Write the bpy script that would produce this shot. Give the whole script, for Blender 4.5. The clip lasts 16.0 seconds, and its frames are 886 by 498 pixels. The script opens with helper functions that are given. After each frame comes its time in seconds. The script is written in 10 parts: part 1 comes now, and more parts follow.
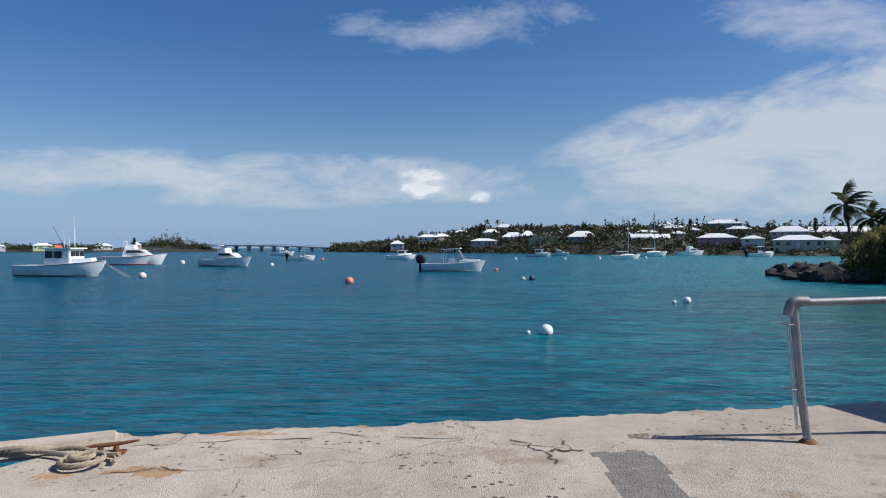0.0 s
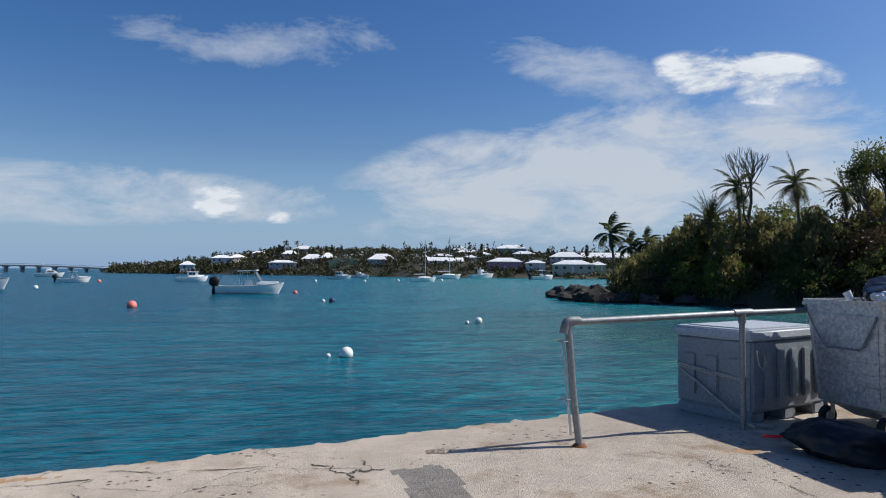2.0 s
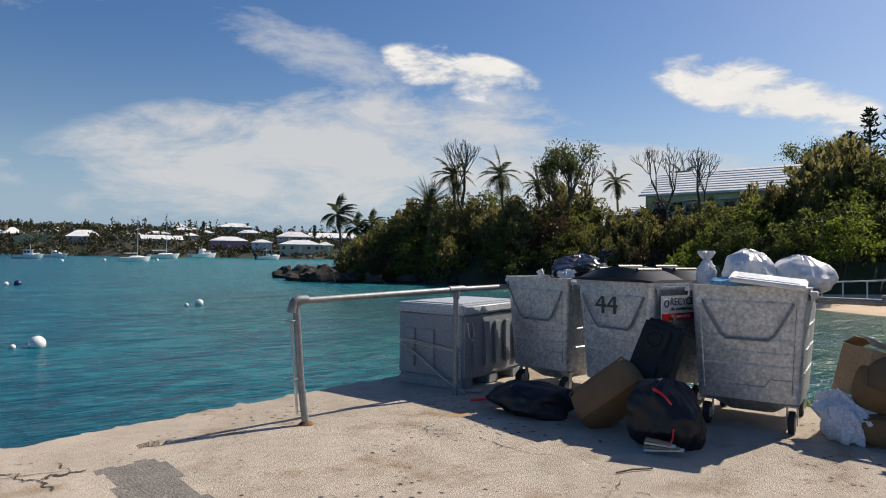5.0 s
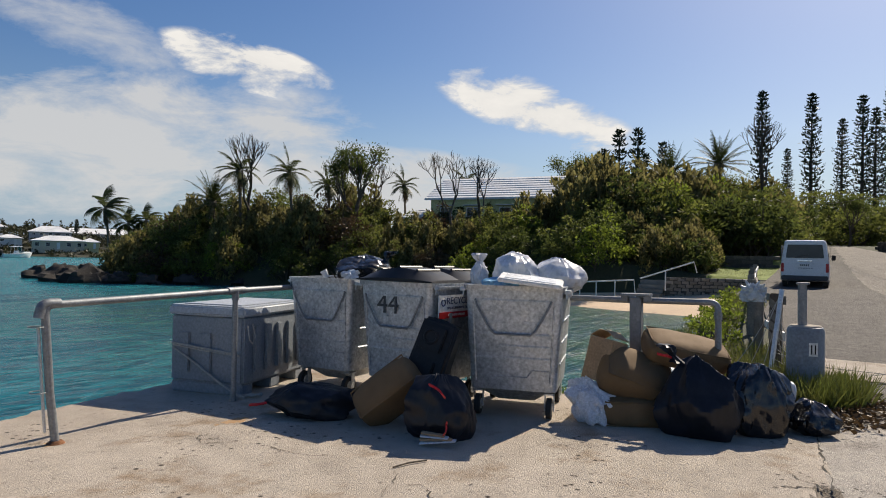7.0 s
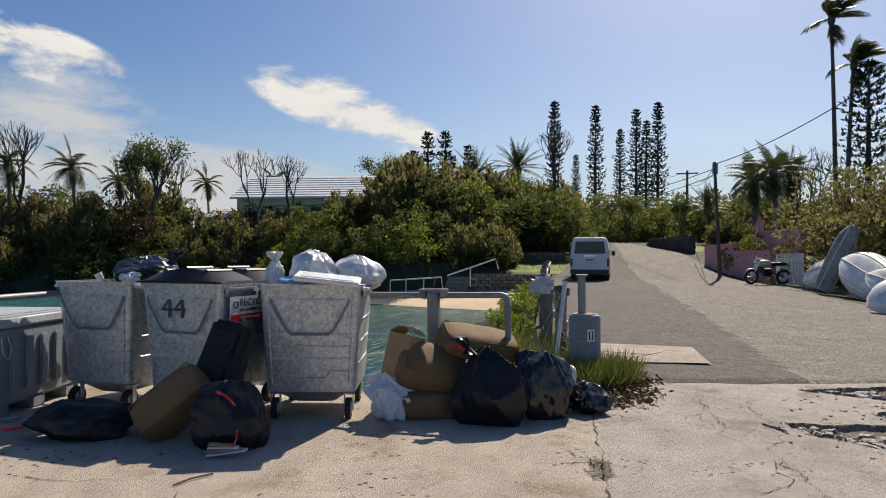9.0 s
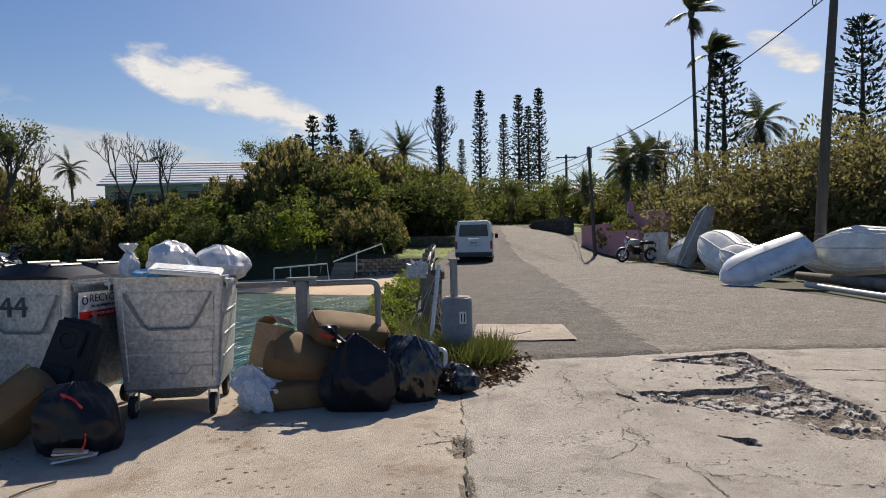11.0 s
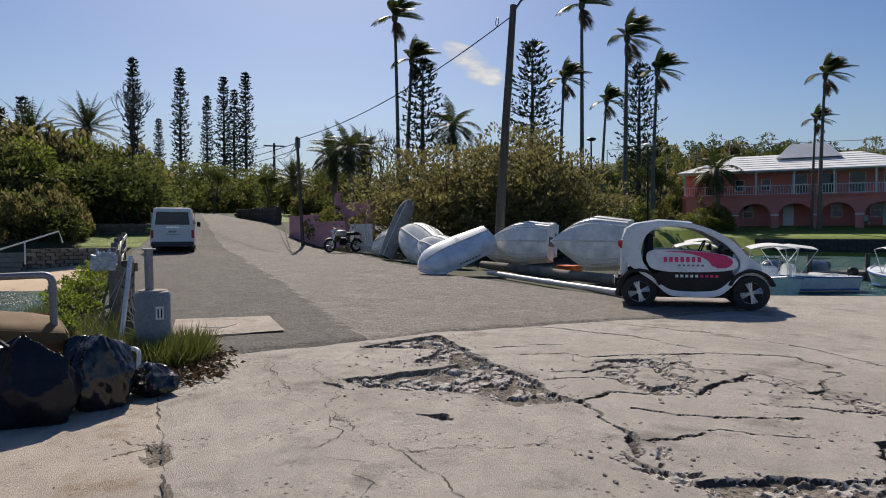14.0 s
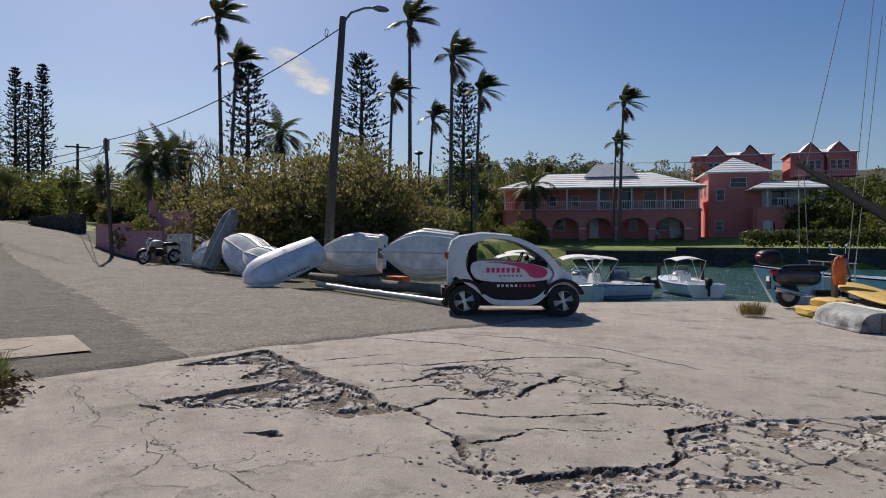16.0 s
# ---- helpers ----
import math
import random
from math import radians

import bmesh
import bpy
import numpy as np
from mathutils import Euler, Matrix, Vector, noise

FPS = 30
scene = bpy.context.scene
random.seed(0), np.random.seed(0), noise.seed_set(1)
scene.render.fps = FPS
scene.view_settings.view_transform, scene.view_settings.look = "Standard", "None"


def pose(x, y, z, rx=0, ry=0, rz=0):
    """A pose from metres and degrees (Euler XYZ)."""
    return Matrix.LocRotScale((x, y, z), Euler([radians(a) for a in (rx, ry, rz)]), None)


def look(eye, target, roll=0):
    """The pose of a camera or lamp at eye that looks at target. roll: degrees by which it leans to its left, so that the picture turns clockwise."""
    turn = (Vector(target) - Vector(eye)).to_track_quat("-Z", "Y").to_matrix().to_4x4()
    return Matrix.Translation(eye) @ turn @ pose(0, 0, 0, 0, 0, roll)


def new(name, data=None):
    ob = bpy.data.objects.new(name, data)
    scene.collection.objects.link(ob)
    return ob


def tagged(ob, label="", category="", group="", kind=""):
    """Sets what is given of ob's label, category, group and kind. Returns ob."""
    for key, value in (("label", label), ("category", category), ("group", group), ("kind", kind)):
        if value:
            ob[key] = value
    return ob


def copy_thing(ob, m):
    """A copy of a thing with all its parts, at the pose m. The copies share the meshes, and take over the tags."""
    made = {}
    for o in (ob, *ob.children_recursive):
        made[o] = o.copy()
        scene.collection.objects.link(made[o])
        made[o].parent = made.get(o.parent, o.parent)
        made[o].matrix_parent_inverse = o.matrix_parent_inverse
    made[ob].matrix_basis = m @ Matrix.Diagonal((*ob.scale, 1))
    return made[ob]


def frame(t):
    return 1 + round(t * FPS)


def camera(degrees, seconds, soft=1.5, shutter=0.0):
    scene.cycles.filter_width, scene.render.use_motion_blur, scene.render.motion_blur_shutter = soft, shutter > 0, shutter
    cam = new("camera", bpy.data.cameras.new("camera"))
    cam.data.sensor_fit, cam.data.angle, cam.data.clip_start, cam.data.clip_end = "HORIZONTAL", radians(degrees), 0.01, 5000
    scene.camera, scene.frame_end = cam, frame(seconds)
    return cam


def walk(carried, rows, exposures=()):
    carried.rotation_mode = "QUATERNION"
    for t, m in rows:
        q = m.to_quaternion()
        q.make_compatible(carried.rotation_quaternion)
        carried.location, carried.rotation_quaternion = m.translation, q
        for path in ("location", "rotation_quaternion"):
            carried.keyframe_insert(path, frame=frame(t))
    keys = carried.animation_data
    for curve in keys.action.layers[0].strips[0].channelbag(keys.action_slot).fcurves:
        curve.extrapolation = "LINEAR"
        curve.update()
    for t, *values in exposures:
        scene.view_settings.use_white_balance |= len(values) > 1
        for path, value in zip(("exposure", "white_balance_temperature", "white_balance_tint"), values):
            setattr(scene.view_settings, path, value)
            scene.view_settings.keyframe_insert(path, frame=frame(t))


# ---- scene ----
cam = camera(66.8, 16.0, soft=1.0)
PATH = [
    (0, (0.146, 0.278, 1.321), (0.162, 2.278, 1.317), -0.1),
    (0.5, (0.135, 0.261, 1.323), (0.283, 2.256, 1.324), 0.1),
    (1, (0.123, 0.249, 1.328), (0.389, 2.231, 1.347), 0.0),
    (1.5, (0.096, 0.175, 1.347), (0.518, 2.13, 1.392), 0.1),
    (2, (0.105, 0.183, 1.336), (0.702, 2.091, 1.399), 0.3),
    (2.5, (0.109, 0.197, 1.34), (0.872, 2.044, 1.413), 0.9),
    (3, (0.101, 0.211, 1.338), (0.973, 2.009, 1.428), 1.1),
    (5.5, (0.113, 0.207, 1.325), (1.508, 1.64, 1.321), 0.8),
    (6, (0.126, 0.197, 1.328), (1.619, 1.527, 1.328), 0.9),
    (6.5, (0.122, 0.175, 1.333), (1.721, 1.376, 1.346), 1.0),
    (7, (0.131, 0.162, 1.33), (1.829, 1.219, 1.353), 1.3),
    (7.5, (0.153, 0.139, 1.322), (1.923, 1.069, 1.357), 0.8),
    (8, (0.204, 0.079, 1.306), (2.03, 0.894, 1.348), 0.1),
    (8.5, (0.242, 0.078, 1.308), (2.126, 0.748, 1.349), 0.1),
    (10.8, (0.285, -0.066, 1.32), (2.265, 0.216, 1.305), -0.6),
    (11, (0.283, -0.117, 1.324), (2.269, 0.119, 1.307), -1.0),
    (11.5, (0.276, -0.116, 1.324), (2.274, -0.054, 1.283), -0.6),
    (12, (0.294, -0.114, 1.325), (2.29, -0.22, 1.26), -0.6),
    (12.5, (0.307, -0.112, 1.326), (2.291, -0.359, 1.281), -1.0),
    (13, (0.309, -0.113, 1.327), (2.272, -0.491, 1.3), -0.8),
    (13.5, (0.303, -0.115, 1.326), (2.24, -0.614, 1.288), -0.5),
    (14, (0.314, -0.114, 1.326), (2.218, -0.724, 1.271), -0.2),
    (14.5, (0.312, -0.113, 1.326), (2.178, -0.83, 1.26), -0.4),
    (15, (0.309, -0.113, 1.324), (2.127, -0.946, 1.273), -0.3),
    (15.5, (0.307, -0.115, 1.322), (2.06, -1.077, 1.286), -0.0),
    (16, (0.272, -0.078, 1.338), (1.963, -1.146, 1.315), 0.1),
]
walk(cam, [(t, look(eye, target, roll)) for t, eye, target, roll in PATH],
     exposures=[(0.0, 0.2, 6100, 9), (1.5, 0.18, 6150, 9), (3.0, 0.18, 6300, 9), (5.5, 0.28, 7050, 10), (8.5, 0.22, 7100, 10), (11.0, 0.22, 7000, 11), (16.0, -0.07, 6650, 11)])

# ---- light ----
SUN_EL, SUN_AZ = radians(43), math.atan2(0.985, -0.13)     # azimuth from +y towards +x
world = bpy.data.worlds.new("sky")
scene.world = world
world.use_nodes = True


def wire(tree, a, ao, b, bi):
    tree.links.new(a.outputs[ao], b.inputs[bi])


def build_sky():
    nt = world.node_tree
    nt.nodes.clear()
    N = nt.nodes.new
    out, bg, sky = N("ShaderNodeOutputWorld"), N("ShaderNodeBackground"), N("ShaderNodeTexSky")
    sky.sky_type, sky.sun_disc = "NISHITA", False
    sky.sun_elevation, sky.sun_rotation = SUN_EL, SUN_AZ
    sky.air_density, sky.dust_density, sky.ozone_density = 1.0, 0.9, 3.0
    bg.inputs["Strength"].default_value = 0.082
    co = N("ShaderNodeTexCoord")
    sep = N("ShaderNodeSeparateXYZ")
    wire(nt, co, "Generated", sep, 0)

    def mth(op, a, b=None, clamp=False):
        n = N("ShaderNodeMath")
        n.operation, n.use_clamp = op, clamp
        for i, v in enumerate((a, b)):
            if v is None:
                continue
            if isinstance(v, (int, float)):
                n.inputs[i].default_value = v
            else:
                nt.links.new(v, n.inputs[i])
        return n.outputs[0]
    x, y, z = sep.outputs
    az = mth("ARCTAN2", x, y)                      # 0 along +y, grows towards +x
    el = mth("ARCSINE", z)

    def blob(a0, e0, wa, we, tilt=0.0):            # soft ellipse in azimuth and elevation (degrees)
        da = mth("SUBTRACT", az, radians(a0))
        de = mth("SUBTRACT", mth("SUBTRACT", el, radians(e0)), mth("MULTIPLY", da, tilt))
        da, de = mth("DIVIDE", da, radians(wa)), mth("DIVIDE", de, radians(we))
        r = mth("ADD", mth("MULTIPLY", da, da), mth("MULTIPLY", de, de))
        return mth("SUBTRACT", 1.0, r, True)
    comb = N("ShaderNodeCombineXYZ")
    nt.links.new(az, comb.inputs[0])
    nt.links.new(mth("MULTIPLY", el, 2.6), comb.inputs[1])

    def nz(scale, detail, rough, dist=0.0):
        n = N("ShaderNodeTexNoise")
        n.inputs["Scale"].default_value, n.inputs["Detail"].default_value = scale, detail
        n.inputs["Roughness"].default_value, n.inputs["Distortion"].default_value = rough, dist
        nt.links.new(comb.outputs[0], n.inputs["Vector"])
        return n.outputs["Fac"]
    puff, wisp, big = nz(9, 10, 0.62, 0.25), nz(6, 10, 0.66, 0.35), nz(2.2, 4, 0.5)
    # heaped bank over the bay, thin streaks above it, single heaps beside it
    bank = mth("MAXIMUM", blob(30, 8.0, 24, 6.0, 0.10), mth("MULTIPLY", blob(-14, 5.6, 30, 2.6, 0.0), 0.62))
    bank = mth("MAXIMUM", bank, blob(52, 5.5, 24, 4.2, -0.08))
    heap = mth("MAXIMUM", blob(65.5, 12.4, 9.0, 2.7, -0.30), blob(41.5, 14.9, 7.6, 2.3, -0.16))
    heap = mth("MAXIMUM", heap, blob(-1.2, 5.6, 2.8, 1.7))
    heap = mth("MAXIMUM", heap, blob(3.6, 4.4, 1.6, 0.8))
    heap = mth("MAXIMUM", heap, blob(110.3, 13.8, 2.9, 1.4, -0.45))
    streak = mth("MAXIMUM", blob(30, 15.6, 10, 3.2, -0.30), blob(2, 18.2, 15, 2.4, 0.06))
    streak = mth("MAXIMUM", streak, blob(98, 21.5, 5, 2.0))

    def over(mask, fac, lo, hi):
        s = mth("ADD", mth("MULTIPLY", mask, 0.5), mth("MULTIPLY", mth("SUBTRACT", fac, 0.5), 1.9))
        return mth("MULTIPLY", mth("DIVIDE", mth("SUBTRACT", s, lo), hi - lo, True), mth("MULTIPLY", mask, 4.0, True))
    c1 = mth("MULTIPLY", over(bank, wisp, -0.06, 0.46), 0.90)
    c2 = mth("MULTIPLY", over(heap, puff, 0.05, 0.40), 1.0)
    c3 = mth("MULTIPLY", over(streak, wisp, 0.20, 0.85), 0.8)
    cov = mth("MAXIMUM", mth("MAXIMUM", c1, c2), c3)
    haze = mth("MULTIPLY", mth("SUBTRACT", 1.0, mth("DIVIDE", el, radians(16)), True), 0.12)
    haze = mth("MULTIPLY", haze, mth("ADD", big, 0.3))
    cov = mth("MAXIMUM", cov, haze)
    mix = N("ShaderNodeMix")
    mix.data_type = "RGBA"
    nt.links.new(cov, mix.inputs[0])
    rich = N("ShaderNodeHueSaturation")
    rich.inputs["Saturation"].default_value = 1.30
    rich.inputs["Hue"].default_value = 0.509
    wire(nt, sky, 0, rich, "Color")
    low = N("ShaderNodeMix")
    low.data_type = "RGBA"
    low.inputs[7].default_value = (2.5, 4.2, 6.9, 1)
    nt.links.new(mth("MULTIPLY", mth("SUBTRACT", 1.0, mth("DIVIDE", el, radians(10)), True), 0.8), low.inputs[0])
    wire(nt, rich, 0, low, 6)
    wire(nt, low, 2, mix, 6)
    tone = N("ShaderNodeMix")
    tone.data_type = "RGBA"
    tone.inputs[6].default_value = (6.2, 6.5, 7.0, 1)
    tone.inputs[7].default_value = (10.0, 10.0, 10.0, 1)
    nt.links.new(mth("MULTIPLY", c2, puff), tone.inputs[0])
    wire(nt, tone, 2, mix, 7)
    wire(nt, mix, 2, bg, 0)
    wire(nt, bg, 0, out, 0)


build_sky()
sun = new("sun", bpy.data.lights.new("sun", "SUN"))
sun.data.energy, sun.data.angle, sun.data.color = 5.0, radians(0.6), (1.0, 0.93, 0.83)
sun.matrix_world = look((0, 0, 40), Vector((0, 0, 40)) - Vector((math.sin(SUN_AZ) * math.cos(SUN_EL), math.cos(SUN_AZ) * math.cos(SUN_EL), math.sin(SUN_EL))))


# ---- materials ----
def mat(name, col, rough=0.6, metal=0.0, col2=None, scale=3.0, fine=40.0, bump=0.1, mixup=0.5, island=0.0, spec=0.5, stretch=(1, 1, 1),
        col3=None, patch=0.6, coat=0.0, trans=0.0, dist=0.01, rand=0.0, pits=0.0, pit_col=(0.05, 0.042, 0.034), chalky=0.0, grain=(0.76, 1.2), streak=0.0):
    """Principled with two scales of variation; col2 is the second colour, col3 makes blotches."""
    m = bpy.data.materials.new(name)
    m.use_nodes = True
    nt = m.node_tree
    b = nt.nodes["Principled BSDF"]
    N = nt.nodes.new
    b.inputs["Roughness"].default_value, b.inputs["Metallic"].default_value = rough, metal
    b.inputs["Specular IOR Level"].default_value = spec
    b.inputs["Coat Weight"].default_value = coat
    b.inputs["Diffuse Roughness"].default_value = chalky
    if trans:
        b.inputs["Transmission Weight"].default_value = trans
    col2 = col2 or [c * 0.8 for c in col]
    co, mp = N("ShaderNodeTexCoord"), N("ShaderNodeMapping")
    mp.inputs["Scale"].default_value = stretch
    wire(nt, co, "Object", mp, 0)

    def nz(s, d, r):
        n = N("ShaderNodeTexNoise")
        n.inputs["Scale"].default_value, n.inputs["Detail"].default_value, n.inputs["Roughness"].default_value = s, d, r
        wire(nt, mp, 0, n, "Vector")
        return n
    n1, n2 = nz(scale, 6, 0.6), nz(fine, 4, 0.6)

    def mixc(fac, c6, c7):
        x = N("ShaderNodeMix")
        x.data_type = "RGBA"
        nt.links.new(fac, x.inputs[0])
        for i, c in ((6, c6), (7, c7)):
            if hasattr(c, "links"):
                nt.links.new(c, x.inputs[i])
            else:
                x.inputs[i].default_value = (*c, 1)
        return x.outputs[2]

    def ramp(src, lo, hi):
        r = N("ShaderNodeMapRange")
        r.inputs[1].default_value, r.inputs[2].default_value = lo, hi
        nt.links.new(src, r.inputs[0])
        return r.outputs[0]
    c = mixc(ramp(n1.outputs["Fac"], 0.5 - mixup * 0.4, 0.5 + mixup * 0.4), col, col2)
    if col3:
        n3 = nz(scale * 0.37, 7, 0.65)
        c = mixc(ramp(n3.outputs["Fac"], patch, patch + 0.12), c, col3)
    f = N("ShaderNodeMix")
    f.data_type, f.blend_type = "RGBA", "MULTIPLY"
    f.inputs[0].default_value = 1.0
    nt.links.new(c, f.inputs[6])
    g = N("ShaderNodeMapRange")
    g.inputs[1].default_value, g.inputs[2].default_value, g.inputs[3].default_value, g.inputs[4].default_value = 0.3, 0.7, grain[0], grain[1]
    nt.links.new(n2.outputs["Fac"], g.inputs[0])
    gray = N("ShaderNodeCombineColor")
    for i in range(3):
        nt.links.new(g.outputs[0], gray.inputs[i])
    nt.links.new(gray.outputs[0], f.inputs[7])
    c = f.outputs[2]
    if streak:
        sn = nz(scale * 0.13, 8, 0.72)
        dk = N("ShaderNodeMix")
        dk.data_type, dk.blend_type = "RGBA", "MULTIPLY"
        nt.links.new(ramp(sn.outputs["Fac"], 0.44, 0.66), dk.inputs[0])
        nt.links.new(c, dk.inputs[6])
        dk.inputs[7].default_value = (1 - streak, 1 - streak * 1.04, 1 - streak * 1.1, 1)
        c = dk.outputs[2]
    if pits:
        vo = N("ShaderNodeTexVoronoi")
        vo.inputs["Scale"].default_value = pits
        wire(nt, mp, 0, vo, "Vector")
        gate = nz(pits * 0.11, 3, 0.6)
        mn = N("ShaderNodeMath")
        mn.operation = "MULTIPLY"
        nt.links.new(ramp(vo.outputs["Distance"], 0.26, 0.14), mn.inputs[0])
        nt.links.new(ramp(gate.outputs["Fac"], 0.50, 0.60), mn.inputs[1])
        c = mixc(mn.outputs[0], c, pit_col)
    if island or rand:
        geo = N("ShaderNodeNewGeometry" if island else "ShaderNodeObjectInfo")
        v = N("ShaderNodeMapRange")
        k = island or rand
        v.inputs[3].default_value, v.inputs[4].default_value = 1 - k, 1 + k
        nt.links.new(geo.outputs["Random Per Island" if island else "Random"], v.inputs[0])
        h = N("ShaderNodeHueSaturation")
        nt.links.new(v.outputs[0], h.inputs["Value"])
        nt.links.new(c, h.inputs["Color"])
        c = h.outputs[0]
    nt.links.new(c, b.inputs["Base Color"])
    if bump:
        bp = N("ShaderNodeBump")
        bp.inputs["Strength"].default_value, bp.inputs["Distance"].default_value = bump, dist
        nt.links.new(n2.outputs["Fac"], bp.inputs["Height"])
        wire(nt, bp, 0, b, "Normal")
    rr = N("ShaderNodeMapRange")
    rr.inputs[3].default_value, rr.inputs[4].default_value = max(0.02, rough - 0.1), min(1, rough + 0.1)
    nt.links.new(n1.outputs["Fac"], rr.inputs[0])
    nt.links.new(rr.outputs[0], b.inputs["Roughness"])
    return m


def leafmat(name, col, col2, island=0.35, trans=0.25):
    """Thin leaf: diffuse with some light let through, each leaf its own shade."""
    m = mat(name, col, 0.5, 0, col2, scale=0.9, fine=7, bump=0, island=island, mixup=0.8, spec=0.3)
    nt = m.node_tree
    b = nt.nodes["Principled BSDF"]
    tr, mx = nt.nodes.new("ShaderNodeBsdfTranslucent"), nt.nodes.new("ShaderNodeMixShader")
    src = b.inputs["Base Color"].links[0].from_socket
    nt.links.new(src, tr.inputs["Color"])
    mx.inputs[0].default_value = trans
    nt.links.new(b.outputs[0], mx.inputs[1])
    nt.links.new(tr.outputs[0], mx.inputs[2])
    nt.links.new(mx.outputs[0], nt.nodes["Material Output"].inputs[0])
    return m


def watermat():
    m = bpy.data.materials.new("sea_water")
    m.use_nodes = True
    nt = m.node_tree
    b = nt.nodes["Principled BSDF"]
    N = nt.nodes.new
    b.inputs["Roughness"].default_value, b.inputs["IOR"].default_value = 0.26, 1.33
    b.inputs["Specular IOR Level"].default_value = 0.13
    co = N("ShaderNodeTexCoord")
    sep = N("ShaderNodeSeparateXYZ")
    wire(nt, co, "Object", sep, 0)

    def nz(s, d, r, st):
        mp, n = N("ShaderNodeMapping"), N("ShaderNodeTexNoise")
        mp.inputs["Scale"].default_value = st
        mp.inputs["Rotation"].default_value = (0, 0, radians(14))
        n.inputs["Scale"].default_value, n.inputs["Detail"].default_value, n.inputs["Roughness"].default_value = s, d, r
        wire(nt, co, "Object", mp, 0)
        wire(nt, mp, 0, n, "Vector")
        return n.outputs["Fac"]

    def rng(src, a, c, lo=0.0, hi=1.0):
        r = N("ShaderNodeMapRange")
        for i, v in enumerate((a, c, lo, hi)):
            r.inputs[i + 1].default_value = v
        nt.links.new(src, r.inputs[0])
        return r.outputs[0]

    def mth(op, a, c):
        n = N("ShaderNodeMath")
        n.operation = op
        for i, v in enumerate((a, c)):
            if isinstance(v, (int, float)):
                n.inputs[i].default_value = v
            else:
                nt.links.new(v, n.inputs[i])
        return n.outputs[0]

    def mixc(fac, c6, c7):
        x = N("ShaderNodeMix")
        x.data_type = "RGBA"
        nt.links.new(fac, x.inputs[0])
        for i, c in ((6, c6), (7, c7)):
            if hasattr(c, "links"):
                nt.links.new(c, x.inputs[i])
            else:
                x.inputs[i].default_value = (*c, 1)
        return x.outputs[2]
    # the bay shoals eastwards: deep blue-green, then turquoise, then green over the sand of the cove
    wob = mth("MULTIPLY", mth("SUBTRACT", nz(0.05, 3, 0.5, (1, 1, 1)), 0.5), 26)
    xs = mth("ADD", mth("SUBTRACT", sep.outputs[0], mth("MULTIPLY", sep.outputs[1], 0.18)), wob)
    c = mixc(rng(xs, -12, 20), (0.002, 0.098, 0.165), (0.020, 0.25, 0.268))
    cove = mth("MULTIPLY", rng(sep.outputs[0], 5, 15), rng(sep.outputs[1], 38, 20))
    c = mixc(cove, c, (0.035, 0.10, 0.055))
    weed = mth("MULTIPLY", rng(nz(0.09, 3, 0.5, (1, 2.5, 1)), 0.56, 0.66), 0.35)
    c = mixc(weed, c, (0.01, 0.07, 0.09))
    # dark sides of the ripples, painted into the base colour at three sizes
    rip_shade = mth("MULTIPLY", rng(nz(1.9, 3, 0.6, (0.9, 2.2, 1)), 0.46, 0.60), 0.62)
    c = mixc(rip_shade, c, (0.002, 0.035, 0.062))
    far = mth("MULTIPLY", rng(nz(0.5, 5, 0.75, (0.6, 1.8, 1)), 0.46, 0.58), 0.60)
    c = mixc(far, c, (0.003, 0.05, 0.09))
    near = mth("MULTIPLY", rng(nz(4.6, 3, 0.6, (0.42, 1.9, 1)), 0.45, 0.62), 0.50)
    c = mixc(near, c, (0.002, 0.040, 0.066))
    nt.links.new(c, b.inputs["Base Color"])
    # chop, at three sizes
    h = mth("ADD", mth("MULTIPLY", nz(0.9, 4, 0.6, (0.55, 1.7, 1)), 1.0), mth("MULTIPLY", nz(3.0, 4, 0.65, (0.5, 1.7, 1)), 0.42))
    h = mth("ADD", h, mth("MULTIPLY", nz(0.22, 2, 0.5, (0.6, 1.4, 1)), 1.4))
    bp = N("ShaderNodeBump")
    bp.inputs["Strength"].default_value, bp.inputs["Distance"].default_value = 1.0, 0.36
    nt.links.new(h, bp.inputs["Height"])
    # small facets everywhere, so that far water does not turn into a mirror
    mp, fn = N("ShaderNodeMapping"), N("ShaderNodeTexNoise")
    mp.inputs["Scale"].default_value = (0.8, 2.0, 1)
    mp.inputs["Rotation"].default_value = (0, 0, radians(14))
    fn.inputs["Scale"].default_value, fn.inputs["Detail"].default_value = 2.2, 3
    wire(nt, co, "Object", mp, 0)
    wire(nt, mp, 0, fn, "Vector")
    prev = fn.outputs["Color"]
    for op, v in (("SUBTRACT", (0.5, 0.5, 0.5)), ("MULTIPLY", (0.55, 0.75, 0.0)), ("ADD", (0, 0, 1))):
        vm = N("ShaderNodeVectorMath")
        vm.operation = op
        vm.inputs[1].default_value = v
        nt.links.new(prev, vm.inputs[0])
        prev = vm.outputs[0]
    vm = N("ShaderNodeVectorMath")
    vm.operation = "NORMALIZE"
    nt.links.new(prev, vm.inputs[0])
    nt.links.new(vm.outputs[0], bp.inputs["Normal"])
    wire(nt, bp, 0, b, "Normal")
    return m


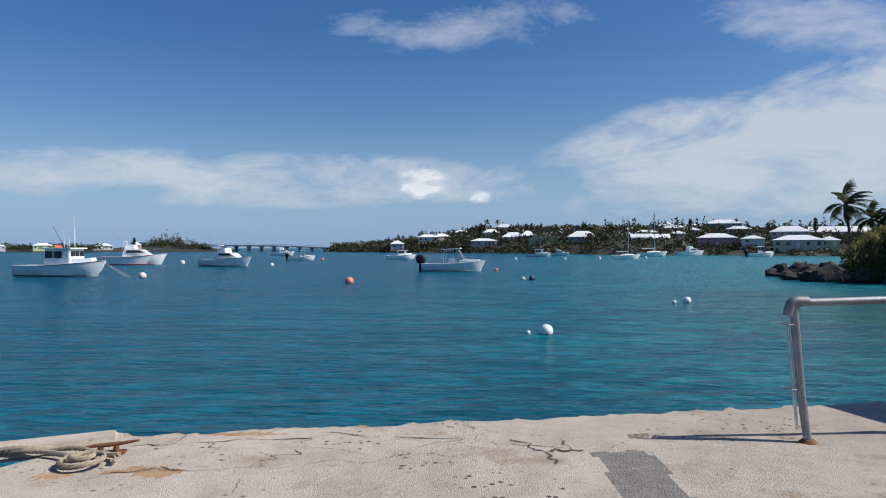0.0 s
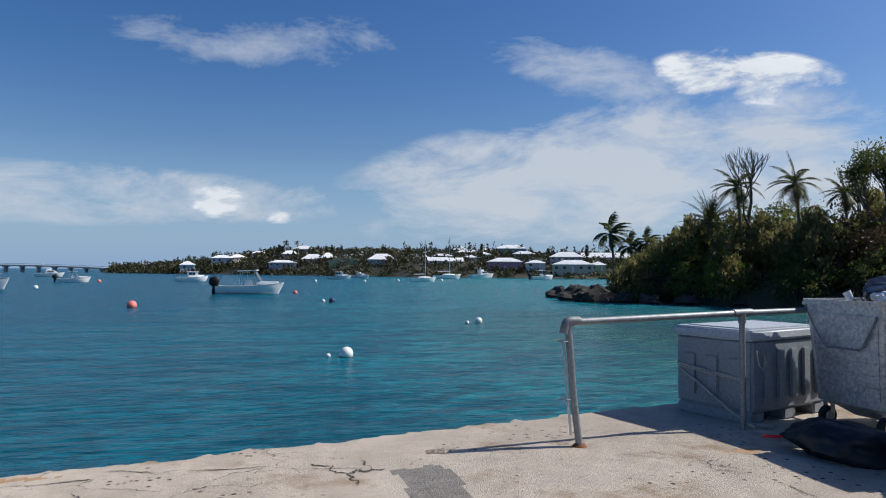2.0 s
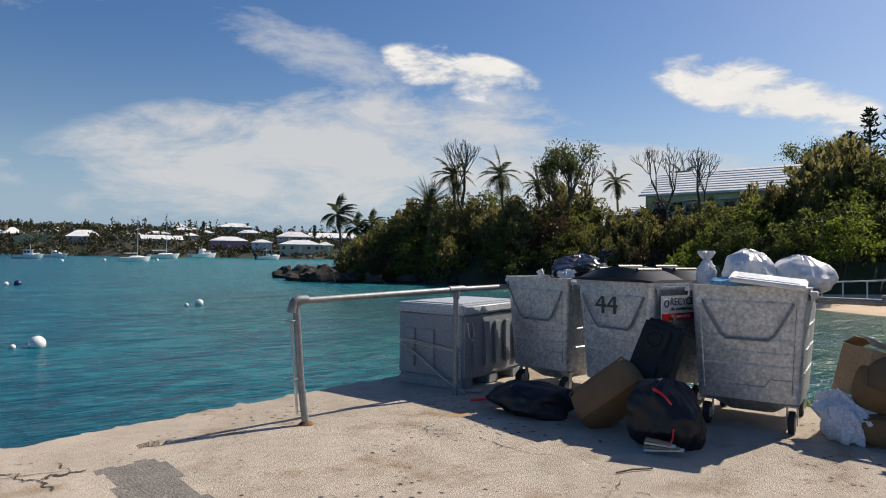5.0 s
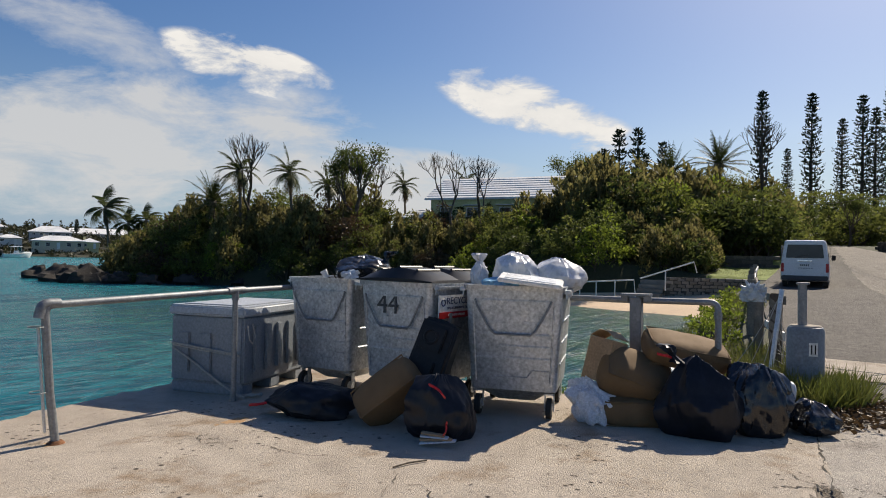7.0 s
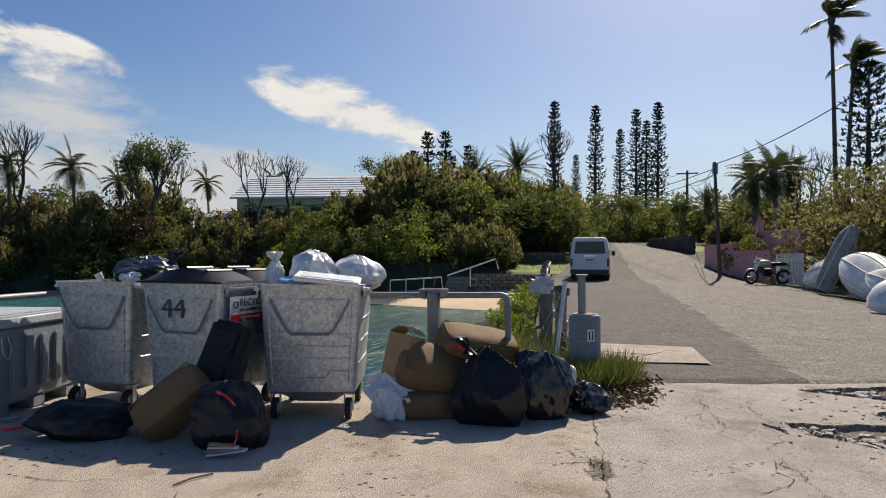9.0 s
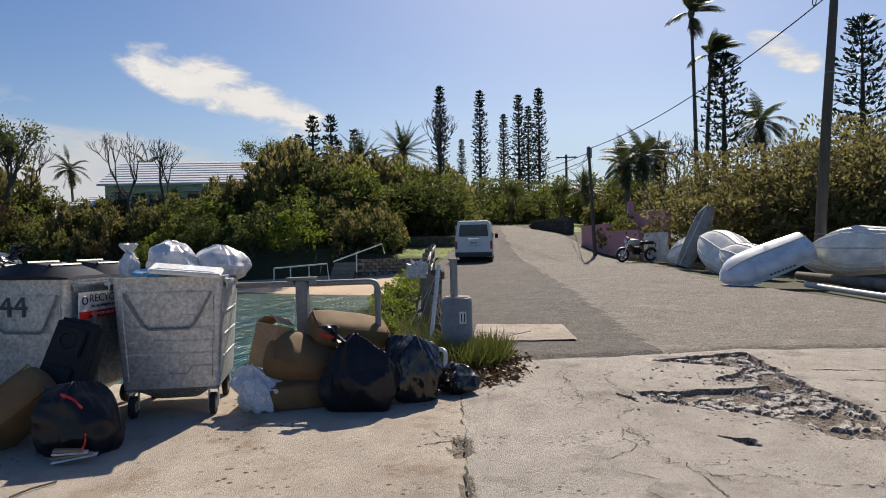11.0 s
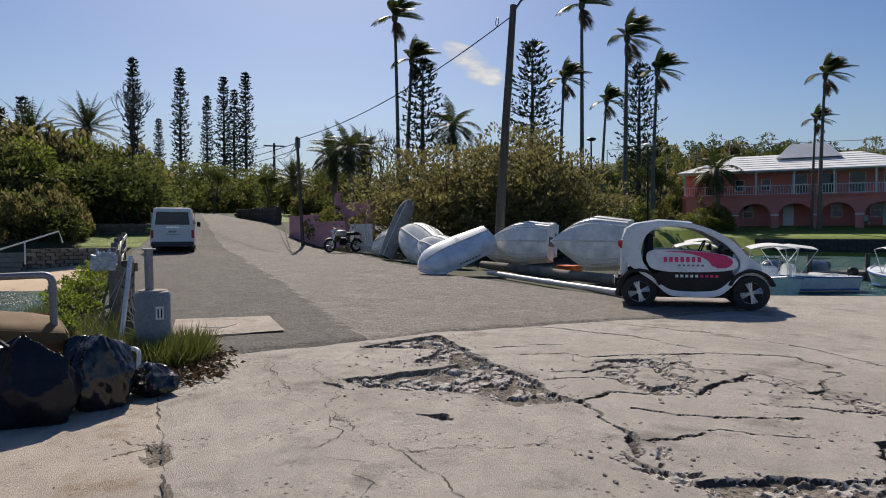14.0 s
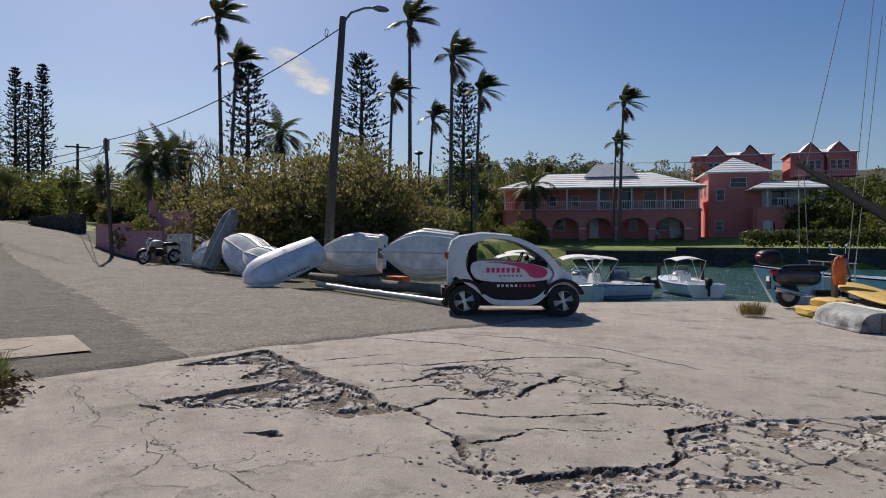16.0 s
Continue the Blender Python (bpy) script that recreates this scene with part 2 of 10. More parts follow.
CONCRETE = mat("quay_concrete", (0.59, 0.51, 0.42), 0.9, 0, (0.39, 0.33, 0.268), 3.4, 120, 0.8, col3=(0.33, 0.245, 0.165), patch=0.55, mixup=0.8, pits=13, dist=0.014, spec=0.3, chalky=0.2, grain=(0.70, 1.24), streak=0.24)
CONCRETE_OLD = mat("worn_concrete", (0.46, 0.415, 0.36), 0.9, 0, (0.32, 0.285, 0.25), 3.8, 130, 0.9, col3=(0.21, 0.185, 0.16), patch=0.56, mixup=0.8, pits=16, dist=0.014, spec=0.5, grain=(0.66, 1.28), streak=0.2)
RUBBLE = mat("broken_aggregate", (0.29, 0.25, 0.205), 0.95, 0, (0.13, 0.11, 0.09), 9, 70, 1.0, dist=0.02, spec=0.15, grain=(0.4, 1.6))
CHUNK = mat("broken_concrete_chunk", (0.58, 0.53, 0.47), 0.95, 0, (0.42, 0.38, 0.335), 14, 90, 0.9, dist=0.012, spec=0.4, grain=(0.6, 1.3))
CRACK = mat("crack_dirt", (0.07, 0.058, 0.045), 1.0, 0, (0.03, 0.026, 0.02), 8, 40, 0.3)
PATCH = mat("rough_cement_patch", (0.23, 0.21, 0.185), 0.95, 0, (0.15, 0.135, 0.12), 9, 60, 0.8, dist=0.02)
RUST_STAIN = mat("rust_stain", (0.40, 0.27, 0.15), 0.9, 0, (0.30, 0.17, 0.08), 6, 60, 0.3)
ASPHALT = mat("asphalt", (0.215, 0.19, 0.162), 0.9, 0, (0.12, 0.106, 0.09), 7, 27, 1.0, dist=0.03, col3=(0.225, 0.20, 0.175), patch=0.55, mixup=0.9, pits=26, pit_col=(0.34, 0.31, 0.28), spec=0.5, grain=(0.45, 1.5), streak=0.2)
ASPHALT_DARK = mat("dark_asphalt", (0.108, 0.095, 0.083), 0.9, 0, (0.065, 0.057, 0.05), 6, 27, 1.0, dist=0.03, pits=26, pit_col=(0.24, 0.215, 0.19), spec=0.5, grain=(0.45, 1.5), streak=0.2)
BOOM_BLACK = mat("black_canvas", (0.012, 0.013, 0.016), 0.9, 0, (0.02, 0.02, 0.024), 4, 40, 0.3, spec=0.03)
SAND = mat("beach_sand", (0.62, 0.47, 0.32), 0.9, 0, (0.52, 0.39, 0.27), 0.8, 30, 0.3)
SOIL = mat("dark_soil", (0.05, 0.048, 0.022), 0.95, 0, (0.03, 0.04, 0.016), 0.6, 9, 0.6, dist=0.05)
LAWN = mat("lawn_grass", (0.20, 0.25, 0.035), 0.9, 0, (0.11, 0.15, 0.025), 1.4, 25, 0.6, dist=0.03)
ROCK = mat("dark_shore_rock", (0.055, 0.046, 0.038), 0.9, 0, (0.02, 0.018, 0.016), 1.5, 12, 0.9, dist=0.06)
STONE = mat("limestone", (0.30, 0.27, 0.22), 0.9, 0, (0.2, 0.18, 0.15), 3, 25, 0.6, rand=0.3, dist=0.02)
STONE_DARK = mat("weathered_block", (0.10, 0.095, 0.08), 0.9, 0, (0.06, 0.057, 0.05), 2, 20, 0.6, rand=0.3, dist=0.02)
GALV = mat("galvanised_steel", (0.52, 0.545, 0.57), 0.46, 0.6, (0.39, 0.415, 0.44), 16, 38, 0.10, col3=(0.60, 0.61, 0.60), patch=0.55, mixup=0.30, grain=(0.66, 1.3))
GALV_RAIL = mat("dull_galvanised_pipe", (0.27, 0.285, 0.295), 0.55, 0.5, (0.19, 0.20, 0.21), 8, 60, 0.1)
BLACK_PLASTIC = mat("black_plastic", (0.011, 0.0115, 0.013), 0.45, 0, (0.02, 0.02, 0.022), 4, 40, 0.05, spec=0.25)
def linermat(name, col, rough, scale, depth, gloss):
    """Thin crinkled plastic: sharp creases that catch the light."""
    m = mat(name, col, rough, 0, [k * 1.6 for k in col], 5, 30, 0, spec=gloss)
    nt = m.node_tree
    b = nt.nodes["Principled BSDF"]
    co, mp = nt.nodes.new("ShaderNodeTexCoord"), nt.nodes.new("ShaderNodeMapping")
    mp.inputs["Scale"].default_value = (1.0, 1.0, 0.55)
    mp.inputs["Rotation"].default_value = (0.5, 0.3, 0.0)
    wire(nt, co, "Object", mp, 0)
    n = nt.nodes.new("ShaderNodeTexNoise")
    n.noise_type = "RIDGED_MULTIFRACTAL"
    n.inputs["Scale"].default_value, n.inputs["Detail"].default_value, n.inputs["Roughness"].default_value = scale, 3, 0.5
    n.inputs["Distortion"].default_value = 0.6
    wire(nt, mp, 0, n, "Vector")
    bp = nt.nodes.new("ShaderNodeBump")
    bp.inputs["Strength"].default_value, bp.inputs["Distance"].default_value = 1.0, depth
    wire(nt, n, "Fac", bp, "Height")
    wire(nt, bp, 0, b, "Normal")
    return m


BAG_BLACK = linermat("black_bin_liner", (0.010, 0.010, 0.012), 0.22, 7.5, 0.060, 0.6)
BAG_NAVY = linermat("navy_bin_liner", (0.009, 0.010, 0.014), 0.36, 4.5, 0.024, 0.28)
BAG_WHITE = mat("clear_white_liner", (0.74, 0.73, 0.72), 0.25, 0, (0.55, 0.56, 0.60), 7, 16, 0.25, dist=0.01, col3=(0.62, 0.36, 0.26), patch=0.60)
CLOTH_WHITE = mat("white_cloth", (0.72, 0.73, 0.76), 0.8, 0, (0.58, 0.60, 0.64), 6, 60, 0.4)
BROWN_CLOTH = mat("brown_canvas", (0.20, 0.12, 0.055), 0.85, 0, (0.15, 0.09, 0.04), 5, 160, 0.4, dist=0.004)
CARD = mat("cardboard", (0.42, 0.28, 0.16), 0.8, 0, (0.34, 0.22, 0.12), 4, 50, 0.2)
BOX_GREY = mat("grey_moulded_plastic", (0.235, 0.26, 0.29), 0.5, 0, (0.20, 0.22, 0.245), 2.5, 40, 0.1)
BOX_LID = mat("grey_lid_plastic", (0.40, 0.43, 0.47), 0.5, 0, (0.33, 0.36, 0.40), 2.5, 40, 0.1)
ROPE = mat("grey_rope", (0.46, 0.44, 0.40), 0.9, 0, (0.30, 0.28, 0.25), 30, 120, 0.6)
ROPE_TAN = mat("tan_rope", (0.40, 0.33, 0.24), 0.9, 0, (0.26, 0.21, 0.15), 30, 120, 0.6)
RUST = mat("rusty_iron", (0.13, 0.06, 0.03), 0.85, 0.2, (0.22, 0.09, 0.035), 12, 60, 0.6)
WHITE = mat("white_paint", (0.78, 0.78, 0.76), 0.45, 0, (0.70, 0.70, 0.68), 3, 30, 0.05)
GELCOAT = mat("white_gelcoat", (0.86, 0.87, 0.86), 0.28, 0, (0.80, 0.82, 0.82), 1.5, 30, 0.03)
GELCOAT_DIRTY = mat("stained_gelcoat", (0.88, 0.87, 0.83), 0.4, 0, (0.72, 0.71, 0.65), 2.2, 3, 0.05, stretch=(1, 1, 3), col3=(0.50, 0.47, 0.40), patch=0.60)
# darker than the hull: lap shadows and scratches painted into strakes and keel
LAP = mat("shadow_toned_lap", (0.60, 0.585, 0.54), 0.7, 0, (0.68, 0.66, 0.62), 5, 20, 0.1)
ROOF_WHITE = mat("limewashed_roof", (0.80, 0.80, 0.79), 0.8, 0, (0.66, 0.67, 0.68), 0.8, 18, 0.2)
GLASS_DARK = mat("window_glass", (0.02, 0.025, 0.03), 0.06, 0, (0.03, 0.035, 0.04), 0.5, 3, 0)
PINK = mat("pink_stucco", (0.70, 0.245, 0.215), 0.85, 0, (0.61, 0.205, 0.185), 0.7, 25, 0.2)
PINK_PALE = mat("pale_pink_stucco", (0.62, 0.33, 0.36), 0.85, 0, (0.52, 0.27, 0.30), 0.9, 25, 0.2)
WOOD_POLE = mat("weathered_pole_wood", (0.13, 0.11, 0.085), 0.9, 0, (0.085, 0.07, 0.055), 2, 22, 0.5, stretch=(4, 4, 0.4))
WOOD_GREY = mat("grey_driftwood", (0.26, 0.23, 0.19), 0.9, 0, (0.14, 0.12, 0.10), 3, 30, 0.5, stretch=(1, 1, 1))
BARK = mat("bark", (0.12, 0.095, 0.07), 0.95, 0, (0.07, 0.055, 0.04), 4, 20, 0.7, stretch=(1, 1, 0.3), dist=0.03)
PALM_BARK = mat("palm_bark", (0.20, 0.17, 0.13), 0.95, 0, (0.12, 0.10, 0.075), 3, 12, 0.7, stretch=(0.3, 0.3, 3), dist=0.03)
LEAF_DARK = leafmat("dark_leaf", (0.06, 0.085, 0.022), (0.11, 0.125, 0.032), trans=0.55)
LEAF_MID = leafmat("green_leaf", (0.115, 0.142, 0.03), (0.18, 0.185, 0.05), trans=0.58)
LEAF_BRIGHT = leafmat("bright_leaf", (0.13, 0.19, 0.025), (0.20, 0.23, 0.035), trans=0.58)
LEAF_OLIVE = leafmat("olive_leaf", (0.15, 0.145, 0.05), (0.21, 0.18, 0.075), trans=0.58)
LEAF_BROWN = leafmat("salt_burnt_leaf", (0.11, 0.065, 0.03), (0.075, 0.05, 0.025))
FROND = leafmat("palm_frond", (0.038, 0.055, 0.016), (0.075, 0.085, 0.026), trans=0.3)
FROND_DRY = leafmat("dry_frond", (0.16, 0.115, 0.06), (0.10, 0.075, 0.04))
PINE = leafmat("pine_needles", (0.022, 0.038, 0.018), (0.035, 0.05, 0.022), trans=0.1)
GRASS_BLADE = leafmat("grass_blade", (0.13, 0.17, 0.03), (0.20, 0.18, 0.06))
TYRE = mat("tyre_rubber", (0.018, 0.018, 0.018), 0.8, 0, (0.03, 0.03, 0.03), 6, 60, 0.3)
CHROME = mat("chrome", (0.75, 0.76, 0.78), 0.15, 1.0, (0.65, 0.66, 0.68), 3, 30, 0)
ALU = mat("brushed_aluminium", (0.72, 0.73, 0.74), 0.38, 0.6, (0.5, 0.51, 0.52), 3, 60, 0.05)
RED = mat("red_plastic", (0.55, 0.02, 0.02), 0.35, 0, (0.45, 0.015, 0.015), 3, 30, 0)
MAGENTA = mat("magenta_film", (0.72, 0.03, 0.16), 0.35, 0, (0.66, 0.025, 0.14), 3, 30, 0)
ORANGE = mat("orange_plastic", (0.75, 0.16, 0.02), 0.5, 0, (0.65, 0.13, 0.02), 3, 30, 0.1)
NAVY = mat("navy_paint", (0.012, 0.025, 0.10), 0.35, 0, (0.01, 0.02, 0.08), 3, 30, 0)
BLUE = mat("blue_paint", (0.04, 0.12, 0.40), 0.4, 0, (0.035, 0.10, 0.35), 3, 30, 0)
CAR_SILVER = mat("pale_silver_paint", (0.72, 0.77, 0.83), 0.28, 0.05, (0.70, 0.75, 0.81), 2, 0.6, 0, coat=0.5)
VAN_WHITE = mat("white_car_paint", (0.72, 0.73, 0.74), 0.25, 0, (0.66, 0.67, 0.68), 2, 30, 0, coat=0.5)
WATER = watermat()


# ---- mesh helpers ----
class Geo:
    """Collects vertices and faces of one part; m places what is added."""
    def __init__(self):
        self.v, self.f, self.mi = [], [], []

    def add(self, verts, faces, m=None, mi=0):
        n = len(self.v)
        self.v += [tuple(m @ Vector(p)) for p in verts] if m is not None else [tuple(p) for p in verts]
        self.f += [tuple(i + n for i in fc) for fc in faces]
        self.mi += [mi] * len(faces)
        return self

    def box(self, c, s, m=None, taper=(1, 1), mi=0):
        (cx, cy, cz), (a, b, h) = c, [k / 2 for k in s]
        tx, ty = taper
        vs = [(cx + i * a * (tx if k > 0 else 1), cy + j * b * (ty if k > 0 else 1), cz + k * h) for k in (-1, 1) for i, j in ((-1, -1), (1, -1), (1, 1), (-1, 1))]
        return self.add(vs, [(3, 2, 1, 0), (4, 5, 6, 7), (0, 1, 5, 4), (1, 2, 6, 5), (2, 3, 7, 6), (3, 0, 4, 7)], m, mi)

    def loft(self, rings, cap=(True, True), closed=True, m=None, mi=0):
        n = len(rings[0])
        vs = [p for r in rings for p in r]
        fs = []
        for i in range(len(rings) - 1):
            for j in range(n if closed else n - 1):
                k = (j + 1) % n
                fs.append((i * n + j, i * n + k, (i + 1) * n + k, (i + 1) * n + j))
        if cap[0]:
            fs.append(tuple(range(n))[::-1])
        if cap[1]:
            fs.append(tuple((len(rings) - 1) * n + j for j in range(n)))
        return self.add(vs, fs, m, mi)

    def tube(self, pts, r, n=8, m=None, cap=True, mi=0):
        pts = [Vector(p) for p in pts]
        rs = r if isinstance(r, (list, tuple)) else [r] * len(pts)
        rings, side = [], None
        for i, p in enumerate(pts):
            d = (pts[min(i + 1, len(pts) - 1)] - pts[max(i - 1, 0)]).normalized()
            if side is None:
                side = d.orthogonal().normalized()
            side = (side - d * side.dot(d)).normalized()
            up = d.cross(side)
            rings.append([p + rs[i] * (math.cos(a) * side + math.sin(a) * up) for a in (2 * math.pi * k / n for k in range(n))])
        return self.loft(rings, (cap, cap), True, m, mi)

    def ring(self, c, R, r, axis="y", n=20, k=8, m=None):
        rings = []
        for i in range(n):
            a = 2 * math.pi * i / n
            rr = []
            for j in range(k):
                b = 2 * math.pi * j / k
                d, h = R + r * math.cos(b), r * math.sin(b)
                u, w = d * math.cos(a), d * math.sin(a)
                p = {"y": (u, h, w), "z": (u, w, h), "x": (h, u, w)}[axis]
                rr.append((c[0] + p[0], c[1] + p[1], c[2] + p[2]))
            rings.append(rr)
        return self.loft(rings + [rings[0]], (False, False), True, m)

    def ball(self, c, s, n=14, k=9, wob=0.0, freq=2.0, seed=0, flat=None, m=None, power=1.0):
        """Lumpy ellipsoid; flat cuts it off at that height below its centre (in its own radius)."""
        rings = []
        for i in range(k + 1):
            t = -math.pi / 2 + math.pi * i / k
            ring = []
            for j in range(n):
                a = 2 * math.pi * j / n
                f = lambda q: math.copysign(abs(q) ** power, q)
                d = Vector((f(math.cos(t)) * f(math.cos(a)), f(math.cos(t)) * f(math.sin(a)), f(math.sin(t))))
                if wob:
                    d *= 1 + wob * noise.fractal(d * freq + Vector((seed * 3.1, seed * 1.7, 0)), 1.0, 2.0, 4)
                if flat is not None:
                    d.z = max(d.z, flat)
                ring.append((c[0] + d.x * s[0], c[1] + d.y * s[1], c[2] + d.z * s[2]))
            rings.append(ring)
        return self.loft(rings, (True, True), True, m)

    def ob(self, name, material, parent=None, label="", smooth=False, bevel=0.0, seg=2, m=None, auto=40, weld=False):
        me = bpy.data.meshes.new(name)
        me.from_pydata(self.v, [], self.f)
        if weld:
            bm = bmesh.new()
            bm.from_mesh(me)
            bmesh.ops.remove_doubles(bm, verts=bm.verts, dist=0.0005)
            bmesh.ops.recalc_face_normals(bm, faces=bm.faces)
            bm.to_mesh(me)
            bm.free()
        if bevel:
            bm = bmesh.new()
            bm.from_mesh(me)
            bmesh.ops.recalc_face_normals(bm, faces=bm.faces)
            es = [e for e in bm.edges if e.is_manifold and e.calc_face_angle(0) > radians(35)]
            bmesh.ops.bevel(bm, geom=es, offset=bevel, segments=seg, affect="EDGES", clamp_overlap=True)
            bm.to_mesh(me)
            bm.free()
        mats = material if isinstance(material, (list, tuple)) else [material]
        for x in mats:
            me.materials.append(x)
        if len(mats) > 1 and not bevel:
            me.polygons.foreach_set("material_index", self.mi)
        if smooth or bevel:
            me.polygons.foreach_set("use_smooth", [True] * len(me.polygons))
            me.set_sharp_from_angle(angle=radians(auto))
        me.update()
        o = new(name, me)
        if parent is not None:
            o.parent = parent
        if m is not None:
            o.matrix_basis = m
        if label:
            tagged(o, label)
        return o


def thing(name, label, category, m=None, group="", kind=""):
    e = new(name)
    e.empty_display_size = 0.2
    if m is not None:
        e.matrix_basis = m
    return tagged(e, label, category, group, kind)


def fan(n, r, c=(0, 0, 0), axis="x", squash=1.0):
    """A ring of points."""
    out = []
    for k in range(n):
        a = 2 * math.pi * k / n
        u, w = r * math.cos(a), r * math.sin(a) * squash
        p = {"x": (0, u, w), "y": (u, 0, w), "z": (u, w, 0)}[axis]
        out.append((c[0] + p[0], c[1] + p[1], c[2] + p[2]))
    return out


# ---- the ground: sea, quay, asphalt, land ----
def lerp_at(x, pairs):
    xs, ys = zip(*pairs)
    return float(np.interp(x, xs, ys))


def sm(a, b, x):
    t = min(1.0, max(0.0, (x - a) / (b - a)))
    return t * t * (3 - 2 * t)


def fbm(x, y, s, seed=0.0):
    return noise.fractal(Vector((x * s, y * s, seed)), 1.0, 2.0, 4)


def sheet(name, rows, material, label, category, mi=None, smooth=True, z0=None):
    """A grid of points as one ground object."""
    g = Geo()
    n = len(rows[0])
    g.v = [p for r in rows for p in r]
    for i in range(len(rows) - 1):
        for j in range(n - 1):
            q = (i * n + j, i * n + j + 1, (i + 1) * n + j + 1, (i + 1) * n + j)
            k = 0
            if mi:
                c = [sum(g.v[a][b] for a in q) / 4 for b in range(3)]
                k = mi(*c)
                if k is None:
                    continue
            g.f.append(q)
            g.mi.append(k)
    o = g.ob(name, material, smooth=False)
    if smooth:
        o.data.polygons.foreach_set("use_smooth", [True] * len(o.data.polygons))
    return tagged(o, label, category, kind="structure")


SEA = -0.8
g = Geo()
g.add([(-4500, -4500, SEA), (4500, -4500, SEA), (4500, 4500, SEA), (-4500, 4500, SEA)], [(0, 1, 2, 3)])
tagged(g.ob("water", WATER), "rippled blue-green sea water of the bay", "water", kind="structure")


def quay_edge(x):
    """The waterside edge of the quay."""
    y = 5.41 + 0.155 * x if x > -2.15 else 5.0 - (-2.15 - x) * 1.55
    return y + 0.05 * fbm(x, 0, 1.6) + 0.03 * fbm(x, 4, 7.0)


def wander(a, b, n, amp, seed):
    """An uneven line between two places."""
    a, b = Vector((*a, 0)), Vector((*b, 0))
    d = b - a
    s = Vector((-d.y, d.x, 0)).normalized()
    return [(a + d * (i / n) + s * amp * math.sin(math.pi * min(1, max(0.15, i / n))) * noise.noise(Vector((i * 0.61, seed * 7.3, 1.5))) * 2)[:2] for i in range(n + 1)]


CRACKS = []      # (line, half width, depth)
for a, b, amp, w, dp, sd in (((-1.95, 4.78), (-0.7, 4.95), 0.03, 0.016, 0.03, 1), ((-0.7, 5.1), (1.05, 4.66), 0.10, 0.012, 0.02, 2), ((0.75, 4.62), (1.10, 4.64), 0.05, 0.028, 0.03, 3),
                             ((-0.75, 4.95), (-0.95, 4.3), 0.10, 0.009, 0.02, 4), ((-0.95, 4.3), (0.7, 4.65), 0.10, 0.007, 0.02, 5), ((-2.1, 4.1), (-0.9, 4.35), 0.12, 0.008, 0.02, 6),
                             ((0.35, 5.4), (0.55, 4.66), 0.08, 0.008, 0.02, 7), ((3.1, 4.6), (3.55, 3.0), 0.14, 0.008, 0.02, 8), ((3.55, 3.0), (3.2, 1.4), 0.16, 0.007, 0.02, 9),
                             ((3.0, 4.4), (3.5, 3.9), 0.06, 0.007, 0.02, 10), ((6.38, 0.45), (3.6, 0.17), 0.03, 0.022, 0.03, 11), ((3.6, 0.17), (1.8, 0.0), 0.04, 0.016, 0.03, 12),
                             ((7.9, -0.45), (6.3, -0.55), 0.06, 0.012, 0.02, 13), ((6.5, -0.38), (5.2, -0.75), 0.10, 0.007, 0.02, 14), ((5.2, -0.75), (3.0, -0.6), 0.2, 0.008, 0.02, 15),
                             ((4.9, -2.5), (3.75, -2.25), 0.10, 0.014, 0.03, 16), ((3.75, -2.2), (2.9, -3.2), 0.15, 0.028, 0.04, 17), ((3.4, -2.5), (2.7, -2.4), 0.08, 0.016, 0.03, 18),
                             ((4.9, -2.6), (6.5, -4.2), 0.2, 0.010, 0.03, 19), ((6.46, -3.58), (6.3, -4.9), 0.12, 0.018, 0.03, 20), ((6.3, -3.4), (5.2, -4.0), 0.2, 0.016, 0.03, 21),
                             ((5.3, -3.6), (4.6, -3.9), 0.1, 0.02, 0.04, 22), ((4.7, -3.7), (3.4, -4.6), 0.2, 0.026, 0.04, 23), ((3.3, -3.1), (3.3, -5.2), 0.16, 0.03, 0.045, 24),
                             ((5.8, -4.6), (5.0, -6.4), 0.25, 0.016, 0.03, 25), ((4.2, -4.2), (4.0, -6.3), 0.22, 0.022, 0.04, 26), ((6.9, -5.4), (6.2, -8.0), 0.25, 0.014, 0.03, 27),
                             ((7.7, -2.95), (6.6, -3.3), 0.1, 0.008, 0.02, 28), ((8.3, -4.4), (6.9, -5.4), 0.14, 0.009, 0.02, 29), ((8.6, -2.7), (7.6, -2.6), 0.05, 0.018, 0.03, 30),
                             ((2.6, -3.0), (2.5, -4.6), 0.15, 0.03, 0.045, 31), ((4.6, -1.62), (4.95, -1.45), 0.03, 0.022, 0.03, 32), ((7.9, -7.0), (6.4, -8.6), 0.2, 0.012, 0.03, 33),
                             ((9.0, -9.2), (7.6, -7.6), 0.3, 0.012, 0.03, 34), ((5.6, -6.3), (5.3, -8.6), 0.25, 0.012, 0.03, 35)):
    CRACKS.append((np.array(wander(a, b, 14, amp, sd)), w * 0.62, dp))
CRACKS = [c for c in CRACKS if not (c[0][:, 0].mean() > 2.2 and c[0][:, 1].mean() < -0.9)]
for line in (((7.80, -0.93), (6.60, -0.90), (6.09, -0.98)), ((6.09, -0.98), (5.30, -0.80), (4.50, -0.93), (4.20, -1.10), (2.60, -1.30)), ((4.20, -1.10), (4.05, -1.80), (4.05, -2.55)), ((7.90, -0.50), (6.90, -0.46), (6.00, -0.60))):
    for k, (a, b) in enumerate(zip(line[:-1], line[1:])):
        CRACKS.append((np.array(wander(a, b, 14, 0.06, 60 + k)), 0.006, 0.02))
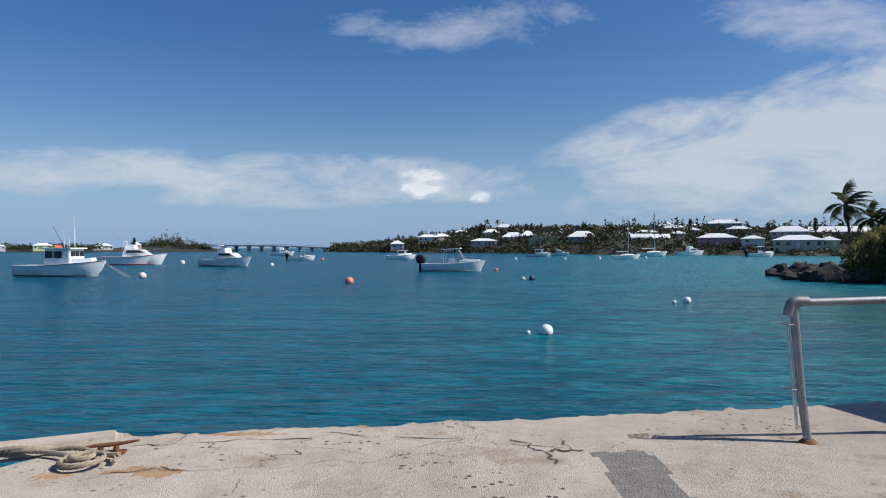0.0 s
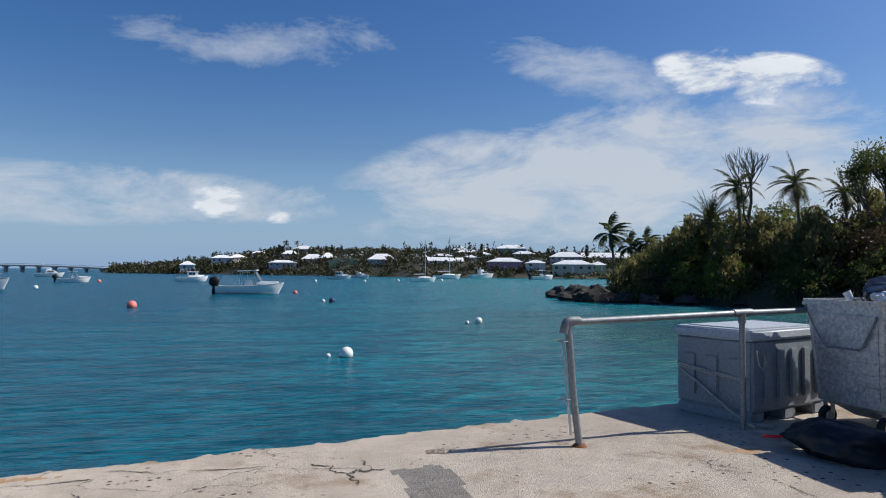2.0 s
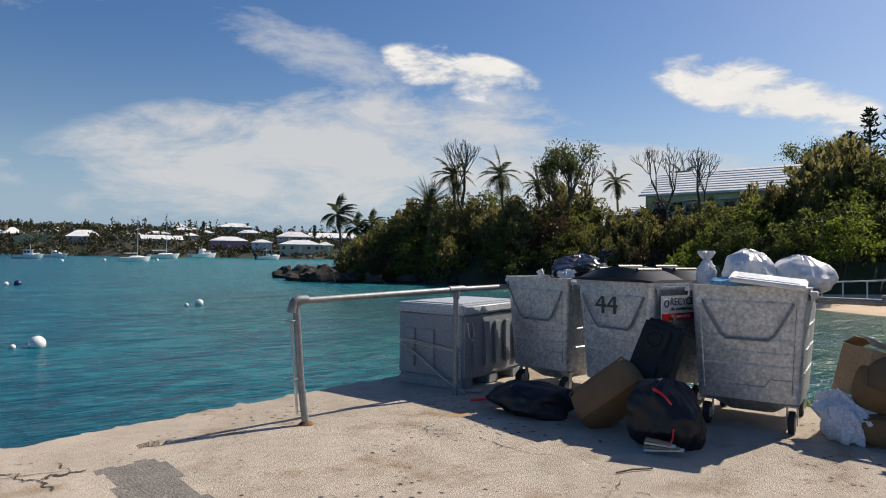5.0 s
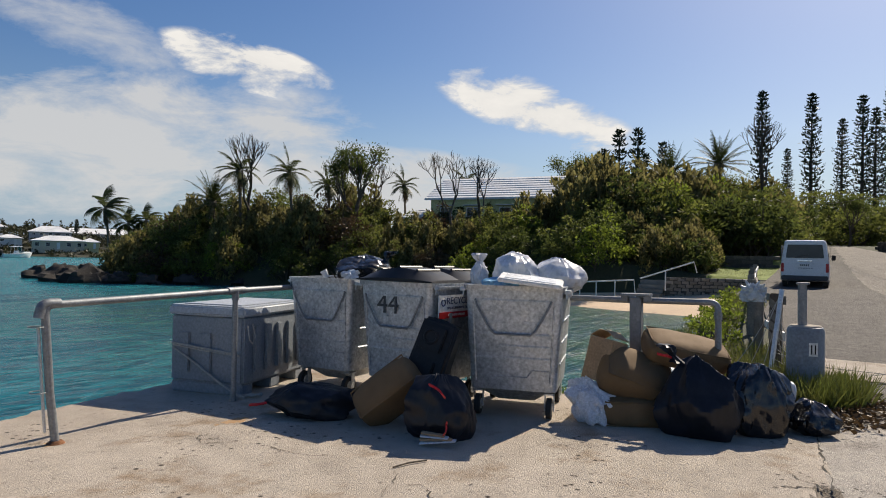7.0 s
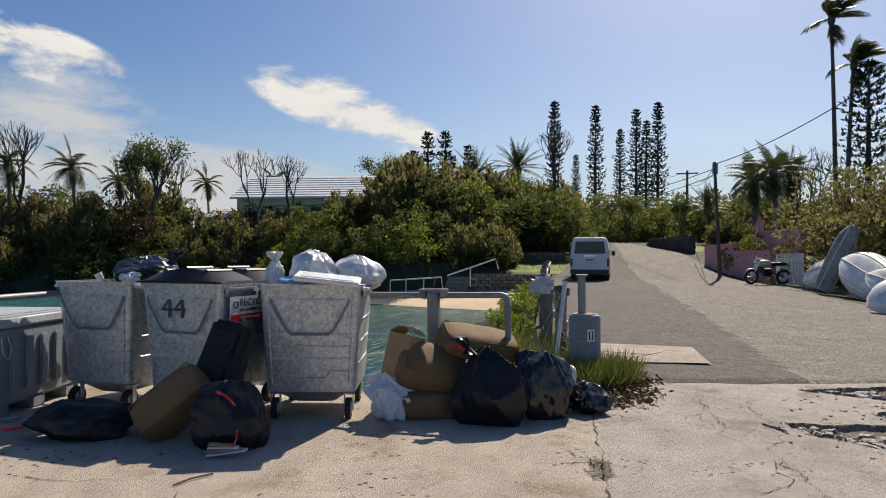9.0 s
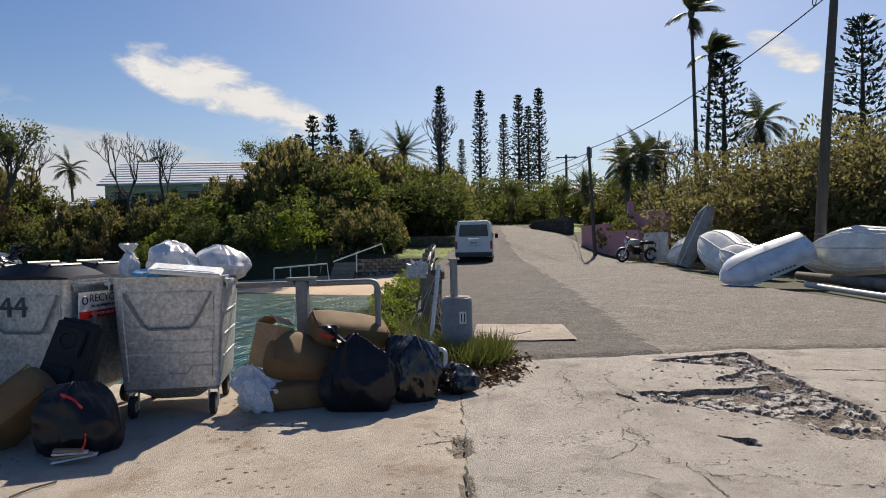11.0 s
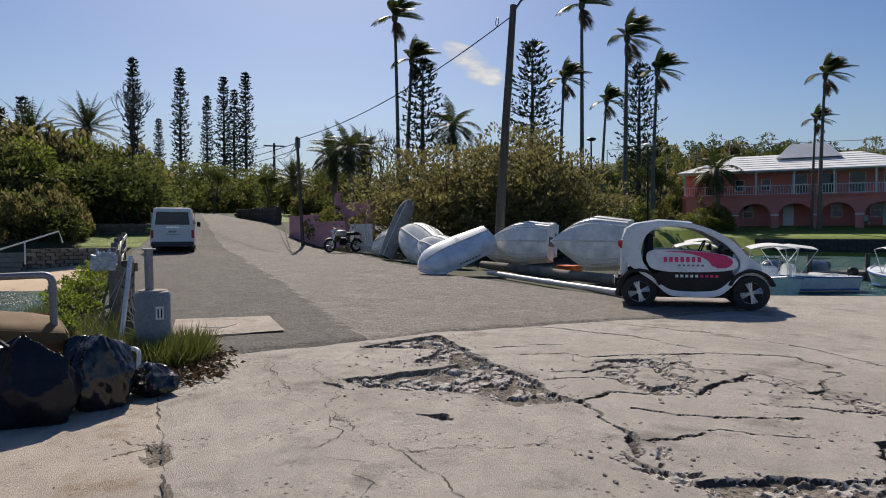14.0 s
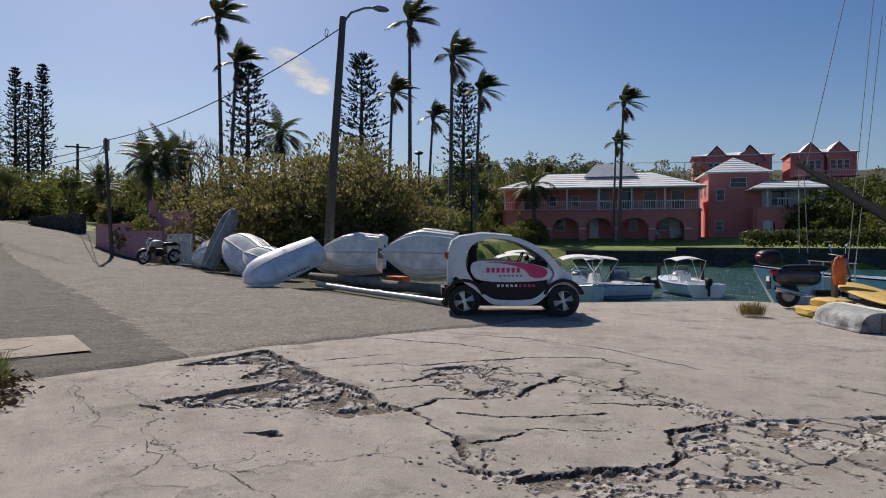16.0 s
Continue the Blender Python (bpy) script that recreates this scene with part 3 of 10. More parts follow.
# broken-out pits along the joints: centre, half lengths, turn, depth
HOLLOWS = [(1.58, 4.97, 0.10, 0.045, 0.1, 0.05), (4.6, 0.30, 0.20, 0.07, 0.1, 0.03), (3.9, 0.20, 0.22, 0.05, 0.1, 0.03)]


def hollow(x, y):
    best = 0.0
    for cx, cy, a, b, r, dp in HOLLOWS:
        dx, dy = x - cx, y - cy
        if abs(dx) > 1.6 or abs(dy) > 1.6:
            continue
        u, v = dx * math.cos(r) + dy * math.sin(r), -dx * math.sin(r) + dy * math.cos(r)
        q = math.hypot(u / a, v / b) + 0.75 * fbm(x, y, 2.2, 3.0) + 0.25 * fbm(x, y, 9.0, 5.0)
        if q < 1:
            best = max(best, dp * min(1, (1 - q) * 7))
    return best


def crack_field(xs, ys):
    """Depth of the nearest crack at each place."""
    out = np.zeros(xs.shape)
    for line, w, dp in CRACKS:
        for p, q in zip(line[:-1], line[1:]):
            lo, hi = np.minimum(p, q) - 0.08, np.maximum(p, q) + 0.08
            idx = np.nonzero((xs > lo[0]) & (xs < hi[0]) & (ys > lo[1]) & (ys < hi[1]))
            if not len(idx[0]):
                continue
            px, py = xs[idx] - p[0], ys[idx] - p[1]
            d = q - p
            t = np.clip((px * d[0] + py * d[1]) / (d @ d), 0, 1)
            r = np.hypot(px - t * d[0], py - t * d[1])
            out[idx] = np.maximum(out[idx], dp * np.clip(1.6 - r / w, 0, 1))
    return out


def build_quay():
    nx, step = 330, 0.04
    xs = np.array([-3.4 + step * i for i in range(nx)])
    vs = np.concatenate([np.arange(0, 5.0, 0.035), np.arange(5.0, 12.6, 0.045)])
    X = np.repeat(xs[None, :], len(vs), 0)
    E0 = np.array([quay_edge(x) for x in xs])
    E1 = 5.41 + 0.155 * xs
    Y = np.zeros_like(X)
    for i, v in enumerate(vs):
        k = sm(0, 1.2, v)
        Y[i] = E0 * (1 - k) + np.where(xs > -2.15, E1, E0) * k - v
    C = crack_field(X, Y)
    rows, hol = [], {}
    for i, v in enumerate(vs):
        row = []
        for j in range(nx):
            x, y = X[i, j], Y[i, j]
            h = hollow(x, y)
            z = 0.006 * fbm(x, y, 1.2) 
            if h > 0.004:
                hol[(round(x, 3), round(y, 3))] = 1
                z -= h + 0.018 * fbm(x, y, 14.0, 2.0) + 0.010 * fbm(x, y, 40.0, 1.0) - 0.01
            if v < 0.12:
                z -= 0.035 * (1 - v / 0.12) ** 2 * (0.7 + fbm(x, 0, 6))
            row.append((x, y, z))
        rows.append(row)
    Cf = C

    def pick(x, y, z):
        i = hollow(x, y)
        if x > 6.42 and y > 0.45:
            return None
        if BREAK_X[0] < x < BREAK_X[1] and BREAK_Y[0] < y < BREAK_Y[1]:
            return None
        if i > 0.012:
            return 1
        if 1.13 < x - 0.03 * math.sin(y * 9) < 1.5 and y < 4.62 + 0.05 * fbm(x, y, 6) and y > 2.6:
            return 3
        d = math.hypot((x + 1.55) / 0.34, (y - 4.27) / 0.10) + 0.7 * fbm(x, y, 5, 8)
        e = min(math.hypot((x - 3.75) / 0.16, (y - 4.35) / 0.07), math.hypot((x - 2.66) / 0.10, (y - 4.8) / 0.07), math.hypot((x + 1.2) / 0.5, (y - 5.05) / 0.05),
                math.hypot((x + 2.1) / 0.14, (y - 4.2) / 0.07)) + 0.7 * fbm(x, y, 5, 9)
        if d < 0.8 or e < 0.8:
            return 4
        line = 0.17 + (x - 3.6) * 0.101
        return 5 if y < line else 0

    def C_at(x, y):
        j = min(nx - 1, max(0, int(round((x + 3.4) / step))))
        v = (E1[j] if xs[j] > -2.15 else E0[j]) - y
        i = min(len(vs) - 1, max(0, int(np.searchsorted(vs, v))))
        return Cf[i, j]
    sheet("quay", rows, [CONCRETE, RUBBLE, CRACK, PATCH, RUST_STAIN, CONCRETE_OLD], "cracked pale concrete quay with rust stains and broken hollows", "quay", pick)
    # quay walls down into the water
    g = Geo()
    line = [(x, quay_edge(x)) for x in np.arange(-3.4, 6.45, 0.15)]
    tops = [(x, y + 0.004, -0.035) for x, y in line] + [(6.44, 0.5, -0.03)]
    g.loft([tops, [(x + 0.02, y + 0.03, -0.35) for x, y, _ in tops], [(x, y, -2.5) for x, y, _ in tops]], (False, False), False)
    tagged(g.ob("quay_wall", CONCRETE_OLD, smooth=True), "rough concrete face of the quay above the water", "quay", kind="structure")



def crack_ribbons():
    """Dirt-filled cracks of uneven width, and loose broken stones in the hollows."""
    rs = random.Random(17)
    g = Geo()

    def ribbon(line, w):
        pts = []
        for p, q in zip(line[:-1], line[1:]):
            for k in range(5):
                t = k / 5
                pts.append((p[0] + (q[0] - p[0]) * t + rs.gauss(0, 0.006), p[1] + (q[1] - p[1]) * t + rs.gauss(0, 0.006)))
        pts.append(tuple(line[-1]))
        rows = []
        for i, (x, y) in enumerate(pts):
            a, b = pts[max(0, i - 1)], pts[min(len(pts) - 1, i + 1)]
            dx, dy = b[0] - a[0], b[1] - a[1]
            n = math.hypot(dx, dy) or 1
            e = min(1, i / 4, (len(pts) - 1 - i) / 4)
            k = w * e * max(0.12, 0.65 + 1.1 * noise.noise(Vector((x * 5, y * 5, w * 99))) + rs.gauss(0, 0.25))
            z = 0.006 * fbm(x, y, 1.2) + 0.004
            rows.append([(x - dy / n * k, y + dx / n * k, z), (x + dy / n * k * 0.8, y - dx / n * k * 0.8, z)])
        g.loft(rows, (False, False), False)
    for line, w, dp in CRACKS:
        ribbon(line, w * 0.75)
        for _ in range(max(1, int(len(line) * 0.25))):              # short side cracks
            i = rs.randrange(1, len(line) - 1)
            a = Vector((*line[i], 0))
            d = Vector((rs.gauss(0, 1), rs.gauss(0, 1), 0)).normalized() * rs.uniform(0.12, 0.5)
            ribbon(np.array(wander(tuple(a[:2]), tuple((a + d)[:2]), 6, 0.05, rs.random() * 9)), w * 0.4)
    for _ in range(70):                                             # pits
        x, y = rs.uniform(-2.2, 8.4), rs.uniform(-6.5, 5.0)
        if x > 6.3 and y > 0.4 or (x < -1.8 and y > 4.6):
            continue
        ribbon(np.array([(x, y), (x + rs.uniform(0.01, 0.05), y + rs.gauss(0, 0.03))]), rs.uniform(0.006, 0.016))
    tagged(g.ob("crack", CRACK), "dark dirt-filled cracks and pits in the concrete", "crack", kind="stuff")


# ---- the broken part of the hard: hollows, crazed slabs and open cracks as relief ----
BREAK_X, BREAK_Y = (2.0, 9.1), (-7.0, -0.14)
# outlines of hollows down to the bare aggregate
PITS = [[(6.29, -1.10), (6.41, -1.65), (6.62, -2.30), (6.85, -1.85), (7.17, -2.19), (7.42, -2.38), (7.86, -1.50), (8.30, -2.40), (8.40, -2.66), (6.58, -2.58), (5.74, -2.73), (4.95, -2.64), (4.94, -2.20), (5.26, -2.05), (5.50, -1.86), (5.69, -1.46), (5.95, -1.20)],
        [(4.98, -1.42), (4.86, -1.60), (4.68, -1.60), (4.76, -1.50)],
        [(6.25, -0.90), (6.10, -1.02), (5.90, -1.00), (6.05, -0.93)]]
# slabs broken into loose pieces
CRAZED = [[(6.35, -3.55), (6.25, -4.35), (5.75, -4.35), (4.82, -3.80), (4.90, -3.36), (5.45, -3.35)],
          [(3.40, -4.30), (3.18, -4.95), (2.80, -5.70), (2.10, -5.80), (2.10, -4.40), (2.36, -3.30), (2.62, -2.75), (2.88, -2.36), (3.22, -2.42), (3.08, -2.85), (2.92, -3.45), (3.22, -3.85)],
          [(3.92, -2.22), (3.72, -2.62), (3.30, -2.60), (3.25, -2.34), (3.62, -2.20)],
          [(5.70, -4.25), (5.35, -4.80), (4.60, -4.75), (3.95, -4.78), (3.35, -4.85), (3.35, -4.42), (3.90, -4.52), (4.55, -4.52), (5.20, -4.45)]]
# open cracks: half width, then the line
SPLITS = [(0.016, [(8.40, -2.66), (6.55, -2.62), (4.95, -2.68), (4.05, -2.60), (3.75, -2.45)]), (0.018, [(6.49, -3.59), (6.46, -4.26), (6.24, -5.17)]), (0.016, [(5.84, -3.25), (6.05, -3.70), (5.93, -4.48), (5.67, -4.32)]),
          (0.022, [(4.89, -2.64), (5.10, -3.10), (4.96, -3.36)]), (0.020, [(4.80, -3.65), (4.96, -3.98), (5.28, -4.68)]), (0.024, [(4.55, -4.63), (3.93, -4.66), (3.45, -4.60), (3.36, -3.95), (2.95, -3.45), (3.12, -2.75), (3.22, -2.45), (3.70, -2.35)]),
          (0.014, [(5.12, -5.49), (4.55, -4.63)]), (0.014, [(6.12, -6.29), (5.40, -6.20), (4.75, -6.09)]), (0.020, [(3.54, -6.50), (3.15, -6.47), (2.60, -6.70)]), (0.009, [(5.74, -2.73), (5.60, -3.30), (5.30, -3.60)]),
          (0.011, [(3.90, -2.60), (3.95, -3.20), (3.60, -3.60)]), (0.010, [(4.60, -3.00), (4.20, -3.40), (4.00, -3.90)]), (0.012, [(6.90, -3.10), (6.80, -3.60), (6.49, -3.59)]), (0.009, [(7.40, -3.00), (7.30, -3.80)]),
          (0.010, [(6.00, -3.00), (5.90, -3.30)]), (0.012, [(6.24, -5.17), (5.80, -5.70), (5.30, -5.60)]), (0.010, [(4.40, -3.90), (4.10, -4.30), (3.93, -4.63)]),
          (0.014, [(8.70, -4.20), (7.60, -4.90), (6.40, -5.10)]), (0.012, [(8.90, -5.20), (7.40, -6.00), (6.12, -6.29)])]


def value_noise(x, y, scale, seed):
    """Smooth lattice noise between -1 and 1."""
    table = np.random.default_rng(seed).uniform(-1, 1, (256, 256))
    u, v = x * scale, y * scale
    i, j = np.floor(u).astype(int), np.floor(v).astype(int)
    a, b = u - i, v - j
    a, b = a * a * (3 - 2 * a), b * b * (3 - 2 * b)
    i0, i1, j0, j1 = i & 255, (i + 1) & 255, j & 255, (j + 1) & 255
    return (table[i0, j0] * (1 - a) + table[i1, j0] * a) * (1 - b) + (table[i0, j1] * (1 - a) + table[i1, j1] * a) * b


def cells(x, y, size, seed):
    """Irregular pieces: distance to the piece's edge, and two random values of the piece."""
    r = np.random.default_rng(seed)
    jx, jy, va, vb = (r.uniform(0, 1, (64, 64)) for _ in range(4))
    u, v = x / size, y / size
    i, j = np.floor(u).astype(int), np.floor(v).astype(int)
    f1, f2 = np.full(x.shape, 9.0), np.full(x.shape, 9.0)
    ra, rb = np.zeros(x.shape), np.zeros(x.shape)
    for di in (-1, 0, 1):
        for dj in (-1, 0, 1):
            p, q = (i + di) & 63, (j + dj) & 63
            d = np.hypot(i + di + jx[p, q] - u, j + dj + jy[p, q] - v)
            near = d < f1
            f2 = np.where(near, f1, np.minimum(f2, d))
            ra, rb = np.where(near, va[p, q], ra), np.where(near, vb[p, q], rb)
            f1 = np.where(near, d, f1)
    return (f2 - f1) * size, ra, rb


def depth_inside(x, y, outline):
    """Distance to an outline, positive inside it."""
    P = np.array(outline)
    best, inside = np.full(x.shape, 9.0), np.zeros(x.shape, bool)
    for (ax, ay), (bx, by) in zip(P, np.roll(P, -1, 0)):
        dx, dy = bx - ax, by - ay
        t = np.clip(((x - ax) * dx + (y - ay) * dy) / (dx * dx + dy * dy), 0, 1)
        best = np.minimum(best, np.hypot(x - ax - t * dx, y - ay - t * dy))
        inside ^= ((ay > y) != (by > y)) & (x < dx * (y - ay) / (dy + 1e-9) + ax)
    return np.where(inside, best, -best)


def broken_ground():
    st = 0.016
    xs, ys = np.arange(BREAK_X[0] - 0.06, BREAK_X[1] + 0.06, st), np.arange(BREAK_Y[0] - 0.06, BREAK_Y[1] + 0.06, st)
    X, Y = np.meshgrid(xs, ys)
    cx, cy = xs[::12], ys[::12]
    C = np.array([[0.006 * fbm(a, b, 1.2) for a in cx] for b in cy])
    half = np.array([np.interp(xs, cx, row) for row in C])
    base = np.array([np.interp(ys, cy, half[:, k]) for k in range(len(xs))]).T
    wx = X + 0.05 * value_noise(X, Y, 5, 1) + 0.022 * value_noise(X, Y, 17, 2) + 0.010 * value_noise(X, Y, 45, 7)
    wy = Y + 0.05 * value_noise(X, Y, 5, 3) + 0.022 * value_noise(X, Y, 17, 4) + 0.010 * value_noise(X, Y, 45, 8)
    drop, kind = np.zeros(X.shape), np.zeros(X.shape, int)
    # crazed slabs: tilted pieces with gaps, some of them gone
    e, ra, rb = cells(wx * 0.85 + 0.3 * wy, wy * 1.25, 0.25, 11)
    e2, rc, rd = cells(wx, wy, 0.075, 12)
    for poly in CRAZED:
        d = depth_inside(wx, wy, poly)
        k = np.clip(d / 0.02, 0, 1)
        gone = rb > 0.60
        gap = np.clip(1 - e / (0.006 + 0.030 * ra * ra), 0, 1)
        piece = 0.002 + 0.012 * ra + 0.05 * (ra - 0.5) * e
        low = 0.034 - 0.016 * np.clip(e2 / 0.02, 0, 1) * (rc > 0.35) + 0.006 * value_noise(X, Y, 38, 9)
        h = np.where(gone, low, piece * (1 - gap) + 0.045 * gap)
        drop = np.maximum(drop, h * k)
        kind = np.where((d > 0) & gone, np.where((rc > 0.35) & (e2 > 0.008), 2, 1), kind)
        kind = np.where((d > 0) & ~gone & (gap > 0.35), 1, kind)
    # hollows: gravel bed with loose chunks
    e3, re, rf = cells(wx * 0.75, wy * 1.15, 0.12, 13)
    for poly in PITS:
        d = depth_inside(wx, wy, poly)
        k = np.clip(d / 0.014, 0, 1)
        bed = 0.046 + 0.007 * value_noise(X, Y, 34, 5) + 0.005 * value_noise(X, Y, 62, 6)
        chunk = (re > 0.38) & (e3 > 0.012) & (d > 0.03)
        h = np.where(chunk, bed - (0.012 + 0.022 * rf) * np.clip((e3 - 0.012) / 0.014, 0, 1), bed)
        drop = np.maximum(drop, h * k)
        kind = np.where(d > 0.004, np.where(chunk & (e3 > 0.018), 2, 1), kind)
    # open cracks of uneven width
    wide = np.clip(0.75 + 0.9 * value_noise(X, Y, 2.3, 21) + 0.5 * value_noise(X, Y, 9, 22), 0.08, 2.2)
    for w, line in SPLITS:
        r = np.full(X.shape, 9.0)
        for (ax, ay), (bx, by) in zip(line[:-1], line[1:]):
            dx, dy = bx - ax, by - ay
            t = np.clip(((wx - ax) * dx + (wy - ay) * dy) / (dx * dx + dy * dy), 0, 1)
            r = np.minimum(r, np.hypot(wx - ax - t * dx, wy - ay - t * dy))
        k = np.clip(1.5 - r / (w * wide), 0, 1)
        drop = np.maximum(drop, 0.036 * k)
        kind = np.where((k > 0.45) & (kind == 0), 3, kind)
    edge = np.minimum(np.minimum(X - xs[0], xs[-1] - X), np.minimum(Y - ys[0], ys[-1] - Y))
    Z = base - drop - 0.004 * np.clip(1 - edge / 0.07, 0, 1) + 0.0015 * value_noise(X, Y, 24, 31)
    n, m = X.shape
    idx = np.arange(n * m).reshape(n, m)
    faces = np.stack([idx[:-1, :-1], idx[:-1, 1:], idx[1:, 1:], idx[1:, :-1]], -1).reshape(-1, 4)
    me = bpy.data.meshes.new("broken_concrete")
    me.from_pydata(np.stack([X, Y, Z], -1).reshape(-1, 3).tolist(), [], faces.tolist())
    for q in (CONCRETE_OLD, RUBBLE, CHUNK, CRACK):
        me.materials.append(q)
    me.polygons.foreach_set("material_index", kind[:-1, :-1].reshape(-1).astype(np.int32))
    me.update()
    tagged(new("broken_concrete", me), "worn grey concrete with broken hollows, loose pieces and open cracks", "quay", kind="structure")
    # crumbs thrown out round the hollows
    rs, g = random.Random(17), Geo()
    for _ in range(600):
        poly = rs.choices(PITS[:1] + CRAZED, (4, 1.2, 2, 1, 1.5))[0]
        a = rs.choice(poly)
        b = rs.choice(poly)
        t = rs.random()
        x, y, q = a[0] + (b[0] - a[0]) * t + rs.gauss(0, 0.16), a[1] + (b[1] - a[1]) * t + rs.gauss(0, 0.16), rs.uniform(0.006, 0.02)
        i, j = int((y - ys[0]) / st), int((x - xs[0]) / st)
        if 0 <= i < n and 0 <= j < m:
            g.ball((x, y, float(Z[i, j]) + q * 0.25), (q, q * rs.uniform(0.6, 1), q * 0.5), 6, 4, 0.4, 1.5, rs.randrange(99))
    tagged(g.ob("rubble", mat("rubble_stone", (0.42, 0.385, 0.345), 0.95, 0, (0.26, 0.235, 0.205), 12, 60, 0.5, island=0.4)), "loose broken stones in the hollows of the concrete", "rubble", kind="stuff")


build_quay()
crack_ribbons()
broken_ground()


def apron():
    """Worn concrete beyond the close part, as far as the creek."""
    rows = []
    for i in range(24):
        q = i / 23
        row = []
        for j in range(60):
            x = -14 + 26.5 * j / 59
            top = -6.9 + 0.158 * x if x > -2.15 else -6.8
            low = -14.1 + 0.35 * fbm(x, 0, 0.7) if x < 9.6 else -14.1 + (x - 9.6) * 2.2
            y = top + (min(low, top - 0.1) - top) * q
            row.append((x, y, -0.012 + 0.009 * fbm(x, y, 0.8) - 0.03 * max(0.0, 1 - q * 12)))
        rows.append(row)
    sheet("apron", rows, CONCRETE_OLD, "worn grey concrete hard by the creek", "quay")
    g = Geo()
    g.add([(-14, 4, -0.02), (-3.38, -12, -0.02), (-3.38, 3.0, -0.02), (-9, -2, -0.02), (-14, -12, -0.02)], [(0, 4, 3), (4, 1, 3), (3, 1, 2)])
    g.f = [(4, 1, 2, 3)]
    g.mi = [0]
    tagged(g.ob("quay_west", CONCRETE_OLD), "worn concrete quay surface behind", "quay", kind="structure")


apron()
ROAD_Z = [(0, 0.0), (11, 0.0), (16, 0.10), (20, 0.20), (27, 0.37), (31, 0.44), (36, 0.85), (42, 1.45), (50, 2.15), (56, 2.65), (70, 3.2), (220, 6)]
ROAD_L = [(7, 0.2), (9, 0.45), (12, 1.3), (20, 2.4), (31, 3.7), (40, 3.7), (50, 2.9), (58, 4.6), (66, 8.0)]
ROAD_R = [(7, -9.2), (9, -9.2), (11.4, -7.3), (17, -5.7), (22, -5.2), (27, -5.2), (33, -3.7), (40, -3.2), (46, -2.6), (52, -0.5), (58, 1.2), (66, 4.0)]


def road_z(x):
    return lerp_at(x, ROAD_Z)


SEAM = [(8.0, -1.75), (10.0, -1.6), (13.0, -1.5), (20, -1.0), (27, -0.5), (35, 0.3), (66, 2.6)]


def build_road():
    rows = []
    for X in list(np.arange(8.2, 12, 0.12)) + list(np.arange(12, 40, 0.3)) + list(np.arange(40, 66, 0.8)):
        row = []
        for j in range(61):
            q = j / 60
            yl, yr = lerp_at(X, ROAD_L), lerp_at(X, ROAD_R)
            y = yl + (yr - yl) * q
            k = max(0.0, 1 - (X - 8.2) / 3.5)
            xe = lerp_at(-y, [(-0.4, 7.7), (0.0, 7.76), (1.35, 8.15), (2.74, 8.6), (5.65, 8.83), (6.3, 8.85), (9.2, 9.8)]) + 0.10 * fbm(0, y, 1.7) + 0.03 * fbm(0, y, 9)
            x = X + (xe - 8.2) * k
            z = road_z(x) + 0.03 + 0.015 * fbm(x, y, 0.5) - (0.045 if X < 8.25 else 0)
            row.append((x, y, z))
        rows.append(row)
    def seam(x, y, z):
        """The newer dark strip on the seaward side."""
        return 1 if y > lerp_at(x, SEAM) + 0.12 * fbm(x, y, 2.0) + 0.05 * fbm(x, y, 9.0) else 0
    sheet("road", rows, [ASPHALT, ASPHALT_DARK], "patched grey asphalt road rising towards the trees", "road", seam)
    g = Geo()
    g.add([(9.15, -0.80, 0.050), (10.72, -0.70, 0.052), (10.78, 0.62, 0.052), (8.95, 0.56, 0.050)], [(0, 1, 2, 3)])
    tagged(g.ob("pavement", CONCRETE), "pale square concrete slab let into the asphalt", "pavement", kind="structure")


build_road()

COAST = np.array([(6.4, 0.5), (6.9, 1.7), (8.5, 2.0), (12, 2.7), (20, 3.9), (26, 5.0), (27.6, 5.6), (28.5, 9), (30.3, 13), (32, 19), (33, 27), (30.4, 31), (28, 37), (27.2, 39.4),
                  (28.4, 43), (30.6, 49), (33.2, 53.6), (38, 60), (62, 84), (110, 112), (230, 130), (230, -230), (-80, -230), (-80, -64), (0, -61), (26, -57.5), (39.5, -49), (46, -42.5),
                  (43, -36), (34, -24), (24, -14.5), (15, -11), (11.2, -9.8), (9.2, -9.3), (9.0, -2), (7.6, 0.0)])


def inland(x, y):
    """Distance from the water's edge, positive on land."""
    a, b = COAST, np.roll(COAST, -1, 0)
    d = b - a
    t = np.clip(((x - a[:, 0]) * d[:, 0] + (y - a[:, 1]) * d[:, 1]) / (d ** 2).sum(1), 0, 1)
    r = np.hypot(x - a[:, 0] - t * d[:, 0], y - a[:, 1] - t * d[:, 1]).min()
    cross = ((a[:, 1] > y) != (b[:, 1] > y)) & (x < (b[:, 0] - a[:, 0]) * (y - a[:, 1]) / (b[:, 1] - a[:, 1] + 1e-9) + a[:, 0])
    return r if cross.sum() % 2 else -r


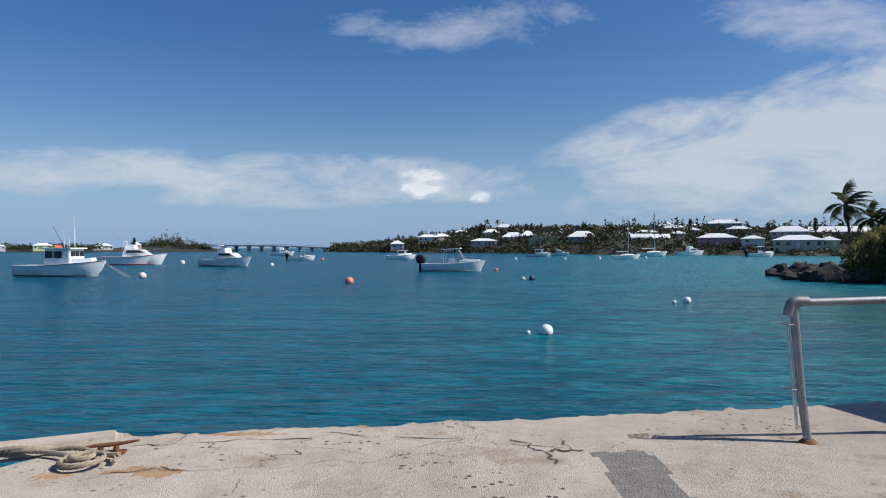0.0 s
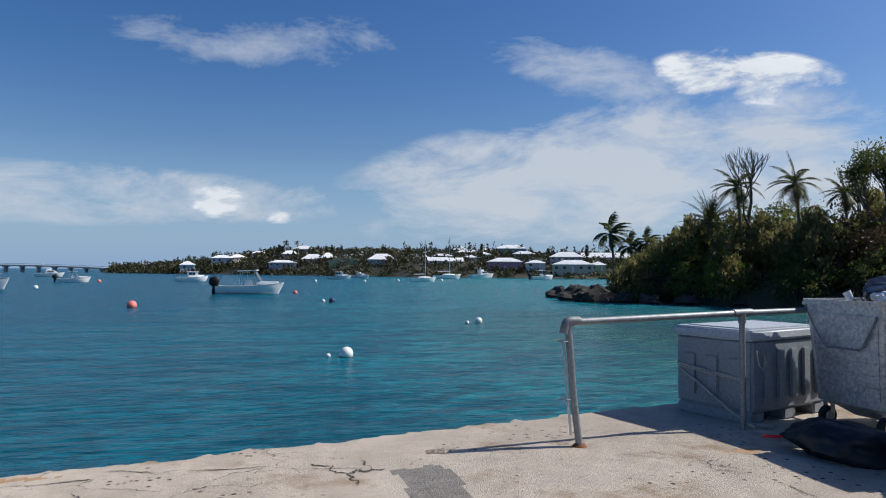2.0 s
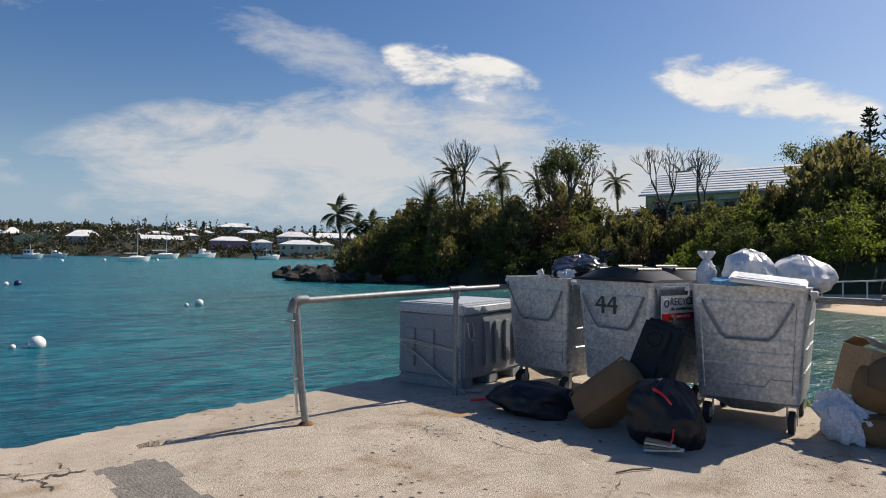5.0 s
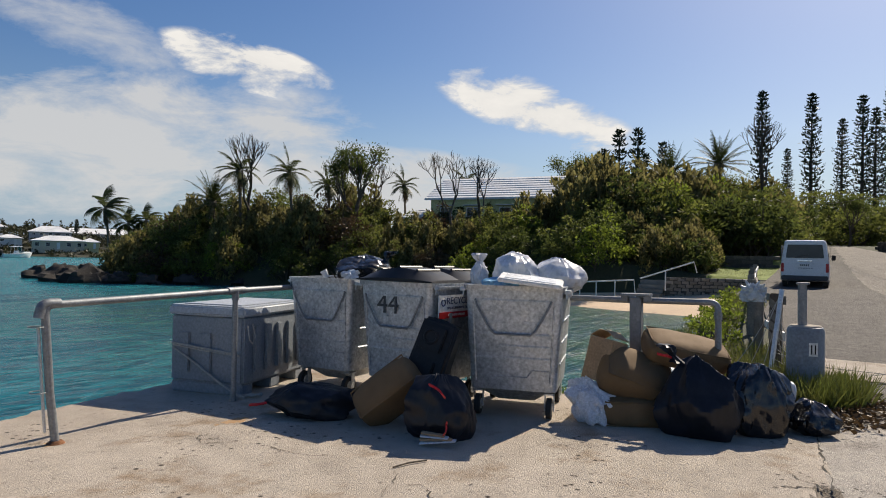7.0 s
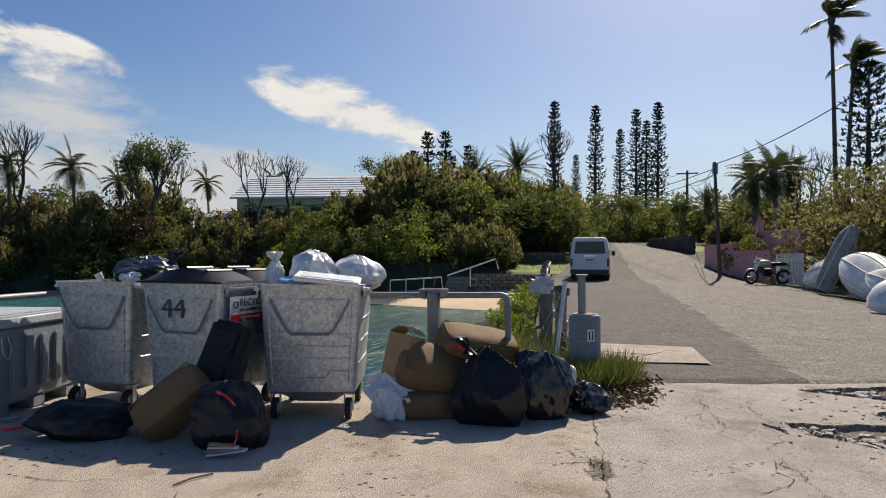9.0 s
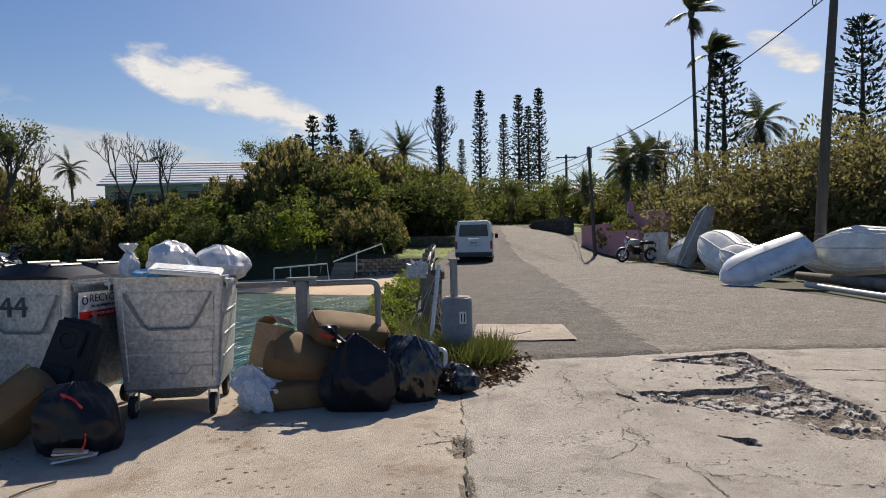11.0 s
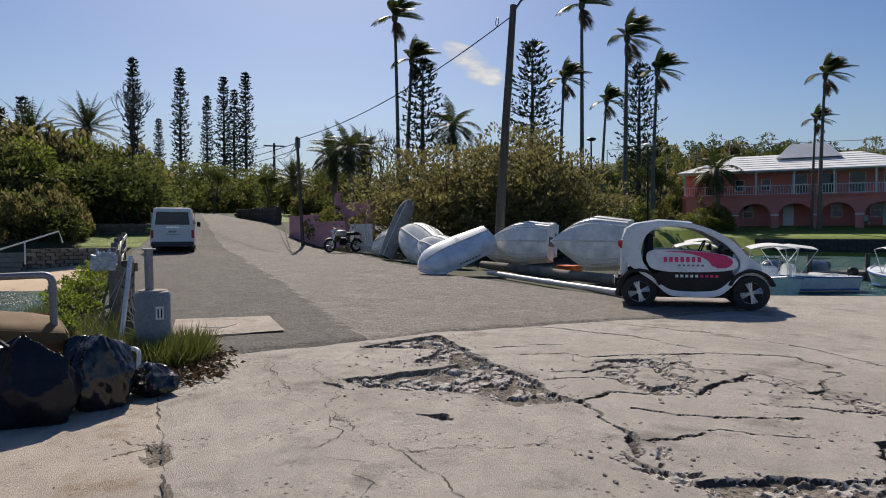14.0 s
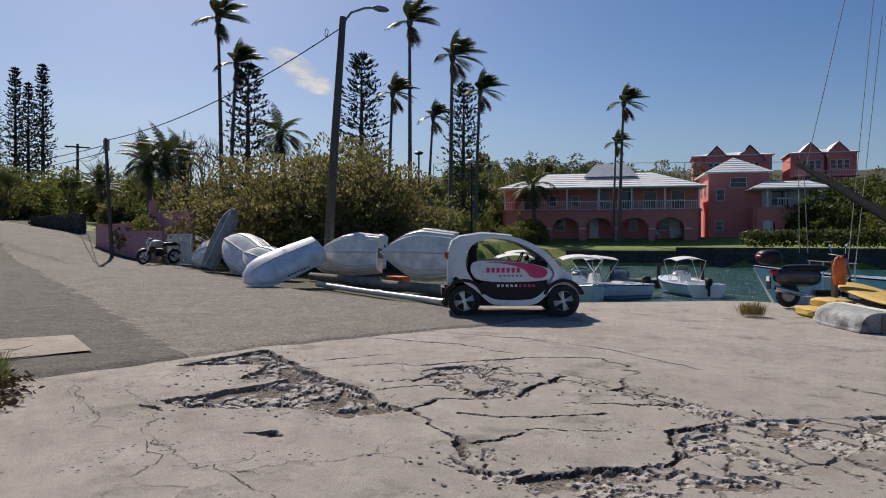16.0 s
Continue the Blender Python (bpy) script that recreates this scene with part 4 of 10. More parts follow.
def land_z(x, y):
    d = inland(x, y)
    if d < 0:
        return SEA + max(-2.0, d * 0.25)
    head = SEA + 4.3 * (1 - math.exp(-d / 5.0)) + 0.4 * fbm(x, y, 0.15) + 0.02 * max(0, x - 40)
    mid = min(road_z(x) - 0.02 + 0.05 * fbm(x, y, 0.2), SEA + d * 0.75)
    if y < 4:
        mid = road_z(x) - 0.03 if d > 0.6 else SEA + d * 1.25
    south = 0.5 + min(d, 14) * 0.095 + max(0, d - 22) * 0.20 * sm(-46, -78, y) if d > 0.3 else -0.4
    w = sm(5.5, 15, y)
    z = mid * (1 - w) + head * w
    s = sm(-33, -41, y)
    z = z * (1 - s) + south * s
    if 24 < x < 35 and 4 < y < 18:
        z = min(z, SEA + d * 0.14) if x < 33.5 else z
    return z


def build_land():
    xs = np.concatenate([np.arange(6.4, 36, 0.6), np.arange(36, 70, 1.5), np.arange(70, 231, 6)])
    ys = np.concatenate([np.arange(-230, -66, 6), np.arange(-66, -14, 1.5), np.arange(-14, 44, 0.6), np.arange(44, 131, 4)])
    rows = [[(x, y, land_z(x, y)) for x in xs] for y in ys]

    def pick(x, y, z):
        if z < SEA - 1.2:
            return None
        if x < 34.2 and 4.6 < y < 18 and z < 0.25 and x > 25:
            return 1
        if (33.5 < x < 46 and 3.2 < y < 6.6) or (y < -41 and inland(x, y) < 24 and x < 62) or (48 < x < 62 and -8 < y < -2) or (26 < x < 44 and -40 < y < -18):
            return 2
        return 0
    sheet("ground", rows, [SOIL, SAND, LAWN], "land round the cove with sand, rough earth and mown lawn", "ground", pick)


build_land()


def far_land(name, label, us, near, deep, top, material):
    """A low far shore: tangents of azimuth from the camera's first place, its distance and its crest."""
    rows = []
    for i in range(10):
        q = i / 9
        row = []
        for j in range(90):
            u = us[0] + (us[-1] - us[0]) * j / 89
            d = lerp_at(u, near) + lerp_at(u, deep) * q
            z = SEA - 0.3 + (lerp_at(u, top) - SEA) * math.sin(min(1, q * 1.25) * math.pi / 2) * (0.88 + 0.3 * fbm(u * 40, q * 3, 0.5))
            row.append((0.15 + u * d, 0.28 + d, z))
        rows.append(row)
    return sheet(name, rows, material, label, "ground")


FAR_TOP = [(-0.16, 0.6), (-0.10, 2.0), (-0.02, 4.5), (0.05, 8.5), (0.10, 9.0), (0.3, 8.0), (0.42, 8.0), (0.5, 7.0), (0.66, 7.5), (0.8, 6)]
FAR_NEAR = [(-0.2, 350), (-0.07, 300), (0.1, 240), (0.27, 185), (0.44, 172), (0.56, 155), (0.8, 150)]
FAR_DEEP = [(-0.2, 40), (-0.07, 50), (0.1, 90), (0.8, 110)]
SCRUB = mat("far_scrub_ground", (0.020, 0.023, 0.011), 0.95, 0, (0.035, 0.034, 0.016), 0.08, 0.8, 0.5, dist=0.4)
far_land("hillside", "low wooded hillside across the bay", (-0.165, 0.80), FAR_NEAR, FAR_DEEP, FAR_TOP, SCRUB)
far_land("islet", "low scrubby islet beside the bridge", (-0.80, -0.30), [(-0.8, 330), (-0.3, 390)], [(-0.8, 60), (-0.3, 40)],
         [(-0.8, 2.4), (-0.62, 1.8), (-0.47, 2.0), (-0.44, 3.5), (-0.38, 4.0), (-0.34, 1.8), (-0.3, 0.6)], SCRUB)


# ---- things on the quay ----
def letters(name, body, size, material, parent, m, label="", squeeze=1.0):
    """Flat lettering as a thin mesh."""
    cu = bpy.data.curves.new(name, "FONT")
    cu.body, cu.size, cu.extrude, cu.align_x, cu.align_y = body, size, 0.0015, "CENTER", "CENTER"
    tmp = new(name + "_tmp", cu)
    bpy.context.view_layer.update()
    me = bpy.data.meshes.new_from_object(tmp.evaluated_get(bpy.context.evaluated_depsgraph_get()))
    bpy.data.objects.remove(tmp)
    me.materials.clear()
    me.materials.append(material)
    o = new(name, me)
    o.parent = parent
    o.matrix_basis = m @ Matrix.Diagonal((squeeze, 1, 1, 1))
    if label:
        tagged(o, label)
    return o


FACE_W = Matrix(((0, 0, -1, 0), (-1, 0, 0, 0), (0, 1, 0, 0), (0, 0, 0, 1)))    # lettering that faces -x, read from there
FACE_S = Matrix(((1, 0, 0, 0), (0, 0, -1, 0), (0, 1, 0, 0), (0, 0, 0, 1)))     # lettering that faces -y


def bend(a, b, c, r=0.07, n=5):
    """A rounded corner at b between a and c."""
    a, b, c = Vector(a), Vector(b), Vector(c)
    p, q = b + (a - b).normalized() * r, b + (c - b).normalized() * r
    return [p.lerp(b, t).lerp(b.lerp(q, t), t) for t in (i / n for i in range(n + 1))]


rail = thing("pipe_railing", "dull galvanised pipe railing with a leaning end post on the quay", "railing", pose(2.65, 4.80, 0))
top, mid, far = (-0.10, 0.0, 0.945), (1.60, 0.09, 0.985), (3.45, 0.24, 1.01)
Geo().tube([(0, 0, -0.02), (-0.05, 0, 0.35)] + bend((-0.05, 0, 0.35), top, mid) + [(mid[0], mid[1], mid[2]), far, (3.47, -0.6, 1.0)], 0.027, 10).ob("pipe", GALV_RAIL, rail, smooth=True)
Geo().tube([(1.60, 0.09, -0.01), (1.595, 0.09, 0.97)], 0.025, 10).ob("post", GALV_RAIL, rail, smooth=True)
Geo().tube([(-0.135, 0, 0.86), (-0.13, 0.0, 0.9)] + bend((-0.12, 0, 0.85), (-0.13, 0, 0.955), (0.2, 0.01, 0.96), 0.06) + [(0.0, 0.005, 0.955)], 0.034, 10).ob("elbow", GALV_RAIL, rail, smooth=True)
Geo().tube([(1.50, 0.085, 0.984), (1.70, 0.1, 0.988)], 0.034, 10).tube([(1.597, 0.09, 0.90), (1.597, 0.09, 0.985)], 0.033, 10).ob("tee_joint", GALV_RAIL, rail, smooth=True)
Geo().tube([(0, 0, 0.0), (0, 0, 0.02)], [0.06, 0.04], 12).ob("rusty_foot", RUST, rail, "rusted foot of the post", smooth=True)
slat = Geo().box((0, 0, 0.42), (0.012, 0.03, 0.72)).ob("slat", ALU, rail, "pale strip tied beside the post", bevel=0.004, m=pose(-0.055, 0.03, 0.02, 0, -5))
for z in (0.36, 0.80):
    Geo().ring((-0.09 - z * 0.05, 0.03, z), 0.055, 0.004, "z", 14, 5).ob("tie", GALV_RAIL, rail)

rail = thing("flat_railing", "flat galvanised bar railing with a square post at the quay's end", "railing", pose(6.06, 1.815, 0))
Geo().box((0, 0, 0.50), (0.085, 0.10, 1.02)).ob("post", GALV_RAIL, rail, bevel=0.006)
Geo().box((0, 0, 1.035), (0.11, 0.26, 0.02)).box((0, -0.1, 1.0), (0.05, 0.06, 0.05)).box((0, 0.1, 1.0), (0.05, 0.06, 0.05)).ob("cap_plate", GALV_RAIL, rail, bevel=0.003)
Geo().tube([(0.08, 2.95, 1.0), (0.03, 0.1, 0.985)] + bend((0.03, 0.1, 0.985), (0.06, -0.665, 0.985), (0.06, -0.665, 0.2)) + [(0.06, -0.66, 0.0)], 0.027, 10).ob("bar", GALV_RAIL, rail, smooth=True)
Geo().tube([(0.06, -0.665, 0.84), (0.06, -0.665, 0.90)], 0.034, 10).ob("collar", GALV_RAIL, rail, smooth=True)
rail.rotation_euler = (radians(-1.2), 0, 0)


def fish_box():
    t = thing("insulated_box", "grey moulded plastic insulated box with a pale lid, tied with rope", "container", pose(4.42, 4.97, 0, 0, 0, 14.5) @ Matrix.Diagonal((1, 1, 1.055, 1)))
    W, D, H = 1.16, 0.80, 0.70
    g = Geo()
    g.box((W / 2, D / 2, 0.09 + (H - 0.09) / 2), (W, D, H - 0.09))
    g.ob("body", BOX_GREY, t, bevel=0.025, seg=3)
    for x in (0.10, W / 2, W - 0.10):
        Geo().box((x, D / 2, 0.05), (0.18, D - 0.02, 0.10)).ob("foot", BOX_GREY, t, bevel=0.012)
    for i in range(5):
        Geo().box((0.20 + i * 0.20, -0.012, 0.40), (0.10, 0.03, 0.42)).ob("rib", BOX_GREY, t, bevel=0.01)
    for i in range(3):
        Geo().box((-0.010, 0.16 + i * 0.24, 0.36), (0.024, 0.13, 0.36)).ob("rib", BOX_GREY, t, bevel=0.009)
    lid = Geo().box((W / 2, D / 2, 0.735), (W + 0.05, D + 0.05, 0.09), taper=(0.985, 0.98)).ob("lid", BOX_LID, t, "pale grey lid", bevel=0.02, seg=3)
    Geo().box((W / 2, D / 2, 0.783), (W - 0.16, D - 0.16, 0.012)).ob("lid_panel", BOX_LID, lid, bevel=0.005)
    Geo().tube([(-0.03, 0.75, 0.42), (-0.032, 0.4, 0.385), (-0.03, 0.03, 0.36)], 0.009, 6).tube([(-0.03, 0.77, 0.44), (-0.034, 0.45, 0.41), (-0.03, 0.04, 0.37)], 0.009, 6).ob("rope", ROPE, t, "grey rope tied round", smooth=True)
    Geo().tube([(-0.03, 0.75, 0.40), (-0.04, 0.5, 0.28), (-0.05, 0.2, 0.11), (-0.10, -0.06, 0.02)], 0.010, 6).ob("rope", ROPE, t, smooth=True)
    Geo().tube([(-0.06 - 0.05 * math.cos(a) + 0.01 * a, -0.10 + 0.07 * math.sin(a * 1.3), 0.02 + 0.006 * (i % 3)) for i, a in enumerate(np.linspace(0, 9, 30))], 0.011, 6).ob("rope_knot", ROPE, t, smooth=True)
    Geo().tube([(0.02, -0.03, 0.62), (0.01, -0.06, 0.50), (0.06, -0.06, 0.46), (0.12, -0.05, 0.52), (0.10, -0.03, 0.63)], 0.006, 6).ob("latch_cord", ROPE, t, smooth=True)


fish_box()


def caster(parent, x, y):
    w = Geo()
    w.tube([(x, y - 0.022, 0.085), (x, y + 0.022, 0.085)], 0.085, 18)
    wheel = w.ob("wheel", TYRE, parent, "black rubber caster wheel", smooth=True)
    Geo().tube([(x, y - 0.026, 0.085), (x, y + 0.026, 0.085)], 0.045, 12).ob("hub", GALV, wheel, smooth=True)
    Geo().box((x + 0.02, y - 0.036, 0.13), (0.05, 0.008, 0.14)).box((x + 0.02, y + 0.036, 0.13), (0.05, 0.008, 0.14)).box((x + 0.02, y, 0.205), (0.10, 0.09, 0.014)).ob("fork", GALV, wheel, bevel=0.003)


def steel_bin(m, label, lid=False, wide=0.80):
    """Wheeled galvanised skip; its narrow front looks along -x."""
    t = thing("wheeled_bin", label, "waste bin", m, "bins on the quay")
    L, W0, W1, z0, z1 = 1.00, wide - 0.10, wide, 0.23, 1.09
    s = 0.07                                            # the front leans out to the rim
    g = Geo()

    def ringz(z, inset=0.0):
        k = (z - z0) / (z1 - z0)
        w, x0, x1 = (W0 + (W1 - W0) * k) / 2 - inset, s * (1 - k) + inset, L - s * (1 - k) - inset
        r = 0.05
        pts = []
        for cx, cy, a0 in ((x0 + r, -w + r, 180), (x1 - r, -w + r, 270), (x1 - r, w - r, 0), (x0 + r, w - r, 90)):
            for i in range(4):
                a = radians(a0 + 30 * i)
                pts.append((cx + r * math.cos(a), cy + r * math.sin(a), z))
        return pts
    g.loft([ringz(z0 - 0.05, 0.10), ringz(z0, 0.0), ringz(0.5), ringz(0.8), ringz(z1), ringz(z1, 0.012), ringz(0.55, 0.02)], (True, True))
    g.ob("body", GALV, t, smooth=True, auto=30)
    Geo().loft([ringz(z0 + 0.01, 0.04), ringz(z0 - 0.05, 0.10), [(x, y, 0.115) for x, y, z in ringz(z0, 0.19)]]).ob("belly", GALV, t, "rounded sheet-metal belly under the bin", smooth=True, auto=50)
    r = Geo()
    a = [(x, y, z) for x, y, z in ringz(z1 - 0.03, -0.012)]
    b = [(x, y, z1 + 0.012) for x, y, z in ringz(z1, -0.018)]
    c = [(x, y, z1 + 0.012) for x, y, z in ringz(z1, 0.02)]
    r.loft([a, b, c, [(x, y, z1 - 0.02) for x, y, z in c]], (False, False))
    r.ob("rim", GALV, t, smooth=True, auto=30)

    def fx(z, d=0.0):
        return s * (1 - (z - z0) / (z1 - z0)) - d
    for z, hw, hh in ((0.98, 0.30, 0.009), (0.70, 0.31, 0.010), (0.60, 0.31, 0.008), (0.50, 0.31, 0.010)):
        Geo().box((fx(z, 0.004), 0, z), (0.018, hw * 2, hh * 2)).ob("pressed_rib", GALV, t, bevel=0.006)
    for y in (-0.17, 0.17):
        Geo().box((fx(0.80, 0.003), y, 0.80), (0.014, 0.20, 0.022)).ob("pressed_rib", GALV, t, bevel=0.006)
    for y in (-W0 / 2 + 0.05, W0 / 2 - 0.05):
        Geo().tube([(fx(0.30, 0.003), y, 0.30), (fx(0.96, 0.003), y * 1.1, 0.96)], 0.007, 6).ob("pressed_rib", GALV, t, smooth=True)
    Geo().tube([(fx(0.33, 0.004), -W0 / 2 + 0.06, 0.40), (fx(0.33, 0.004), -0.16, 0.40), (fx(0.3, 0.004), -0.12, 0.34), (fx(0.3, 0.004), 0.2, 0.34)], 0.008, 6).ob("pressed_rib", GALV, t, smooth=True)
    h = [(fx(0.97, 0.02), -0.32, 0.985), (fx(0.9, 0.03), -0.30, 0.93), (fx(0.72, 0.03), -0.19, 0.735), (fx(0.69, 0.03), -0.15, 0.70), (fx(0.69, 0.03), 0.15, 0.70), (fx(0.72, 0.03), 0.19, 0.735), (fx(0.9, 0.03), 0.30, 0.93), (fx(0.97, 0.02), 0.32, 0.985)]
    Geo().tube(h, 0.009, 8).ob("handle", GALV_RAIL, t, "bent steel lifting handle", smooth=True)
    for y in (-W1 / 2 - 0.03, W1 / 2 + 0.03):
        Geo().box((0.35, y, 1.06), (0.62, 0.05, 0.028)).box((0.35, y * 0.985, 1.03), (0.62, 0.012, 0.06)).ob("lifting_bar", GALV, t, bevel=0.005)
    for i in range(3):
        Geo().tube([(0.18, -W1 / 2 + 0.004 * 0, 0.45 + i * 0.18), (L - 0.18, -W1 / 2, 0.45 + i * 0.18)], 0.007, 6).ob("side_rib", GALV, t, smooth=True, m=pose(0, 0.035 - i * 0.012, 0))
    for x in (0.14, L - 0.16):
        for y in (-W0 / 2 + 0.06, W0 / 2 - 0.06):
            caster(t, x, y)
    if lid:
        for y0 in (0.0,):
            for x0, x1 in ((-0.03, 0.50), (0.50, 1.03)):
                rings = []
                for i in range(11):
                    q = -1 + 2 * i / 10
                    rings.append([(x0 + 0.004, q * 0.43, 1.105), (x0 + 0.004, q * 0.43, 1.115 + 0.02 * (1 - q * q)), (x0 + 0.10, q * 0.42, 1.125 + 0.10 * (1 - q ** 2)),
                                  (x1 - 0.10, q * 0.42, 1.125 + 0.10 * (1 - q ** 2)), (x1 - 0.004, q * 0.43, 1.115 + 0.02 * (1 - q * q)), (x1 - 0.004, q * 0.43, 1.105)])
                lid_ob = Geo().loft(rings, (True, True)).ob("lid", BLACK_PLASTIC, t, "domed black plastic lid", smooth=True, auto=30)
                for k in (-0.2, 0.0, 0.2):
                    Geo().tube([(x0 + 0.10, k, 1.225 - k * k * 0.55), (x1 - 0.10, k, 1.225 - k * k * 0.55)], 0.016, 6).ob("lid_rib", BLACK_PLASTIC, lid_ob, smooth=True)
    return t


bin_1 = steel_bin(pose(4.97, 4.56, 0, 0, 0, 2), "dented galvanised wheeled bin heaped with black bags and branches", wide=0.76)
bin_2 = steel_bin(pose(4.93, 3.65, 0, 0, 0, -3), "galvanised wheeled bin with black lids, stencilled 44", lid=True)
bin_3 = steel_bin(pose(5.16, 2.60, 0, 0, 0, 17), "galvanised wheeled bin overfull with white refuse bags", wide=0.82)
letters("stencil", "44", 0.25, mat("stencil_black", (0.05, 0.055, 0.06), 0.6), bin_2, pose(0.008, 0.07, 0.895) @ FACE_W, "black stencilled number", 1.0)
sign = Geo().box((0.32, -0.445, 0.90), (0.52, 0.012, 0.20)).ob("sign", WHITE, bin_2, "white and red recycling sign", bevel=0.002)
Geo().box((0.32, -0.4525, 0.825), (0.52, 0.004, 0.055)).ob("sign_band", RED, sign)
letters("sign_text", "RECYCLE", 0.085, NAVY, sign, pose(0.36, -0.4535, 0.945) @ FACE_S, squeeze=1.1)
letters("sign_text", "TIN, ALUMINIUM & GLASS", 0.032, NAVY, sign, pose(0.36, -0.4535, 0.885) @ FACE_S)
letters("sign_text", "NO PLASTICS PLEASE", 0.028, WHITE, sign, pose(0.32, -0.456, 0.825) @ FACE_S)
Geo().ring((0.12, -0.4535, 0.935), 0.028, 0.006, "y", 16, 5).ob("sign_mark", NAVY, sign)


def leaning(at, along, face):
    """A pose whose x runs along and whose z faces the given way."""
    X = Vector(along).normalized()
    Z = Vector(face)
    Z = (Z - X * Z.dot(X)).normalized()
    Y = Z.cross(X)
    return Matrix(((X.x, Y.x, Z.x, at[0]), (X.y, Y.y, Z.y, at[1]), (X.z, Y.z, Z.z, at[2]), (0, 0, 0, 1)))


def sack(name, label, c, s, material, seed, wob=0.2, rz=0, tilt=0, tie=None, power=0.68, flat=-0.75, freq=2.2, n=60, cat="refuse bag"):
    """A full bag that has slumped on what it lies on: creased, flat below, with a gathered neck."""
    t = thing(name, label, cat, pose(c[0], c[1], c[2] + s[2] * abs(flat), 0, tilt, rz))
    g = Geo()
    g.ball((0, 0, 0), s, n, n * 2 // 3, wob * 0.5, freq, seed, flat, None, power)
    # fine creases that run to the neck
    out = []
    for x, y, z in g.v:
        a = math.atan2(y, x)
        k = 1 - 0.13 * abs(noise.noise(Vector((a * 2.6 + seed, z * 2.2 / max(s[2], 0.1), seed)))) - 0.05 * abs(noise.noise(Vector((a * 8, z * 9 / max(s[2], 0.1), seed))))
        z *= 1 - 0.16 * abs(noise.noise(Vector((x * 5 / s[0], y * 5 / s[1], seed + 4.0)))) if z > 0 else 1
        out.append((x * k, y * k, z))
    g.v = out
    g.ob("bag", material, t, smooth=True, auto=70)
    if tie:
        g = Geo()
        p = Vector((s[0] * tie[0], s[1] * tie[1], s[2] * tie[2]))
        pts = [p, p + Vector((-0.05, 0.03, 0.05)), p + Vector((-0.10, 0.07, 0.03)), p + Vector((-0.13, 0.12, -0.02))]
        rows = [[(q.x, q.y, q.z - 0.012), (q.x + 0.004, q.y, q.z), (q.x, q.y + 0.004, q.z + 0.012)] for q in pts]
        g.loft(rows, (False, False), False).ob("drawstring", RED, t, "red plastic drawstring")
    return t


def liner_bag(label, c, s, material, seed, rz=0, planes=22, lean=(0, 0), neck=None, ribbon=None, name="refuse_bag", cat="refuse bag", slack=0.03, group=""):
    """A filled bag pulled taut over its contents: flat faces that meet in sharp creases, slumped on its base."""
    rs = random.Random(seed)
    t = thing(name, label, cat, pose(c[0], c[1], c[2], 0, 0, rz), group)
    faces = []
    for k in range(planes):
        z = 1 - 2 * (k + 0.5) / planes
        a = k * 2.399 + rs.uniform(-0.5, 0.5)
        q = math.sqrt(max(0, 1 - z * z))
        faces.append((Vector((q * math.cos(a) + rs.gauss(0, 0.12), q * math.sin(a) + rs.gauss(0, 0.12), z + rs.gauss(0, 0.12))).normalized(), rs.uniform(0.74, 0.98)))
    n, m = 72, 44
    rings = []
    for i in range(m + 1):
        th = -math.pi / 2 + math.pi * i / m
        ring = []
        for j in range(n):
            a = 2 * math.pi * j / n
            d = Vector((math.cos(th) * math.cos(a), math.cos(th) * math.sin(a), math.sin(th)))
            w = d + Vector((0.10 * noise.noise(d * 2.2 + Vector((seed, 0, 0))), 0.10 * noise.noise(d * 2.2 + Vector((0, seed, 0))), 0))
            r = min(h / max(0.12, f.dot(w)) for f, h in faces if f.dot(w) > 0.05)
            r = min(r, 1.15)
            # slack folds run down from the gathered top
            r *= 1 - slack * (1 - abs(noise.noise(Vector((a * 3.0 + seed, d.z * 1.1, seed)))) * 2.2) - slack * 0.6 * abs(noise.noise(d * 9 + Vector((0, 0, seed))))
            zz = max(-0.72, r * d.z)
            up = (zz + 0.72) / 1.72
            ring.append((s[0] * r * d.x * (1.0 - 0.10 * up) + lean[0] * up, s[1] * r * d.y * (1.0 - 0.10 * up) + lean[1] * up, s[2] * (zz + 0.72)))
        rings.append(ring)
    bag = Geo().loft(rings).ob("bag", material, t, smooth=True, auto=24)
    if neck:
        x, y, z = s[0] * neck[0], s[1] * neck[1], s[2] * neck[2]
        rr = []
        for k, (dz, rad) in enumerate(((-0.03, 0.055), (0.0, 0.03), (0.025, 0.022), (0.05, 0.04), (0.085, 0.062), (0.10, 0.05))):
            rr.append([(x + dz * neck[3] + rad * (1 + 0.35 * math.sin(5 * p + k)) * math.cos(p), y + dz * neck[4] + rad * (1 + 0.35 * math.sin(5 * p + k)) * math.sin(p), z + dz) for p in (6.2832 * q / 20 for q in range(20))])
        Geo().loft(rr).ob("gathered_neck", material, t, "twisted gathered neck of the bag", smooth=True, auto=30)
    for (x, y, z), (dx, dy, dz) in ribbon or ():
        pts = [Vector((x + dx * q + 0.015 * math.sin(q * 7), y + dy * q + 0.012 * math.cos(q * 6), z + dz * q)) for q in (k / 6 for k in range(7))]
        Geo().loft([[tuple(p + Vector((0, 0, -0.011))), tuple(p + Vector((-0.004, 0.006, 0))), tuple(p + Vector((0, 0, 0.011))), tuple(p + Vector((0.004, -0.006, 0)))] for p in pts]).ob("drawstring", RED, t, "red plastic drawstring")
    return t


